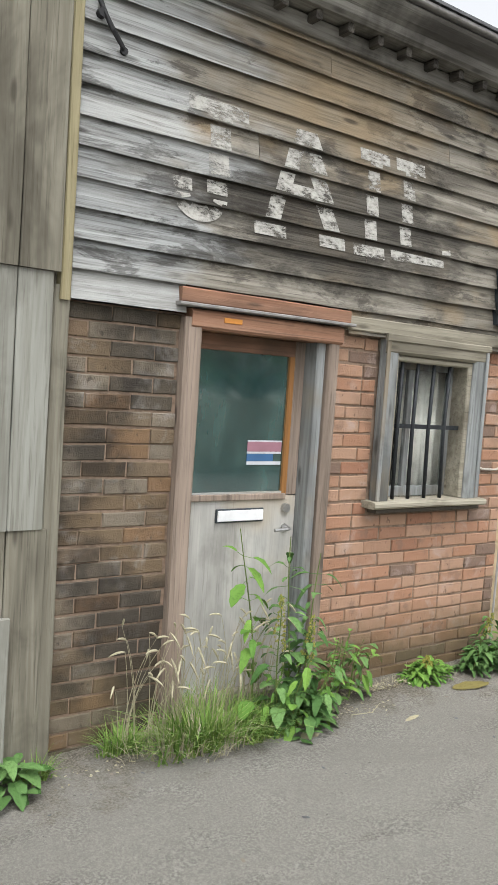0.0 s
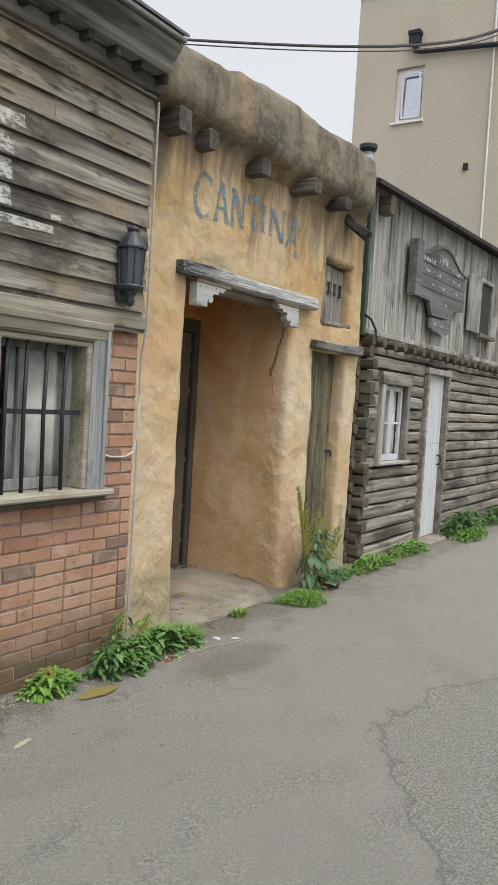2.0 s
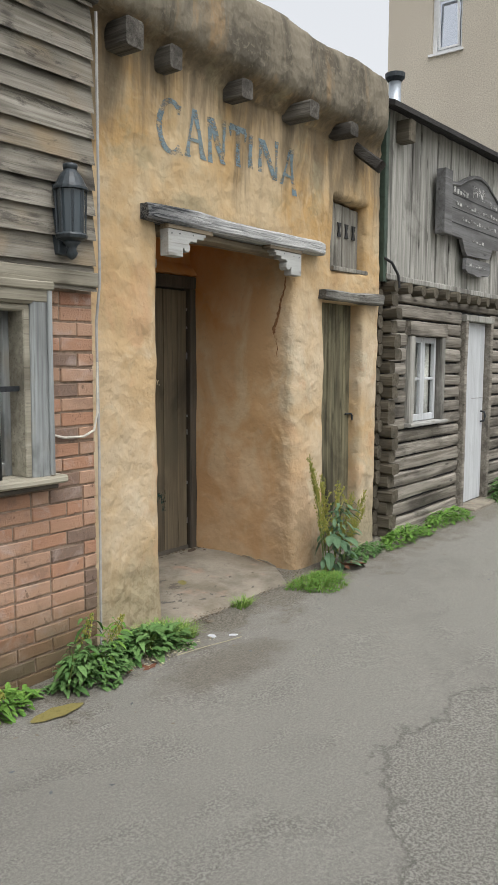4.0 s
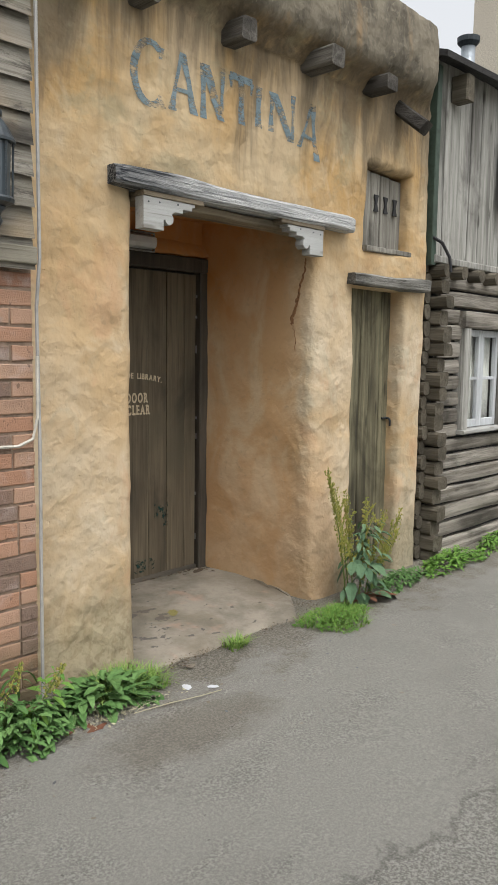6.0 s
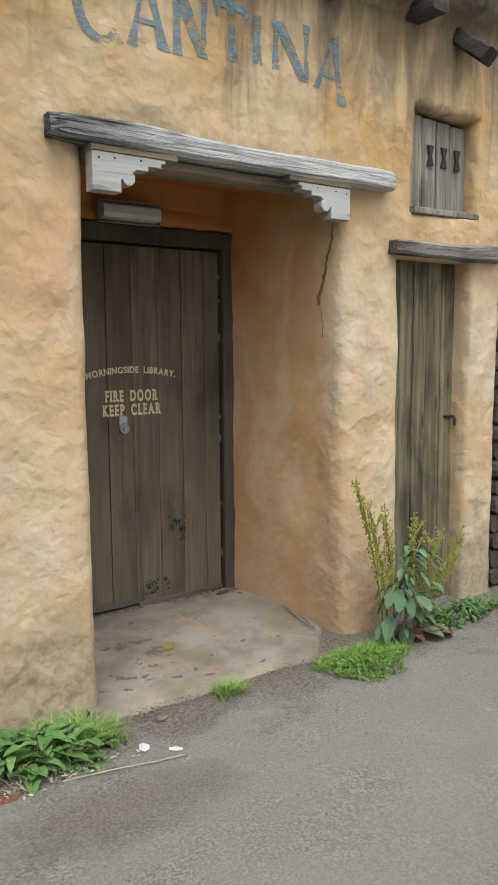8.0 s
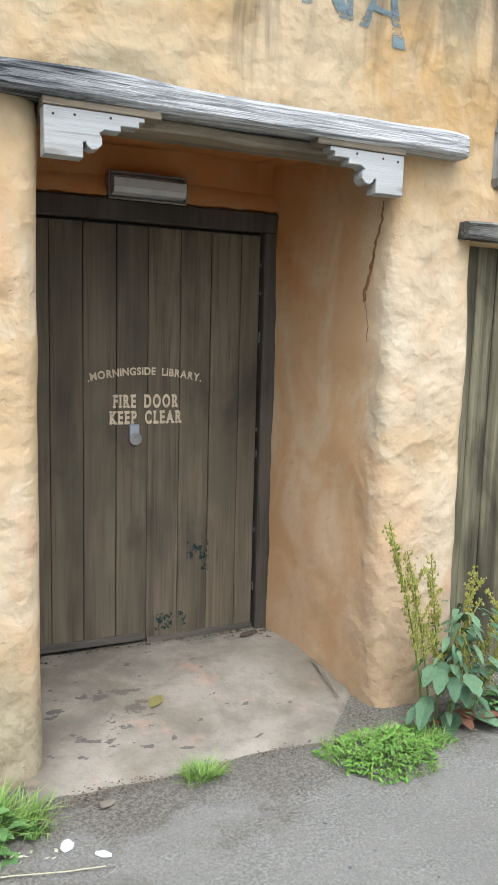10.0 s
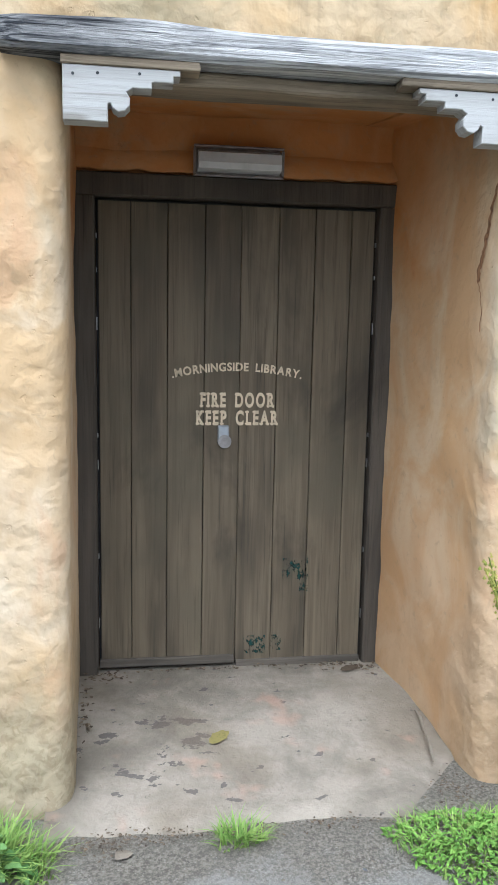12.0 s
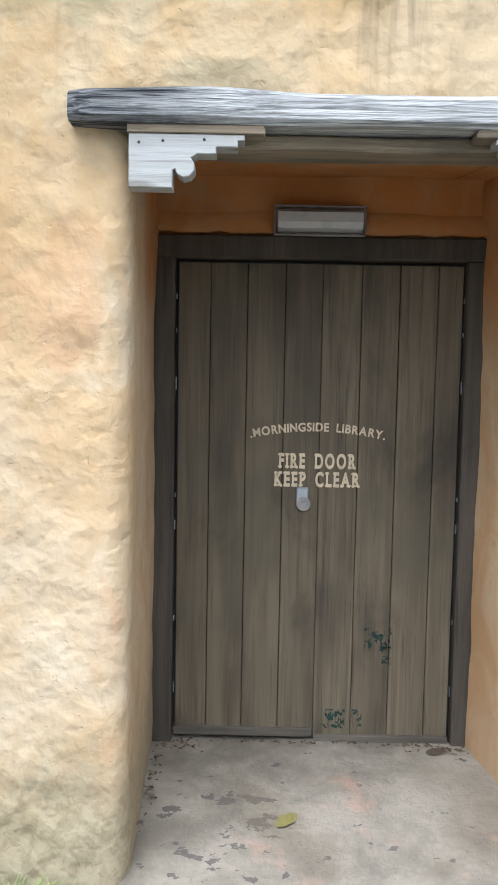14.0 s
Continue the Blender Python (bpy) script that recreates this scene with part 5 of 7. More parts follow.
# jail window with bars
jw = holder("window_1", "barred sash window in a moulded blue-grey frame", "window", kind="structure", at=(4.22, 3.25, 1.03))
piece("frame_side", timber(3.805, 3.905, 3.205, 3.27, 1.055, 1.945, "z", 8, 0.003, 1, 0.012), M["win_frame"], jw)
piece("frame_side", timber(4.535, 4.64, 3.205, 3.27, 1.055, 1.945, "z", 8, 0.003, 2, 0.012), M["win_frame"], jw)
piece("frame_top", timber(3.805, 4.64, 3.2, 3.27, 1.868, 1.968, "x", 8, 0.003, 3, 0.014), M["win_frame_h"], jw)
piece("inner_bead", timber(3.906, 4.534, 3.225, 3.30, 1.835, 1.868, "x", 6, 0.002, 4, 0.008), M["win_frame_h"], jw)
piece("inner_bead", timber(3.896, 3.925, 3.225, 3.38, 1.06, 1.86, "z", 6, 0.002, 5, 0.006), M["win_frame_h"], jw)
piece("reveal", timber(4.505, 4.545, 3.225, 3.38, 1.06, 1.86, "z", 6, 0.002, 6, 0.006), M["win_frame_h"], jw)
piece("moulding", timber(3.79, 4.655, 3.188, 3.204, 1.935, 1.975, "x", 6, 0.002, 21, 0.005), M["win_frame_h"], jw, "thin projecting outer moulding")
for xa in (3.797, 4.622):
    piece("moulding", timber(xa, xa + 0.026, 3.190, 3.204, 1.06, 1.934, "z", 6, 0.002, 22, 0.004), M["win_frame"], jw, "thin projecting outer moulding")
piece("sill", timber(3.765, 4.70, 3.165, 3.36, 1.018, 1.056, "x", 10, 0.005, 7, 0.01), M["win_frame_h"], jw, "pale worn timber sill")
piece("sill_support", timber(3.80, 4.66, 3.19, 3.262, 0.992, 1.017, "x", 8, 0.003, 8, 0.005), M["fireframe"], jw, "dark strip under the sill")
for i, x in enumerate((3.985, 4.11, 4.245, 4.38)):
    bm = tube(bmesh.new(), [(x, 3.26, 1.05), (x, 3.262 + 0.003 * i, 1.45), (x + 0.003, 3.26, 1.86)], 0.011, 8)
    piece("bar", bm, M["bar_metal"], jw, smooth=True)
piece("cross_bar", boxes((3.925, 4.505, 3.266, 3.274, 1.462, 1.487)), M["bar_metal"], jw)
piece("sash_stile", timber(3.925, 3.965, 3.335, 3.37, 1.06, 1.86, "z", 4, 0.001, 1, 0.004), M["win_frame"], jw)
piece("sash_stile", timber(4.465, 4.505, 3.335, 3.37, 1.06, 1.86, "z", 4, 0.001, 2, 0.004), M["win_frame"], jw)
piece("sash_rail", timber(3.966, 4.464, 3.335, 3.37, 1.06, 1.12, "x", 4, 0.001, 3, 0.004), M["win_frame"], jw)
piece("sash_rail", timber(3.966, 4.464, 3.335, 3.37, 1.80, 1.86, "x", 4, 0.001, 4, 0.004), M["win_frame"], jw)
piece("sash_mullion", timber(4.125, 4.165, 3.335, 3.368, 1.121, 1.799, "z", 4, 0.001, 5, 0.004), M["win_frame"], jw)
piece("pane", boxes((3.96, 4.13, 3.348, 3.353, 1.11, 1.81)), M["glass_clear"], jw)
piece("pane", boxes((4.16, 4.47, 3.348, 3.353, 1.11, 1.81)), M["glass_clear"], jw)
bm = bmesh.new()
rows = [[bm.verts.new((x, 3.405 + 0.016 * math.sin(x * 55), z)) for z in (1.02, 1.95)] for x in [4.13 + 0.01 * i for i in range(45)]]
for i in range(44):
    bm.faces.new((rows[i][0], rows[i + 1][0], rows[i + 1][1], rows[i][1]))
cu = thing("curtain", bm, M["curtain"], "grey beige curtain hanging behind the barred window", "curtain", smooth=True)
sol = cu.modifiers.new("thickness", "SOLIDIFY")
sol.thickness = 0.004
thing("room_shell", boxes((3.7, 4.75, 4.0, 4.05, 0.7, 2.2)), M["room"], "dim grey back wall behind the window", "room", "structure")

# lantern
lan = holder("wall_lantern", "black half-round metal wall lantern, unlit, on lap boards", "lantern", at=(4.74, 3.24, 2.1))
LX, LYY = 4.74, 3.155
bm = lathe(bmesh.new(), [(0.032, 2.50), (0.036, 2.515), (0.034, 2.525), (0.022, 2.53)], LX, LYY, 14)
piece("finial", bm, M["black_metal"], lan, smooth=True)
bm = lathe(bmesh.new(), [(0.084, 2.405), (0.084, 2.415), (0.073, 2.43), (0.058, 2.46), (0.045, 2.48), (0.032, 2.495), (0.03, 2.502)], LX, LYY, 16)
piece("hood", bm, M["black_metal"], lan, "blue-black domed hood")
bm = lathe(bmesh.new(), [(0.03, 2.165), (0.055, 2.175), (0.072, 2.182), (0.077, 2.195), (0.07, 2.205)], LX, LYY, 16)
piece("tray", bm, M["black_metal"], lan)
bm = lathe(bmesh.new(), [(0.006, 2.085), (0.02, 2.095), (0.03, 2.115), (0.022, 2.135), (0.028, 2.15), (0.045, 2.168)], LX, LYY, 12)
piece("drop", bm, M["black_metal"], lan, smooth=True)
for i in range(8):
    a = 2 * math.pi * i / 8 + 0.2
    bm = tube(bmesh.new(), [(LX + 0.066 * math.cos(a), LYY + 0.066 * math.sin(a), 2.2), (LX + 0.073 * math.cos(a), LYY + 0.073 * math.sin(a), 2.41)], 0.0045, 5)
    piece("rib", bm, M["black_metal"], lan)
bm = lathe(bmesh.new(), [(0.058, 2.206), (0.066, 2.404)], LX, LYY, 16)
piece("glass_body", bm, M["lantern_glass"], lan, "grey dusty glass")
piece("bulb_tube", lathe(bmesh.new(), [(0.012, 2.206), (0.014, 2.26), (0.01, 2.31)], LX, LYY, 8), M["white_plastic"], lan)
piece("back_plate", boxes((4.70, 4.78, 3.20, 3.25, 2.11, 2.44), bevel=0.004), M["black_metal"], lan)

# cables on the jail corner
bm = bmesh.new()
pts = [(4.975, 3.255, 0.05), (4.974, 3.25, 0.6), (4.978, 3.25, 1.2), (4.972, 3.25, 1.8), (4.972, 3.22, 2.0), (4.968, 3.215, 2.6), (4.97, 3.215, 3.3)]
tube(bm, pts, 0.008, 6)
thing("wall_cable", bm, M["cable_grey"], "grey cable clipped down the jail corner", "cable")
bm = tube(bmesh.new(), [(4.66, 3.262, 1.25), (4.76, 3.258, 1.225), (4.88, 3.256, 1.222), (4.945, 3.25, 1.25), (4.965, 3.245, 1.34), (4.968, 3.245, 1.6)], 0.007, 6)
thing("wall_cable", bm, M["cable_white"], "dirty white cable from window to jail corner", "cable")
bm = tube(bmesh.new(), [(2.07, 3.225, 3.16), (2.085, 3.20, 3.10), (2.12, 3.19, 3.04), (2.17, 3.205, 2.995), (2.185, 3.235, 2.985)], 0.011, 6)
sweep(bm, round_profile(2.075, 3.10, 0.02, 8), "y", 3.195, 3.25, 1)
sweep(bm, round_profile(2.185, 2.985, 0.017, 8), "y", 3.215, 3.245, 1)
thing("cable_stub", bm, M["cable"], "short black cable stub on the lap boards", "cable")

# ---- plank wall beyond the jail ----
pf = holder("wall_planks", "old weathered vertical plank wall with a leaning stake", "wall", at=(1.5, 3.2, 0), kind="structure")
PX = [0.0, 0.3, 0.62, 0.95, 1.27, 1.54, 1.775, 1.945]
for i in range(7):
    a, b = PX[i] + 0.002, PX[i + 1] - 0.002
    piece("plank", timber(a, b, 3.172, 3.22, 2.045, 3.9, "z", 10, 0.004, i, 0.004), M["fence"], pf)
    piece("plank", timber(a, b - (0.02 if i == 6 else 0), 3.185, 3.22, 1.0, 2.043, "z", 8, 0.004, i + 9, 0.004), M["fence_pale"], pf)
    piece("plank", timber(a, b, 3.192, 3.23, -0.1, 0.998, "z", 8, 0.005, i + 19, 0.004), M["fence"], pf)
piece("post", timber(1.93, 2.005, 3.215, 3.30, -0.1, 2.0, "z", 8, 0.005, 40, 0.008), M["fence"], pf, "dark corner post")
thing("wall_planks_core", boxes((-4.0, 1.95, 3.24, 3.4, -0.1, 3.9)), M["fence"], "plain wall continuing behind the planks", "wall", "structure")
bm = timber(1.725, 1.785, 3.12, 3.15, -0.03, 0.66, "z", 6, 0.006, 60, 0.004)
thing("wooden_stake", bm, M["fence_pale"], "loose grey wooden stake leaning on the plank wall", "stake")


# ---- across the lane: plain wall and a tree that show only as reflections ----
thing("wall_opposite", boxes((-12, 26, -6.3, -6.0, -0.1, 1.4)), M["harl"], "plain harled wall across the lane", "wall", "structure")


def lane_tree(x, y, seed):
    g = random.Random(seed)
    tr = holder("tree", "leafy tree behind the wall across the lane", "tree", at=(x, y, 0))
    bm = bmesh.new()
    tube(bm, [(x, y, -0.1), (x + 0.1, y, 1.5), (x, y + 0.1, 3.0), (x + 0.15, y, 4.6)], [0.22, 0.18, 0.14, 0.07], 8)
    tips = []
    for k in range(16):
        a = g.uniform(0, 6.283)
        z0 = g.uniform(1.0, 4.2)
        r = g.uniform(1.2, 2.6)
        p0 = Vector((x, y, z0))
        p1 = p0 + Vector((0.5 * r * math.cos(a), 0.5 * r * math.sin(a), 0.6))
        p2 = p0 + Vector((r * math.cos(a), r * math.sin(a), g.uniform(0.6, 1.8)))
        tube(bm, [p0, p1, p2], [0.07, 0.04, 0.012], 5)
        tips += [p1, p2, p1.lerp(p2, 0.5)]
    piece("trunk", bm, M["log"], tr)
    bm = bmesh.new()
    for p in tips:
        for k in range(60):
            q = p + Vector((g.gauss(0, 0.36), g.gauss(0, 0.36), g.gauss(0, 0.3)))
            a = g.uniform(0, 6.283)
            u = Vector((math.cos(a), math.sin(a), g.uniform(-0.6, 0.6))) * 0.09
            w = u.cross(Vector((g.uniform(-1, 1), g.uniform(-1, 1), 1))).normalized() * 0.045
            bm.faces.new([bm.verts.new(v) for v in (q - u, q + w, q + u, q - w)])
    piece("crown", bm, M["leaf"], tr)


lane_tree(10.4, -7.4, 5)

# ---- CANTINA lettering on the render ----
cl = holder("wall_lettering", "faded blue painted letters reading CANTINA on ochre render", "lettering", at=(6.3, 3.41, 2.8))


def flare(x0, z0, x1, z1, w0, w1):
    """A stroke that widens at its ends."""
    xm, zm, wm = (x0 + x1) / 2, (z0 + z1) / 2, min(w0, w1) * 0.62
    return [stroke(x0, z0, xm, zm, w0, wm), stroke(xm, zm, x1, z1, wm, w1)]


def wf(x, z):
    return wall_y(x, z)


W = 0.052
painted("letter_c", arc(5.715, 2.965, 0.10, 0.145, 55, 305, 0.046, 14, 0.6) + [stroke(5.775, 3.045, 5.785, 3.10, 0.02, 0.035), stroke(5.775, 2.875, 5.80, 2.82, 0.02, 0.03)], cl, M["cantina_paint"], wf)
painted("letter_a", flare(5.85, 2.83, 5.925, 3.11, 0.045, 0.03) + flare(6.005, 2.835, 5.935, 3.12, 0.062, 0.05) + [((5.88, 2.925), (5.98, 2.925), (5.975, 2.945), (5.885, 2.945)), ((5.83, 2.825), (5.88, 2.825), (5.88, 2.84), (5.83, 2.84))], cl, M["cantina_paint"], wf)
painted("letter_n", flare(6.075, 2.835, 6.075, 3.11, 0.05, 0.05) + [stroke(6.085, 3.11, 6.205, 2.85, 0.07, 0.055)] + flare(6.21, 2.85, 6.215, 3.12, 0.035, 0.04), cl, M["cantina_paint"], wf)
painted("letter_t", flare(6.375, 2.87, 6.36, 3.115, 0.06, 0.055) + [((6.27, 3.085), (6.45, 3.085), (6.455, 3.125), (6.265, 3.12)), stroke(6.28, 3.04, 6.27, 3.10, 0.015, 0.03), stroke(6.445, 3.04, 6.45, 3.10, 0.015, 0.03)], cl, M["cantina_paint"], wf)
painted("letter_i", flare(6.515, 2.885, 6.51, 3.10, 0.062, 0.055), cl, M["cantina_paint"], wf)
painted("letter_n", flare(6.62, 2.885, 6.615, 3.10, 0.045, 0.045) + [stroke(6.63, 3.10, 6.79, 2.86, 0.07, 0.055)] + flare(6.805, 2.86, 6.80, 3.12, 0.035, 0.045), cl, M["cantina_paint"], wf)
painted("letter_a", flare(6.87, 2.85, 6.975, 3.10, 0.045, 0.03) + flare(7.04, 2.795, 6.985, 3.115, 0.062, 0.05) + [((6.91, 2.915), (7.01, 2.905), (7.01, 2.925), (6.915, 2.935))], cl, M["cantina_paint"], wf)

# ---- log house ----
GY = 3.46
loghouse = thing("wall_log_house", boxes((8.47, 9.03, GY + 0.03, GY + 0.2, -0.1, 2.3), (9.68, 10.33, GY + 0.03, GY + 0.2, -0.1, 2.3), (11.02, 18.0, GY + 0.03, GY + 0.2, -0.1, 2.3), (9.03, 9.68, GY + 0.03, GY + 0.2, -0.1, 1.04), (9.03, 9.68, GY + 0.03, GY + 0.2, 1.83, 2.3),
                                     (10.33, 11.02, GY + 0.03, GY + 0.2, 2.05, 2.3), (8.47, 18.0, GY + 0.03, GY + 0.2, 2.3, 3.72), (17.9, 18.0, GY + 0.2, 9.0, -0.1, 3.72), (8.47, 8.57, GY + 0.2, 9.0, -0.1, 3.72), (8.47, 18.0, 8.9, 9.0, -0.1, 5.3)),
                 M["dark"], "grey-brown log wall with board-clad upper floor", "wall", "structure")
rng2 = random.Random(11)


def log(x0, x1, z0, h, seed):
    pr = [(GY + 0.04, z0 + 0.012), (GY + 0.004, z0 + 0.012), (GY - 0.016, z0 + 0.021), (GY - 0.023, z0 + h * 0.4), (GY - 0.021, z0 + h - 0.024), (GY - 0.008, z0 + h - 0.008), (GY + 0.04, z0 + h - 0.006)]
    bm = sweep(bmesh.new(), pr, "x", x0, x1, max(3, int((x1 - x0) / 0.12)), 0.016, seed, scale=1.6)
    part("log", bm, M["log"], loghouse)


zc = 0.02
row = 0
while zc < 2.18:
    h = 0.122 + 0.022 * rng2.random()
    spans = [(8.62, 18.0)]
    for a, b, za, zb in ((8.955, 9.755, 1.0, 1.98), (10.27, 11.09, -0.2, 2.11)):
        if za < zc + h * 0.5 < zb:
            spans = [q for s0, s1 in spans for q in (((s0, a), (b, s1)) if s0 < a < s1 else ((s0, s1),)) if q[1] - q[0] > 0.05]
    for s0, s1 in spans:
        x = s0
        while x < s1 - 0.01:
            L = s1 - x if s1 - x < 1.7 else rng2.uniform(0.9, 3.2)
            e = min(x + L, s1)
            if s1 - e < 0.5:
                e = s1
            log(x + 0.002, e - 0.002, zc, h, rng2.random() * 50)
            x = e
    zc += h
    row += 1
part("plinth", timber(8.62, 10.268, 3.415, 3.52, -0.06, 0.075, "x", 12, 0.008, 9, 0.012), M["log"], loghouse, "grey sole board under the logs")
# crossing log ends at the corner
zc = 0.0
while zc < 2.22:
    h = 0.10 + 0.035 * rng2.random()
    w = rng2.uniform(0.0, 0.015)
    part("log_end", timber(8.49 - w, 8.60 + w, 3.35 + rng2.uniform(-0.035, 0.03), 3.6, zc + 0.005, zc + h - 0.005, "y", 4, 0.02, rng2.random() * 30, 0.018), M["logend"], loghouse)
    part("log_end", timber(8.40, 8.483, 3.44 + rng2.uniform(-0.02, 0.02), 3.6, zc + 0.05, zc + h + 0.042, "y", 3, 0.012, rng2.random() * 30, 0.022), M["logend"], loghouse)
    zc += h
# round purlin ends and the plate above them
x = 8.50
while x < 14.6:
    r = 0.05 + 0.008 * rng2.random()
    part("purlin_end", sweep(bmesh.new(), round_profile(x, 2.262, r, 10, 0.95), "y", 3.325, 3.50, 3, 0.006, x), M["logend"], loghouse)
    x += 0.265 + 0.02 * rng2.random()
part("wall_plate", timber(8.43, 18.0, 3.39, 3.50, 2.318, 2.375, "x", 30, 0.006, 3, 0.008), M["grey_v"], loghouse, "pale grey timber plate")
x = 8.47
while x < 18.0:
    w = rng2.choice((0.13, 0.16, 0.19, 0.21))
    part("board", timber(x + 0.005, x + w - 0.005, 3.43 + rng2.uniform(0, 0.02), 3.475, 2.376, 3.78 + 0.02 * (x - 8.4), "z", 6, 0.005, x * 3, 0.005), M["grey_v"], loghouse)
    x += w
bm = bmesh.new()
v = [bm.verts.new(p) for p in ((8.28, 3.27, 3.715), (18.2, 3.27, 4.03), (18.2, 9.2, 5.9), (8.28, 9.2, 5.6), (8.28, 3.27, 3.76), (18.2, 3.27, 4.075), (18.2, 9.2, 5.95), (8.28, 9.2, 5.65))]
for f in ((3, 2, 1, 0), (4, 5, 6, 7), (0, 1, 5, 4), (1, 2, 6, 5), (2, 3, 7, 6), (3, 0, 4, 7)):
    bm.faces.new([v[k] for k in f])
part("roof", bm, M["felt"], loghouse, "black felt roof edge")
thing("corner_post", timber(8.395, 8.455, 3.40, 3.47, 2.3, 3.72, "z", 6, 0.003, 4, 0.006), M["green_post"], "dark green painted corner post between the houses", "post")
bm = timber(8.64, 8.76, 3.30, 3.44, 3.52, 3.70, "z", 3, 0.006, 5, 0.012)
thing("roof_beam_end", bm, M["logend"], "short grey beam end under the roof edge", "beam")
bm = tube(bmesh.new(), [(8.40, 3.40, 2.50), (8.47, 3.36, 2.46), (8.53, 3.33, 2.36), (8.54, 3.32, 2.25)], 0.012, 6)
thing("wall_cable", bm, M["cable"], "black cable loop at the house corner", "cable")

# log house window
lw = holder("window_2", "white-painted casement window in a rough grey timber frame", "window", kind="structure", at=(9.35, 3.44, 1.02))
piece("frame_side", timber(8.955, 9.05, 3.39, 3.50, 1.03, 1.85, "z", 6, 0.005, 1, 0.008), M["grey_v"], lw)
piece("frame_side", timber(9.67, 9.755, 3.39, 3.50, 1.03, 1.85, "z", 6, 0.005, 2, 0.008), M["grey_v"], lw)
piece("frame_head", timber(8.93, 9.78, 3.385, 3.50, 1.851, 1.985, "x", 6, 0.008, 3, 0.01), M["log"], lw)
piece("sill", timber(8.93, 9.79, 3.36, 3.52, 0.995, 1.029, "x", 6, 0.004, 4, 0.008), M["white_wood"], lw, "white sill")
for a, b in ((9.055, 9.355), (9.36, 9.665)):
    piece("sash_stile", boxes((a, a + 0.045, 3.455, 3.495, 1.035, 1.845), bevel=0.004), M["white_v"], lw)
    piece("sash_stile", boxes((b - 0.045, b, 3.455, 3.495, 1.035, 1.845), bevel=0.004), M["white_v"], lw)
    piece("sash_rail", boxes((a + 0.046, b - 0.046, 3.457, 3.493, 1.035, 1.10), bevel=0.004), M["white_v"], lw)
    piece("sash_rail", boxes((a + 0.046, b - 0.046, 3.457, 3.493, 1.79, 1.845), bevel=0.004), M["white_v"], lw)
    piece("glazing_bar", boxes((a + 0.046, b - 0.046, 3.46, 3.49, 1.43, 1.455), bevel=0.003), M["white_v"], lw)
    piece("pane", boxes((a + 0.04, b - 0.04, 3.474, 3.478, 1.09, 1.80)), M["glass_clear"], lw)
bm = bmesh.new()
rows = [[bm.verts.new((x, 3.522 + 0.012 * math.sin(x * 60), z)) for z in (1.04, 1.83)] for x in [9.16 + 0.01 * i for i in range(50)]]
for i in range(49):
    bm.faces.new((rows[i][0], rows[i + 1][0], rows[i + 1][1], rows[i][1]))
cu = thing("curtain", bm, M["curtain"], "pale curtain behind the casement window", "curtain", smooth=True)
sol = cu.modifiers.new("thickness", "SOLIDIFY")
sol.thickness = 0.004
thing("room_shell", boxes((8.6, 11.3, 4.2, 4.25, 0.0, 2.3)), M["room"], "dim grey room wall behind the log house", "room", "structure")

# log house door
ld = holder("door_4", "white-painted plank door in a grey timber frame, closed", "door", kind="structure", at=(10.66, 3.45, 0.05))
for i, (a, b) in enumerate(((10.345, 10.66), (10.664, 11.02))):
    piece("plank", timber(a, b, 3.455 + 0.004 * i, 3.49, 0.05, 2.035, "z", 6, 0.002, i, 0.004), M["white_v"], ld)
piece("frame_side", timber(10.275, 10.34, 3.385, 3.52, 0.0, 2.04, "z", 8, 0.005, 3, 0.008), M["log"], ld)
piece("frame_side", timber(11.025, 11.095, 3.385, 3.52, 0.0, 2.04, "z", 8, 0.005, 4, 0.008), M["log"], ld)
piece("frame_head", timber(10.26, 11.10, 3.38, 3.52, 2.041, 2.11, "x", 6, 0.005, 5, 0.008), M["grey_v"], ld)
bm = tube(bmesh.new(), [(10.95, 3.455, 0.93), (10.95, 3.41, 0.94), (10.95, 3.40, 0.99), (10.95, 3.41, 1.04), (10.95, 3.455, 1.05)], 0.012, 6)
piece("handle", bm, M["bar_metal"], ld, "black pull handle")
piece("crack_line", boxes((10.668, 11.015, 3.4565, 3.4585, 1.20, 1.206)), M["lead"], ld)
thing("door_step", boxes((10.25, 11.12, 3.22, 3.46, -0.05, 0.045), bevel=0.012), M["concrete"], "low worn concrete step at the white door", "step")

# hanging sign
sg = holder("shop_sign", "charcoal wooden shop sign with faded lettering and shaped edge", "sign", at=(10.4, 3.36, 2.6))
out = [(9.62, 2.86), (9.98, 2.855), (10.02, 2.80), (10.06, 2.74), (10.12, 2.70), (10.75, 2.72), (10.80, 2.76), (10.84, 2.83), (11.22, 2.87), (11.22, 3.33), (10.98, 3.37), (10.82, 3.44), (10.62, 3.52), (10.42, 3.545), (10.22, 3.52), (10.02, 3.45), (9.86, 3.39), (9.62, 3.36)]
bm = sweep(bmesh.new(), out, "y", 3.345, 3.385, 1)
piece("sign_board", bm, M["sign"], sg)
edge_pts = [(x, 3.34, z - 0.03) for x, z in out[9:]]
piece("moulding", tube(bmesh.new(), edge_pts, 0.012, 6), M["sign"], sg, "raised curved moulding")
for zz in (2.98, 3.12, 3.25):
    piece("board_joint", boxes((9.63, 11.21, 3.3425, 3.346, zz, zz + 0.008)), M["dark"], sg)
piece("side_board", timber(9.42, 9.60, 3.30, 3.40, 2.84, 3.44, "z", 5, 0.004, 3, 0.006), M["sign"], sg)
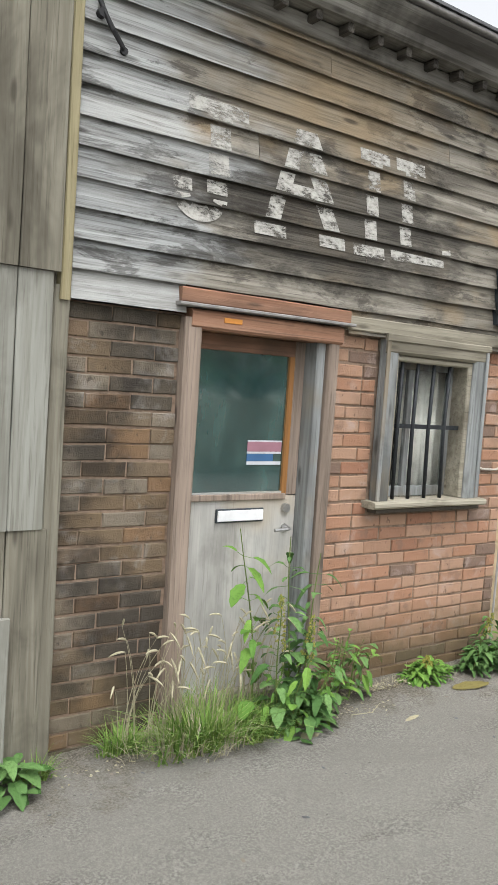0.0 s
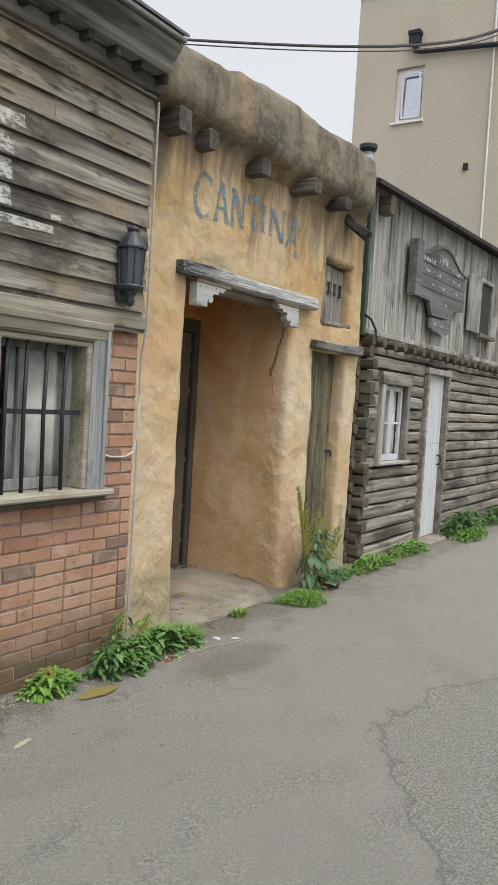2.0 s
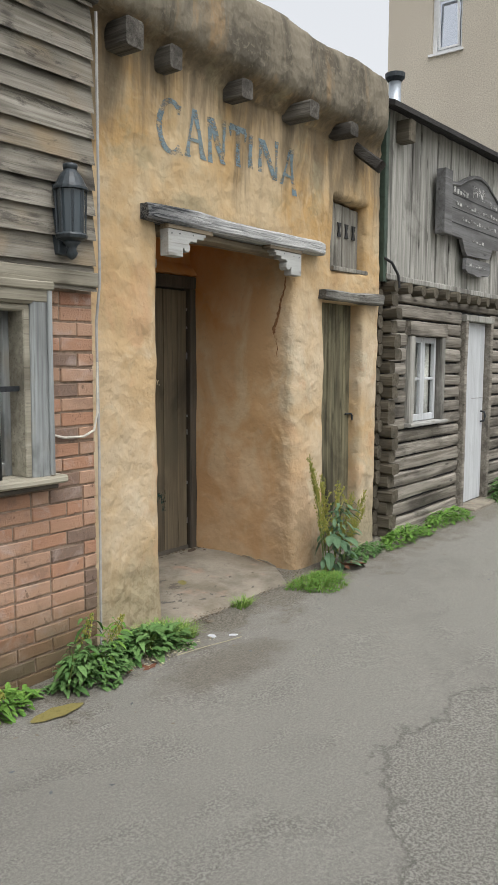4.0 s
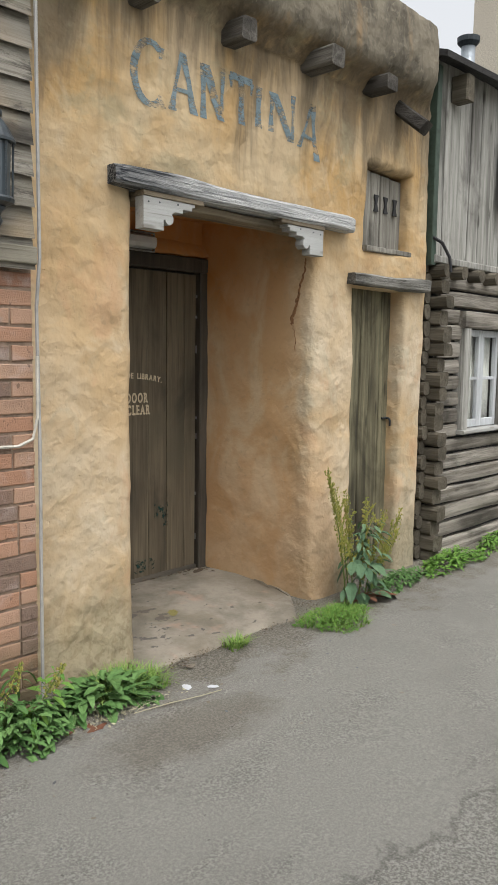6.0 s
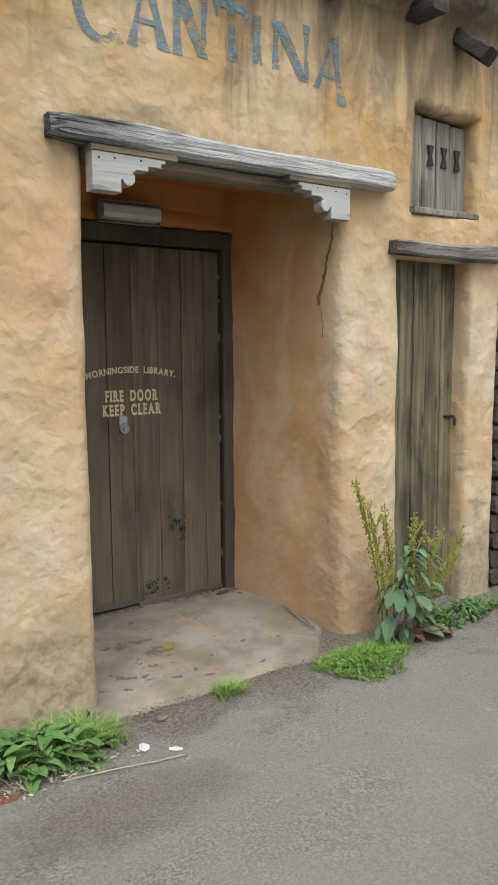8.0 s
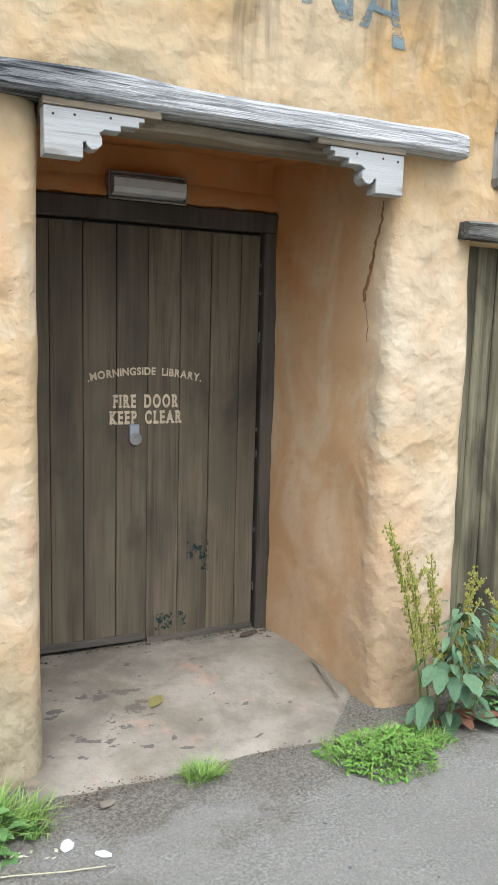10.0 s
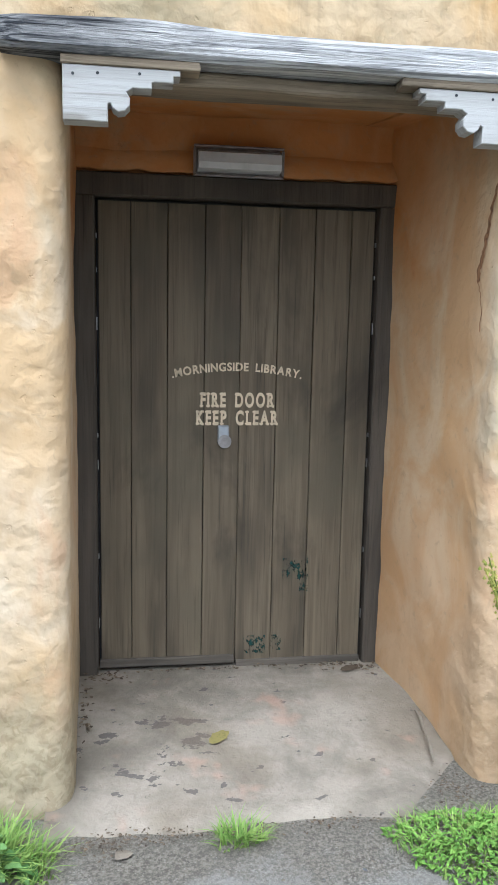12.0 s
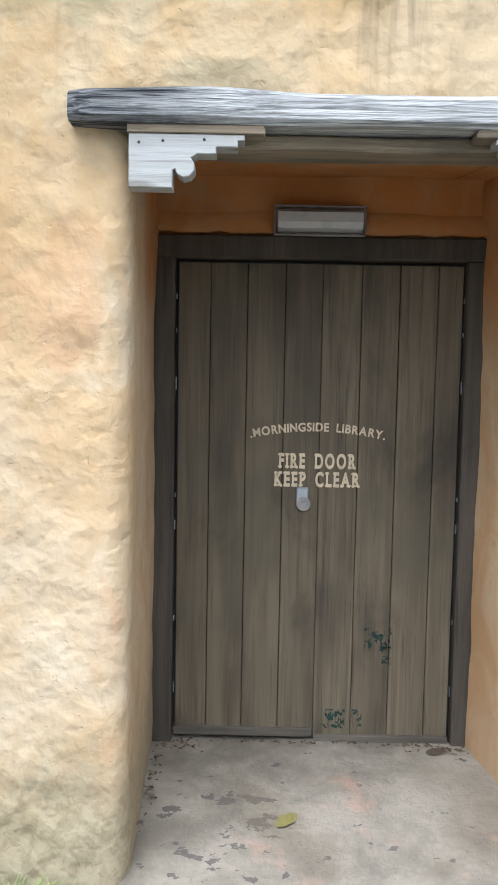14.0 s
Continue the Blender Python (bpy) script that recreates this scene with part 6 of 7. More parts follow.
piece("pendant", sweep(bmesh.new(), [(10.08, 2.56), (10.14, 2.53), (10.30, 2.525), (10.42, 2.505), (10.56, 2.53), (10.72, 2.535), (10.78, 2.57), (10.76, 2.68), (10.10, 2.675)], "y", 3.34, 3.38, 1), M["sign"], sg)
put_text("sign_letters", "PINE", 0.17, 10.42, 3.3415, 3.30, M["sign_letter"], sg, 0, 1.15, 0.003)
for a, b, z0, z1 in ((9.72, 10.12, 3.27, 3.33), (10.72, 11.12, 3.27, 3.33), (9.80, 11.05, 3.16, 3.20), (9.95, 10.95, 3.03, 3.065), (10.25, 10.6, 2.85, 2.88), (10.18, 10.68, 2.60, 2.63)):
    n = int((b - a) / 0.075)
    for i in range(n):
        piece("sign_mark", boxes((a + (b - a) * i / n, a + (b - a) * (i + 0.62) / n, 3.3385 if z0 > 2.7 else 3.3365, 3.3425, z0, z1 - 0.012 * (i % 3))), M["sign_letter"], sg)

# upper window with open shutter
sh2 = holder("window_3", "small dark upper window with one open grey shutter", "window", kind="structure", at=(12.0, 3.42, 2.7))
piece("shutter", timber(11.55, 12.02, 3.37, 3.405, 2.69, 3.42, "z", 5, 0.004, 1, 0.005), M["grey_v"], sh2, "open grey plank shutter")
piece("frame", timber(12.03, 12.10, 3.385, 3.435, 2.70, 3.40, "z", 4, 0.003, 2, 0.005), M["grey_v"], sh2)
piece("frame", timber(12.62, 12.69, 3.385, 3.435, 2.70, 3.40, "z", 4, 0.003, 3, 0.005), M["grey_v"], sh2)
piece("frame", timber(12.03, 12.69, 3.385, 3.435, 3.401, 3.46, "x", 4, 0.003, 4, 0.005), M["grey_v"], sh2)
piece("sill", timber(12.0, 12.72, 3.34, 3.435, 2.645, 2.699, "x", 4, 0.003, 5, 0.005), M["log"], sh2)
piece("pane", boxes((12.10, 12.62, 3.42, 3.43, 2.70, 3.40)), M["dark"], sh2, "dark window opening")

# ---- far harled building ----
FX = 22.0
far = holder("tower_block", "grey-beige harled building with small window and drainpipe", "building", at=(FX, 6.0, 0))
fw = (8.40, 9.22, 9.55, 11.02)
for sec in ((FX, FX + 9, fw[1], 10.47, 0, 13.2), (FX, FX + 9, -2.0, fw[0], 0, 13.2), (FX, FX + 9, fw[0], fw[1], 0, fw[2]), (FX, FX + 9, fw[0], fw[1], fw[3], 13.2), (FX + 0.2, FX + 9, fw[0], fw[1], fw[2], fw[3])):
    piece("wall_section", boxes(sec), M["harl"], far)
piece("coping", boxes((FX - 0.06, FX + 9, -2.0, 10.5, 13.2, 13.42), bevel=0.02), M["blue_trim"], far, "blue-grey coping")
win = piece("window", boxes((FX + 0.10, FX + 0.17, fw[0], fw[0] + 0.07, fw[2], fw[3]), (FX + 0.10, FX + 0.17, fw[1] - 0.12, fw[1], fw[2], fw[3]), (FX + 0.10, FX + 0.17, fw[0] + 0.07, fw[1] - 0.12, fw[2], fw[2] + 0.10), (FX + 0.10, FX + 0.17, fw[0] + 0.07, fw[1] - 0.12, fw[3] - 0.12, fw[3])), M["frame_white"], far, "white plastic window")
piece("pane", boxes((FX + 0.13, FX + 0.14, fw[0] + 0.07, fw[1] - 0.12, fw[2] + 0.10, fw[3] - 0.12)), M["glass_sky"], win)
bm = boxes((-0.02, 0.02, 0.0, 0.05, 0.0, 1.2), (-0.02, 0.02, 0.52, 0.57, 0.0, 1.2), (-0.02, 0.02, 0.05, 0.52, 0, 0.05), (-0.02, 0.02, 0.05, 0.52, 1.15, 1.2))
bmesh.ops.transform(bm, matrix=pose(FX + 0.10, fw[0] + 0.09, fw[2] + 0.11, 0, -5, 0), verts=bm.verts[:])
piece("tilted_sash", bm, M["frame_white"], win, "white sash tilted inwards")
piece("sill", boxes((FX - 0.06, FX + 0.2, fw[0] - 0.05, fw[1] + 0.07, fw[2] - 0.06, fw[2])), M["frame_white"], far, "pale stone sill")
bm = boxes((FX - 0.22, FX, 8.55, 8.83, 11.55, 11.85), (FX - 0.25, FX, 8.52, 8.86, 11.80, 11.90))
tube(bm, [(FX - 0.1, 8.69, 11.56), (FX - 0.1, 8.66, 11.38), (FX - 0.1, 8.5, 11.34), (FX - 0.1, 6.2, 11.12), (FX - 0.1, -1.9, 10.4)], 0.07, 8)
piece("drainpipe", bm, M["bar_metal"], far, "dark drainpipe with hopper")
piece("white_cable", tube(bmesh.new(), [(FX - 0.03, 6.54, 13.2), (FX - 0.03, 6.5, 5.0)], 0.025, 6), M["white_plastic"], far, "thin white cable down the wall")
piece("vent", boxes((FX - 0.06, FX, 7.0, 7.12, 8.04, 8.2)), M["dark"], far, "small dark wall vent")
fl = holder("flue_pipe", "galvanised metal flue with dark cap on the roof", "flue", at=(12.66, 5.5, 4.4))
piece("pipe", lathe(bmesh.new(), [(0.09, 4.3), (0.09, 5.56)], 12.66, 5.5, 14), M["flue"], fl, smooth=True)
piece("cap", lathe(bmesh.new(), [(0.095, 5.55), (0.14, 5.60), (0.145, 5.66), (0.09, 5.67)], 12.66, 5.5, 14), M["black_metal"], fl)

# overhead cable
a, b = Vector((4.91, 3.03, 3.60)), Vector((22.0, 6.2, 11.62))
pts = []
for i in range(25):
    f = i / 24
    p = a.lerp(b, f)
    p.z -= 4 * 0.22 * f * (1 - f)
    pts.append(p)
thing("overhead_cable", tube(bmesh.new(), pts, [0.008 + 0.035 * i / 24 for i in range(25)], 6), M["cable"], "thick black overhead cable from eave to building", "cable")
pts2 = [p + Vector((0, -0.02, -0.03 - 0.10 * i / 24)) for i, p in enumerate(pts)]
thing("overhead_cable", tube(bmesh.new(), pts2, [0.004 + 0.012 * i / 24 for i in range(25)], 5), M["cable"], "thin black overhead wire below the cable", "cable")

for o in bpy.data.objects:
    if o.name.split(".")[0] in ("pane", "glass_pane", "glass_body"):
        o.visible_shadow = False

# ---- plants along the walls ----
def blade(bm, x, y, z, h, w, lean, az, rng):
    """One curved blade of grass."""
    d = Vector((math.cos(az), math.sin(az), 0))
    s = Vector((-d.y, d.x, 0)) * w
    prev = None
    for k in range(4):
        f = k / 3
        p = Vector((x, y, z)) + d * (lean * h * f ** 1.8) + Vector((0, 0, h * (f - 0.25 * lean * f * f)))
        ww = s * (1 - f) + s * 0.08
        cur = (bm.verts.new(p - ww), bm.verts.new(p + ww))
        if prev:
            bm.faces.new((prev[0], prev[1], cur[1], cur[0]))
        prev = cur


def leaf(bm, p, d, size, width, droop, rng, teeth=True, fold=0.35):
    """A folded leaf along d with toothed edges."""
    d = Vector(d).normalized()
    side = d.cross(Vector((0, 0, 1)))
    side = side.normalized() if side.length > 0.05 else Vector((1, 0, 0))
    up = side.cross(d).normalized()
    n = 6
    mid, le, ri = [], [], []
    for k in range(n + 1):
        f = k / n
        c = Vector(p) + d * (size * f) - Vector((0, 0, droop * size * f * f))
        w = width * size * math.sin(math.pi * min(1, f * 0.92 + 0.06)) ** 0.8 * (1.0 if not teeth or k % 2 else 0.82)
        mid.append(bm.verts.new(c))
        le.append(bm.verts.new(c + side * w + up * w * fold))
        ri.append(bm.verts.new(c - side * w + up * w * fold))
    for k in range(n):
        bm.faces.new((mid[k], mid[k + 1], le[k + 1], le[k]))
        bm.faces.new((ri[k], ri[k + 1], mid[k + 1], mid[k]))


def ground_z(x, y):
    return -0.045 * max(0.0, min(1.0, (3.6 - x) / 2.0)) + 0.025 * max(0.0, min(1.0, (y - 3.0) / 0.4)) - 0.004


def grass_tuft(label, x, y, rx, ry, h, n, material, seed, w=0.0035, name="grass_tuft"):
    g = random.Random(seed)
    bm = bmesh.new()
    for _ in range(n):
        a, r = g.uniform(0, 6.283), math.sqrt(g.random())
        r *= 0.72 + 0.2 * math.sin(3 * a + seed) + 0.14 * math.sin(7 * a + 2.1 * seed)
        bx, by = x + rx * r * math.cos(a), y + ry * r * math.sin(a)
        hh = h * g.uniform(0.45, 1.1) * (1 - 0.45 * r * r)
        blade(bm, bx, by, ground_z(bx, by), hh, w * g.uniform(0.7, 1.3), g.uniform(0.15, 1.5), a + g.uniform(-1.4, 1.4), g)
    return thing(name, bm, material, label, "grass", "stuff")


def leafy_mat(label, x, y, rx, ry, h, n, material, seed, size=0.05, name="ground_weeds", wd=0.2, front=None):
    """A low carpet of small leaves."""
    g = random.Random(seed)
    bm = bmesh.new()
    for _ in range(n):
        a, r = g.uniform(0, 6.283), math.sqrt(g.random())
        r *= 0.78 + 0.18 * math.sin(3 * a + seed) + 0.12 * math.sin(7 * a + 2.1 * seed)
        bx, by = x + rx * r * math.cos(a), y + ry * r * math.sin(a)
        z = ground_z(bx, by) + h * (1 - r * r) * g.uniform(0.2, 1.0)
        az = a + g.uniform(-1.2, 1.2)
        leaf(bm, (bx, by, z), (math.cos(az), math.sin(az), g.uniform(-0.1, 0.9)), size * g.uniform(0.5, 1.3), wd * g.uniform(0.8, 1.3), g.uniform(0.1, 0.7), g, True)
    return thing(name, bm, material, label, "weeds", "stuff")


def nettle(label, x, y, h, lean, n_leaf, size, seed, tip=None, material="leaf", group="tall weeds"):
    """An upright weed: bent stem, pairs of leaves, optional seed spike."""
    g = random.Random(seed)
    z0 = ground_z(x, y)
    pl = holder("tall_weed", label, "plant", group, (x, y, z0))
    pts = []
    for k in range(9):
        f = k / 8
        pts.append(Vector((x + lean[0] * f ** 1.5 + 0.015 * math.sin(5 * f + seed), y + lean[1] * f ** 1.5, z0 + h * f)))
    piece("stem", tube(bmesh.new(), pts, [0.006 * (1 - 0.6 * k / 8) for k in range(9)], 5), M["stem"], pl)
    bm = bmesh.new()
    for k in range(n_leaf):
        f = 0.10 + 0.86 * (k + g.uniform(-0.45, 0.45)) / n_leaf
        f = max(0.03, min(0.98, f))
        i = min(7, int(f * 8))
        p = pts[i].lerp(pts[i + 1], f * 8 - i)
        az = k * 1.57 + g.uniform(-0.9, 0.9)
        for q in (0, math.pi):
            if g.random() < 0.12:
                continue
            s = size * (1.0 - 0.45 * f) * g.uniform(0.45, 1.35)
            dd = Vector((math.cos(az + q), math.sin(az + q), g.uniform(-0.4, 0.7)))
            e = p + dd * g.uniform(0.015, 0.05)
            tube(bm, [p, p.lerp(e, 0.5), e], 0.0014, 3)
            leaf(bm, e, dd, s, g.uniform(0.24, 0.36), g.uniform(0.2, 1.2), g, True, g.uniform(0.05, 0.45))
    piece("leaves", bm, M[material], pl)
    if tip:
        bm = bmesh.new()
        for k in range(90):
            f = g.random()
            i = min(7, int((0.62 + 0.38 * f) * 8))
            p = pts[i].lerp(pts[i + 1], (0.62 + 0.38 * f) * 8 - i)
            a = g.uniform(0, 6.283)
            r = 0.03 * (1 - f) + 0.006
            c = p + Vector((r * math.cos(a), r * math.sin(a), g.uniform(-0.01, 0.01)))
            s = g.uniform(0.004, 0.009)
            vs = [bm.verts.new(c + Vector(o) * s) for o in ((1, 0, -0.5), (-0.5, 0.9, -0.5), (-0.5, -0.9, -0.5), (0, 0, 1.2))]
            for fc in ((0, 1, 3), (1, 2, 3), (2, 0, 3), (2, 1, 0)):
                bm.faces.new([vs[m] for m in fc])
        piece("seed_spike", bm, M[tip], pl, "yellow-green seed spike")["kind"] = "stuff"
    return pl


def spike(bm, pts, g, n, spread, s0):
    for k in range(n):
        f = g.random() * (len(pts) - 1)
        i = min(len(pts) - 2, int(f))
        p = pts[i].lerp(pts[i + 1], f - i)
        c = p + Vector((g.gauss(0, spread), g.gauss(0, spread), g.gauss(0, spread)))
        s = s0 * g.uniform(0.6, 1.3)
        vs = [bm.verts.new(c + Vector(o) * s) for o in ((1, 0, -0.5), (-0.5, 0.9, -0.5), (-0.5, -0.9, -0.5), (0, 0, 1.2))]
        for fc in ((0, 1, 3), (1, 2, 3), (2, 0, 3), (2, 1, 0)):
            bm.faces.new([vs[m] for m in fc])


def dock(x, y):
    """The tall seeding dock beside the plank door."""
    g = random.Random(77)
    z0 = ground_z(x, y)
    pl = holder("dock_plant", "tall seeding dock with blue-green leaves at the wall foot", "plant", "", (x, y, z0))
    tops = [(-0.46, 0.0, 0.92), (-0.34, 0.03, 0.78), (-0.20, 0.05, 0.74), (0.04, 0.05, 0.66), (0.26, 0.05, 0.56), (0.44, 0.03, 0.50), (0.30, -0.04, 0.40), (-0.06, -0.05, 0.36)]
    for dx, dy, hh in tops:
        pts = [Vector((x + 0.12 + dx * (0.30 + 0.7 * f ** 1.3) - 0.10 * (1 - f), y + dy * f, z0 + hh * f)) for f in [k / 10 for k in range(11)]]
        piece("stem", tube(bmesh.new(), pts, [0.0055 * (1 - 0.7 * k / 10) for k in range(11)], 5), M["stem"], pl)
        bm = bmesh.new()
        spike(bm, pts[4:], g, int(230 * hh + 30), 0.010, 0.0065)
        for b in range(6):
            i = 3 + b
            s = pts[i]
            e = s + Vector((g.uniform(-0.09, 0.09), g.uniform(-0.05, 0.05), g.uniform(0.08, 0.16)))
            br = [s.lerp(e, f) for f in (0, 0.33, 0.66, 1)]
            tube(bm, br, 0.0025, 4)
            spike(bm, br, g, 34, 0.006, 0.007)
        piece("seed_spike", bm, M["seed"], pl, "rusty yellow-green seed spike")["kind"] = "stuff"
    bm = bmesh.new()
    for k in range(150):
        az = g.uniform(0, 6.283)
        r = g.uniform(0.0, 0.17)
        f = g.random()
        big = k % 7 == 0
        zz = z0 + 0.03 + (0.34 if big else 0.5) * f
        size = g.uniform(0.08, 0.13) if big else g.uniform(0.03, 0.08)
        leaf(bm, (x + 0.06 + r * math.cos(az) * (1.7 - f), y + r * math.sin(az) * 0.6 - 0.02, zz), (math.cos(az), math.sin(az) - 0.35, g.uniform(-0.7, 0.35)), size, g.uniform(0.30, 0.42) if big else g.uniform(0.16, 0.3), g.uniform(0.1, 0.7), g, True, g.uniform(0.05, 0.5))
    piece("leaves", bm, M["leaf_dock"], pl, "large blue-green leaves")
    bm = bmesh.new()
    for k in range(8):
        az = g.uniform(0, 6.283)
        leaf(bm, (x + g.uniform(-0.02, 0.18), y - 0.06 + g.uniform(-0.05, 0.05), z0 + g.uniform(0.0, 0.05)), (math.cos(az), math.sin(az) - 0.4, 0.0), g.uniform(0.07, 0.14), 0.3, 0.1, g)
    piece("dead_leaves", bm, M["brown_leaf"], pl, "shrivelled brown leaves")


dock(7.30, 3.22)
leafy_mat("low bright green chickweed mat beside the dock", 6.93, 3.10, 0.34, 0.19, 0.075, 1300, M["leaf_light"], 1, 0.023, wd=0.22)
grass_tuft("fine bright grass in the chickweed mat", 6.95, 3.10, 0.36, 0.20, 0.085, 650, M["grass"], 101, 0.0036)
leafy_mat("green weeds along the plank door foot", 7.86, 3.24, 0.40, 0.10, 0.09, 360, M["leaf"], 2, 0.05)
leafy_mat("green weeds along the log wall foot", 8.55, 3.22, 0.50, 0.13, 0.13, 620, M["leaf_light"], 3, 0.05)
leafy_mat("green weeds along the log wall foot", 9.55, 3.24, 0.62, 0.14, 0.13, 620, M["leaf_light"], 4, 0.055)
leafy_mat("leafy green weeds beside the white door", 11.6, 3.22, 0.75, 0.20, 0.30, 620, M["leaf"], 5, 0.10)
leafy_mat("bright green weeds by the lane edge", 11.3, 3.05, 0.65, 0.14, 0.14, 420, M["leaf_light"], 6, 0.06)
leafy_mat("green weeds along the log wall foot", 13.2, 3.2, 0.9, 0.2, 0.22, 420, M["leaf"], 7, 0.09)
grass_tuft("small green grass tuft at the slab edge", 6.17, 3.22, 0.105, 0.055, 0.085, 170, M["grass"], 8)
grass_tuft("green grass clump at the ochre wall foot", 5.38, 3.19, 0.26, 0.15, 0.13, 800, M["grass"], 9, 0.004)
leafy_mat("low dandelion leaves at the ochre wall foot", 5.25, 3.16, 0.30, 0.15, 0.13, 260, M["leaf"], 10, 0.085, wd=0.24)
grass_tuft("dry straw and yellowed grass at the wall foot", 5.20, 3.06, 0.26, 0.09, 0.06, 170, M["straw"], 11)
nettle("bushy green weed at the jail corner", 4.72, 3.15, 0.34, (0.06, -0.04), 17, 0.07, 21, "seed")
nettle("bushy green weed at the jail corner", 4.82, 3.10, 0.30, (0.14, -0.02), 17, 0.07, 22, "seed", "leaf_light")
nettle("bushy green weed at the jail corner", 4.62, 3.08, 0.24, (-0.05, -0.06), 15, 0.07, 23)
leafy_mat("green weeds at the jail corner", 4.78, 3.10, 0.27, 0.13, 0.18, 520, M["leaf"], 12, 0.055)
grass_tuft("dry yellowed litter and stalks along the brick foot", 3.95, 3.16, 0.45, 0.08, 0.035, 240, M["straw"], 111, 0.002)
leafy_mat("low yellowish weeds along the brick foot", 4.27, 3.14, 0.22, 0.08, 0.11, 260, M["leaf_light"], 13, 0.055)
nettle("short yellow-flowering weed along the brick foot", 4.20, 3.12, 0.16, (0.02, -0.02), 12, 0.06, 24, "seed", "leaf_light")
# tall weeds before the jail door
nettle("tall green nettle before the cream door", 2.98, 3.10, 0.98, (-0.10, 0.03), 13, 0.14, 31, None, "leaf_light")
nettle("tall green nettle before the cream door", 3.17, 3.08, 0.92, (0.02, 0.06), 15, 0.12, 32)
nettle("tall green nettle by the brick pier", 3.28, 3.06, 0.82, (0.10, 0.08), 14, 0.13, 33)
nettle("green weed with yellow seed spike by the door", 3.08, 3.02, 0.66, (-0.02, 0.02), 13, 0.115, 34, "seed")
nettle("green weed with yellow seed spike by the door", 3.20, 3.00, 0.55, (0.03, 0.0), 13, 0.115, 35, "seed")
for i, (xx, yy, hh) in enumerate(((3.12, 2.96, 0.40), (3.25, 2.95, 0.36), (3.34, 3.02, 0.42), (3.42, 3.06, 0.38), (3.50, 3.09, 0.40), (3.62, 3.12, 0.33), (3.72, 3.15, 0.27), (3.22, 3.08, 0.5), (3.02, 3.04, 0.35))):
    nettle("leafy green weed at the brick foot", xx, yy, hh, (0.07, -0.03), 12, 0.082, 40 + i, None, "leaf" if i % 2 else "leaf_light")
leafy_mat("broad green weed leaves by the door", 3.20, 2.98, 0.17, 0.10, 0.22, 130, M["leaf"], 14, 0.095)
grass_tuft("long green grass before the cream door", 2.70, 3.09, 0.34, 0.19, 0.27, 560, M["grass"], 15, 0.005)
grass_tuft("long green grass before the cream door", 2.97, 3.03, 0.24, 0.14, 0.20, 360, M["grass"], 16, 0.005)
grass_tuft("green grass clump at the sooty brick foot", 2.33, 3.17, 0.13, 0.07, 0.17, 240, M["grass"], 17, 0.004)
grass_tuft("dry yellowed grass at the door foot", 2.66, 3.04, 0.40, 0.16, 0.21, 220, M["straw"], 18, 0.0034)
g = random.Random(3)
for k in range(80):
    bx, by = 2.30 + 0.85 * g.random(), 3.12 + 0.08 * g.random()
    h = g.uniform(0.30, 0.68)
    lx = g.uniform(-0.14, 0.14)
    pts = [Vector((bx + lx * f ** 2, by - 0.05 * f * f, ground_z(bx, by) + h * (f - 0.1 * f ** 3))) for f in [q / 6 for q in range(7)]]
    bm = tube(bmesh.new(), pts, [0.0022, 0.002, 0.0018, 0.0016, 0.0014, 0.0012, 0.001], 4)
    e = pts[-1]
    dd = Vector((lx * 2 + g.uniform(-0.25, 0.25), g.uniform(-0.2, 0.1), g.uniform(-0.35, 0.5))).normalized()
    head = [e + dd * (0.075 * f) - Vector((0, 0, 0.03 * f * f)) for f in (0, 0.2, 0.5, 0.8, 1)]
    tube(bm, head, [0.0012, 0.0048, 0.0056, 0.004, 0.001], 5)
    thing("grass_stalk", bm, M["straw"], "dry straw-coloured grass stalk with seed head", "grass", group="dry grass stalks")
leafy_mat("broad fresh green leaves at the plank wall foot", 1.80, 3.08, 0.11, 0.08, 0.15, 40, M["leaf"], 19, 0.10, wd=0.28)
grass_tuft("thin grass at the plank wall foot", 1.90, 3.12, 0.10, 0.06, 0.16, 70, M["grass"], 20)

# ---- litter ----
def flat_leaf(label, x, y, size, az, material, wd=0.32, z=None, name="fallen_leaf"):
    g2 = random.Random(int(x * 100))
    bm = bmesh.new()
    leaf(bm, (0, 0, 0.004), (math.cos(az), math.sin(az), 0.03), size, wd, 0.03, g2, True, 0.05)
    ob = thing(name, bm, material, label, "leaf")
    ob.location = (x, y, (ground_z(x, y) if z is None else z) + 0.004)
    return ob


flat_leaf("large yellowed dead leaf on the asphalt", 4.30, 2.97, 0.28, -0.1, M["dead_leaf"], 0.2)
flat_leaf("curled yellow dead leaf on the slab", 6.13, 3.70, 0.12, 0.9, M["dead_leaf"], 0.28, 0.07)
flat_leaf("red-brown dead leaf by the weeds", 5.02, 3.0, 0.13, 0.2, M["brown_leaf"])
flat_leaf("red-brown dead leaf by the weeds", 4.93, 3.03, 0.10, 0.6, M["brown_leaf"])
flat_leaf("pale dry leaf on the asphalt", 3.13, 2.88, 0.14, 0.3, M["straw"], 0.3)
flat_leaf("pale dry leaf on the asphalt", 3.72, 2.78, 0.12, 0.2, M["straw"], 0.14)


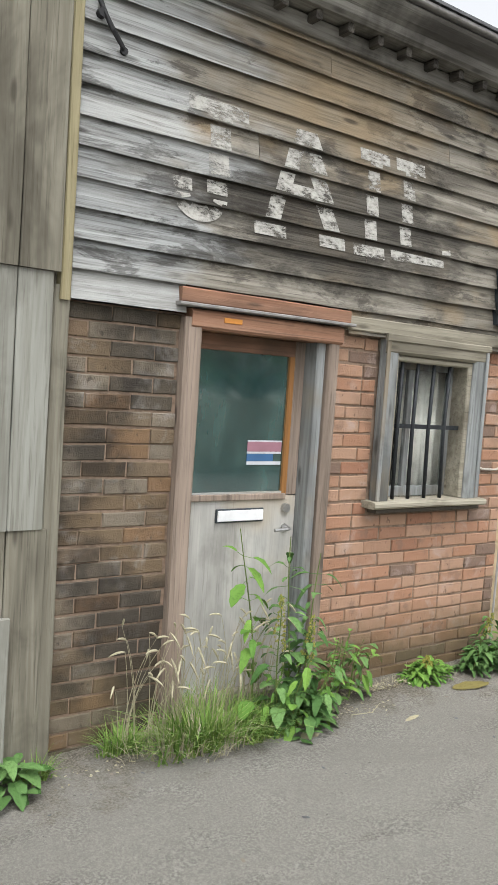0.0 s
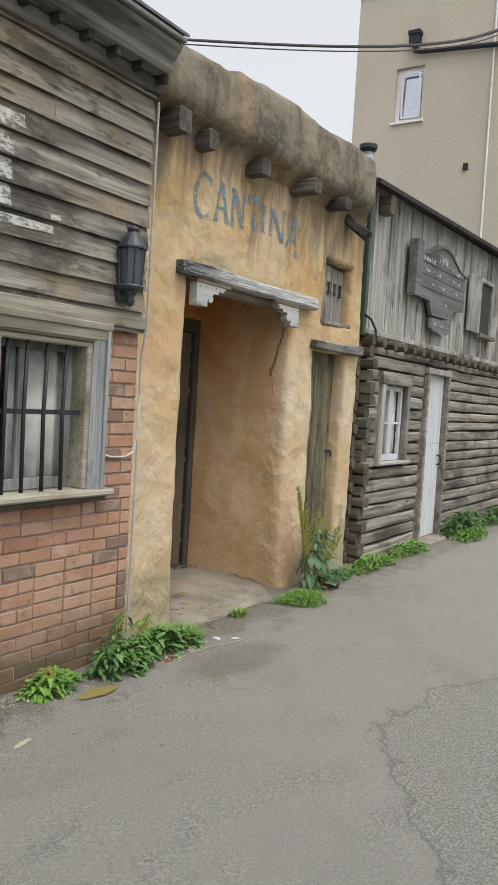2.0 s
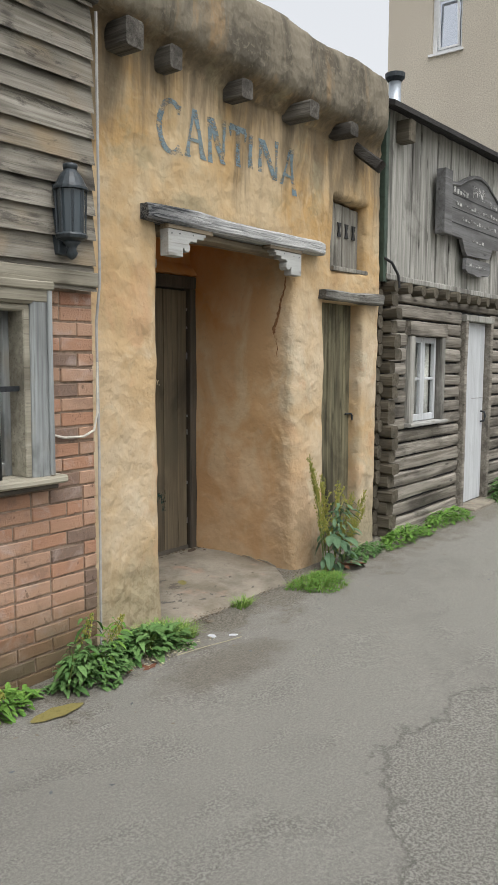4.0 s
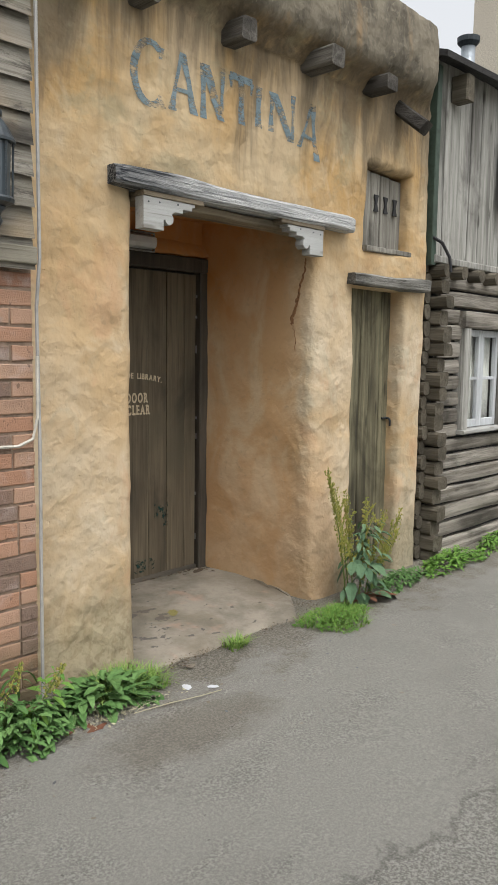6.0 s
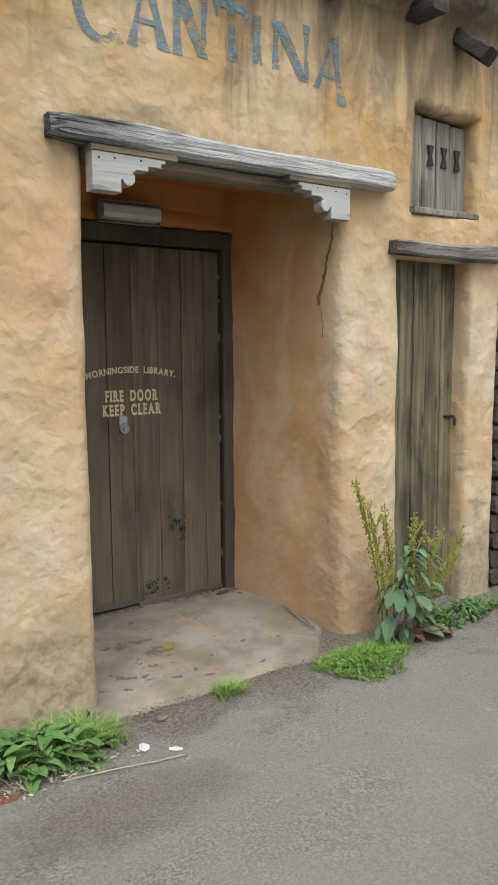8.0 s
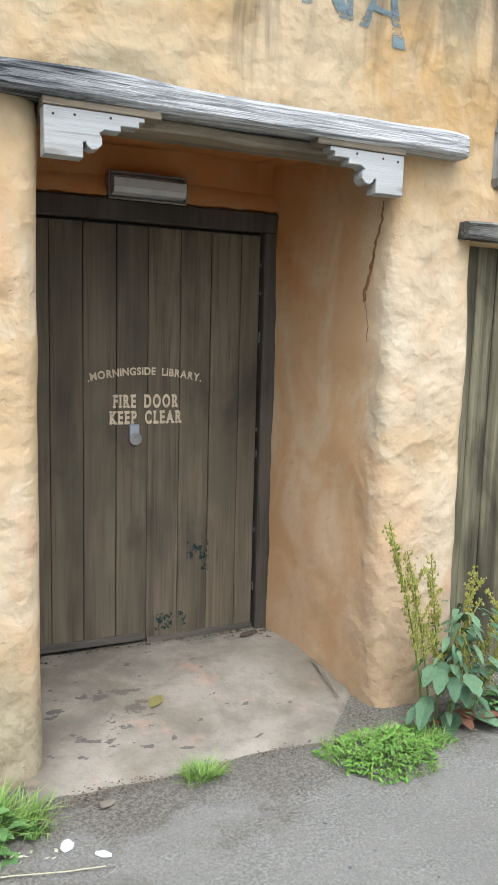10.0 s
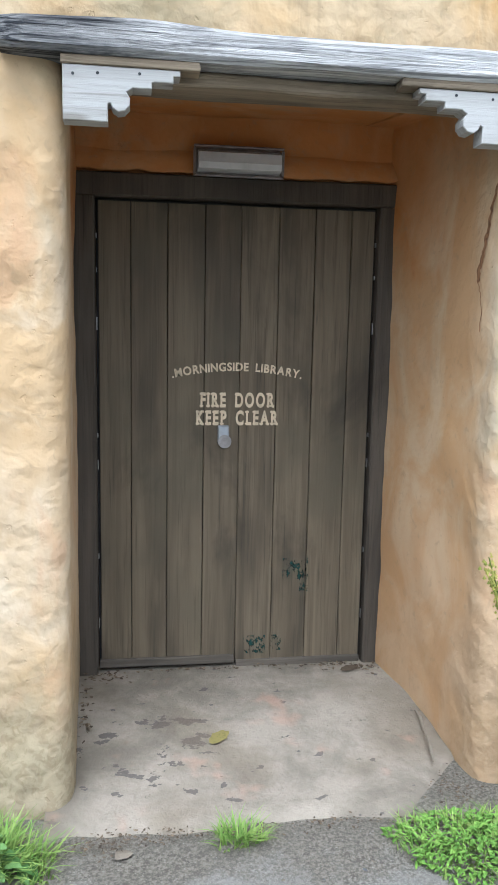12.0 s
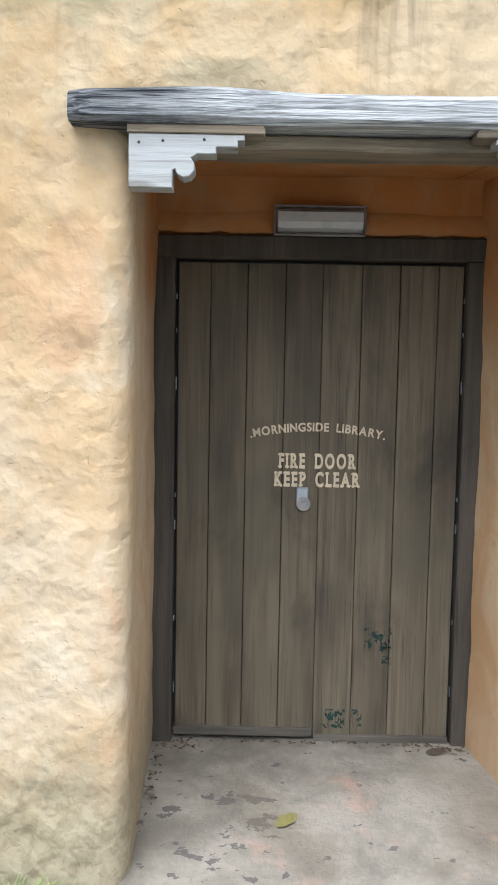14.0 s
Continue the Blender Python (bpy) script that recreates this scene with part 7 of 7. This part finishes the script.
def chip(label, x, y, s, seed, material, cat="litter", z=None):
    bm = bmesh.new()
    bmesh.ops.create_icosphere(bm, subdivisions=1, radius=s)
    for v in bm.verts:
        v.co.z = v.co.z * 0.22 + s * 0.2
        v.co.x *= 1.6 + n3(v.co.x, v.co.y, v.co.z, 40, seed)
        v.co += Vector((0.3 * s * n3(v.co.x, seed, 0, 60), 0.3 * s * n3(seed, v.co.y, 0, 60), 0))
    ob = thing("litter_scrap" if cat == "litter" else "pebble", bm, material, label, cat, group="scraps" if cat == "litter" else "pebbles")
    ob.matrix_basis = pose(x, y, (ground_z(x, y) if z is None else z) + 0.004, 0, 0, seed * 67)
    return ob


chip("crumpled white paper scrap on the asphalt", 5.63, 3.03, 0.024, 1, M["white_print"])
chip("crumpled white paper scrap on the asphalt", 5.73, 2.95, 0.018, 2, M["white_print"])
chip("grey stone chip at the slab edge", 5.80, 3.19, 0.024, 3, M["concrete"], "pebble")
g = random.Random(9)
for k in range(120):
    x, y = g.uniform(1.6, 8.5), 3.2 - abs(g.gauss(0, 0.55))
    chip(("grey pebble loose on the asphalt", "pale chip loose on the asphalt")[k % 2], x, y, g.uniform(0.003, 0.009), k + 5, M["concrete"] if k % 3 else M["slate"], "pebble")
bm = tube(bmesh.new(), [(5.28, 2.98, 0.012), (5.45, 2.94, 0.016), (5.6, 2.90, 0.014), (5.72, 2.88, 0.012)], 0.0022, 5)
thing("dry_stalk", bm, M["straw"], "long dry straw stalk lying on the asphalt", "twig")
bm = tube(bmesh.new(), [(3.5, 2.95, 0.01), (3.62, 2.92, 0.014), (3.72, 2.98, 0.012)], 0.0022, 5)
thing("dry_stalk", bm, M["straw"], "bent dry straw stalk lying on the asphalt", "twig")

# dirt, bark and leaf crumbs swept into the corners of the slab
M["crumb"] = leaf_mat("dark_leaf_crumbs", (0.045, 0.034, 0.024), (0.17, 0.13, 0.085), 0.9)


def crumbs(label, spots, n, seed, s0, material):
    """Loose small flakes scattered round the spots (x, y, z, spread x, spread y)."""
    g = random.Random(seed)
    bm = bmesh.new()
    for _ in range(n):
        x, y, z, sx, sy = g.choice(spots)
        c = Vector((g.gauss(x, sx), g.gauss(y, sy), z + 0.003 + 0.006 * g.random()))
        a, r = g.uniform(0, 6.283), s0 * g.uniform(0.4, 1.6)
        u, w = Vector((math.cos(a), math.sin(a), g.uniform(-0.25, 0.25))) * r, Vector((-math.sin(a), math.cos(a), g.uniform(-0.3, 0.3))) * r * g.uniform(0.25, 0.7)
        top = Vector((0, 0, 0.3 * r))
        vs = [bm.verts.new(c + o) for o in (u, w, -u, -w, top)]
        for f in ((0, 1, 4), (1, 2, 4), (2, 3, 4), (3, 0, 4), (3, 2, 1, 0)):
            bm.faces.new([vs[k] for k in f])
    return thing("debris", bm, material, label, "debris", "stuff")


crumbs("dark leaf crumbs and bark along the fire door foot", [(6.85, 4.26, 0.094, 0.07, 0.03), (6.70, 4.30, 0.094, 0.12, 0.015), (5.72, 4.28, 0.094, 0.06, 0.03), (6.2, 4.31, 0.094, 0.25, 0.010), (5.64, 3.95, 0.09, 0.02, 0.16)], 240, 61, 0.010, M["crumb"])
crumbs("gritty dark soil along the front of the slab", [(5.72, 3.22, 0.03, 0.06, 0.03), (5.9, 3.24, 0.03, 0.12, 0.02), (6.45, 3.24, 0.03, 0.2, 0.02), (6.95, 3.38, 0.03, 0.05, 0.06)], 420, 62, 0.006, M["crumb"])
crumbs("dry pale straw crumbs at the brick foot", [(3.85, 3.14, 0.02, 0.16, 0.03), (3.5, 3.02, 0.0, 0.16, 0.05), (2.5, 3.05, -0.02, 0.3, 0.05), (5.2, 3.02, 0.01, 0.2, 0.04)], 460, 63, 0.008, M["straw"])
for x0, y0, x1, y1 in ((7.0, 3.86, 6.975, 3.70), (6.973, 3.695, 6.93, 3.49)):
    bm = tube(bmesh.new(), [(x0, y0, 0.088), ((x0 + x1) / 2 + 0.006, (y0 + y1) / 2, 0.084), (x1, y1, 0.072)], [0.003, 0.008, 0.004], 6)
    thing("mortar_fillet", bm, M["concrete"], "chipped whitish mortar fillet on the slab edge", "mortar")
flat_leaf("brown flat scrap of slate at the door corner", 6.78, 4.22, 0.10, 0.4, M["crumb"], 0.3, 0.094, "bark_scrap")
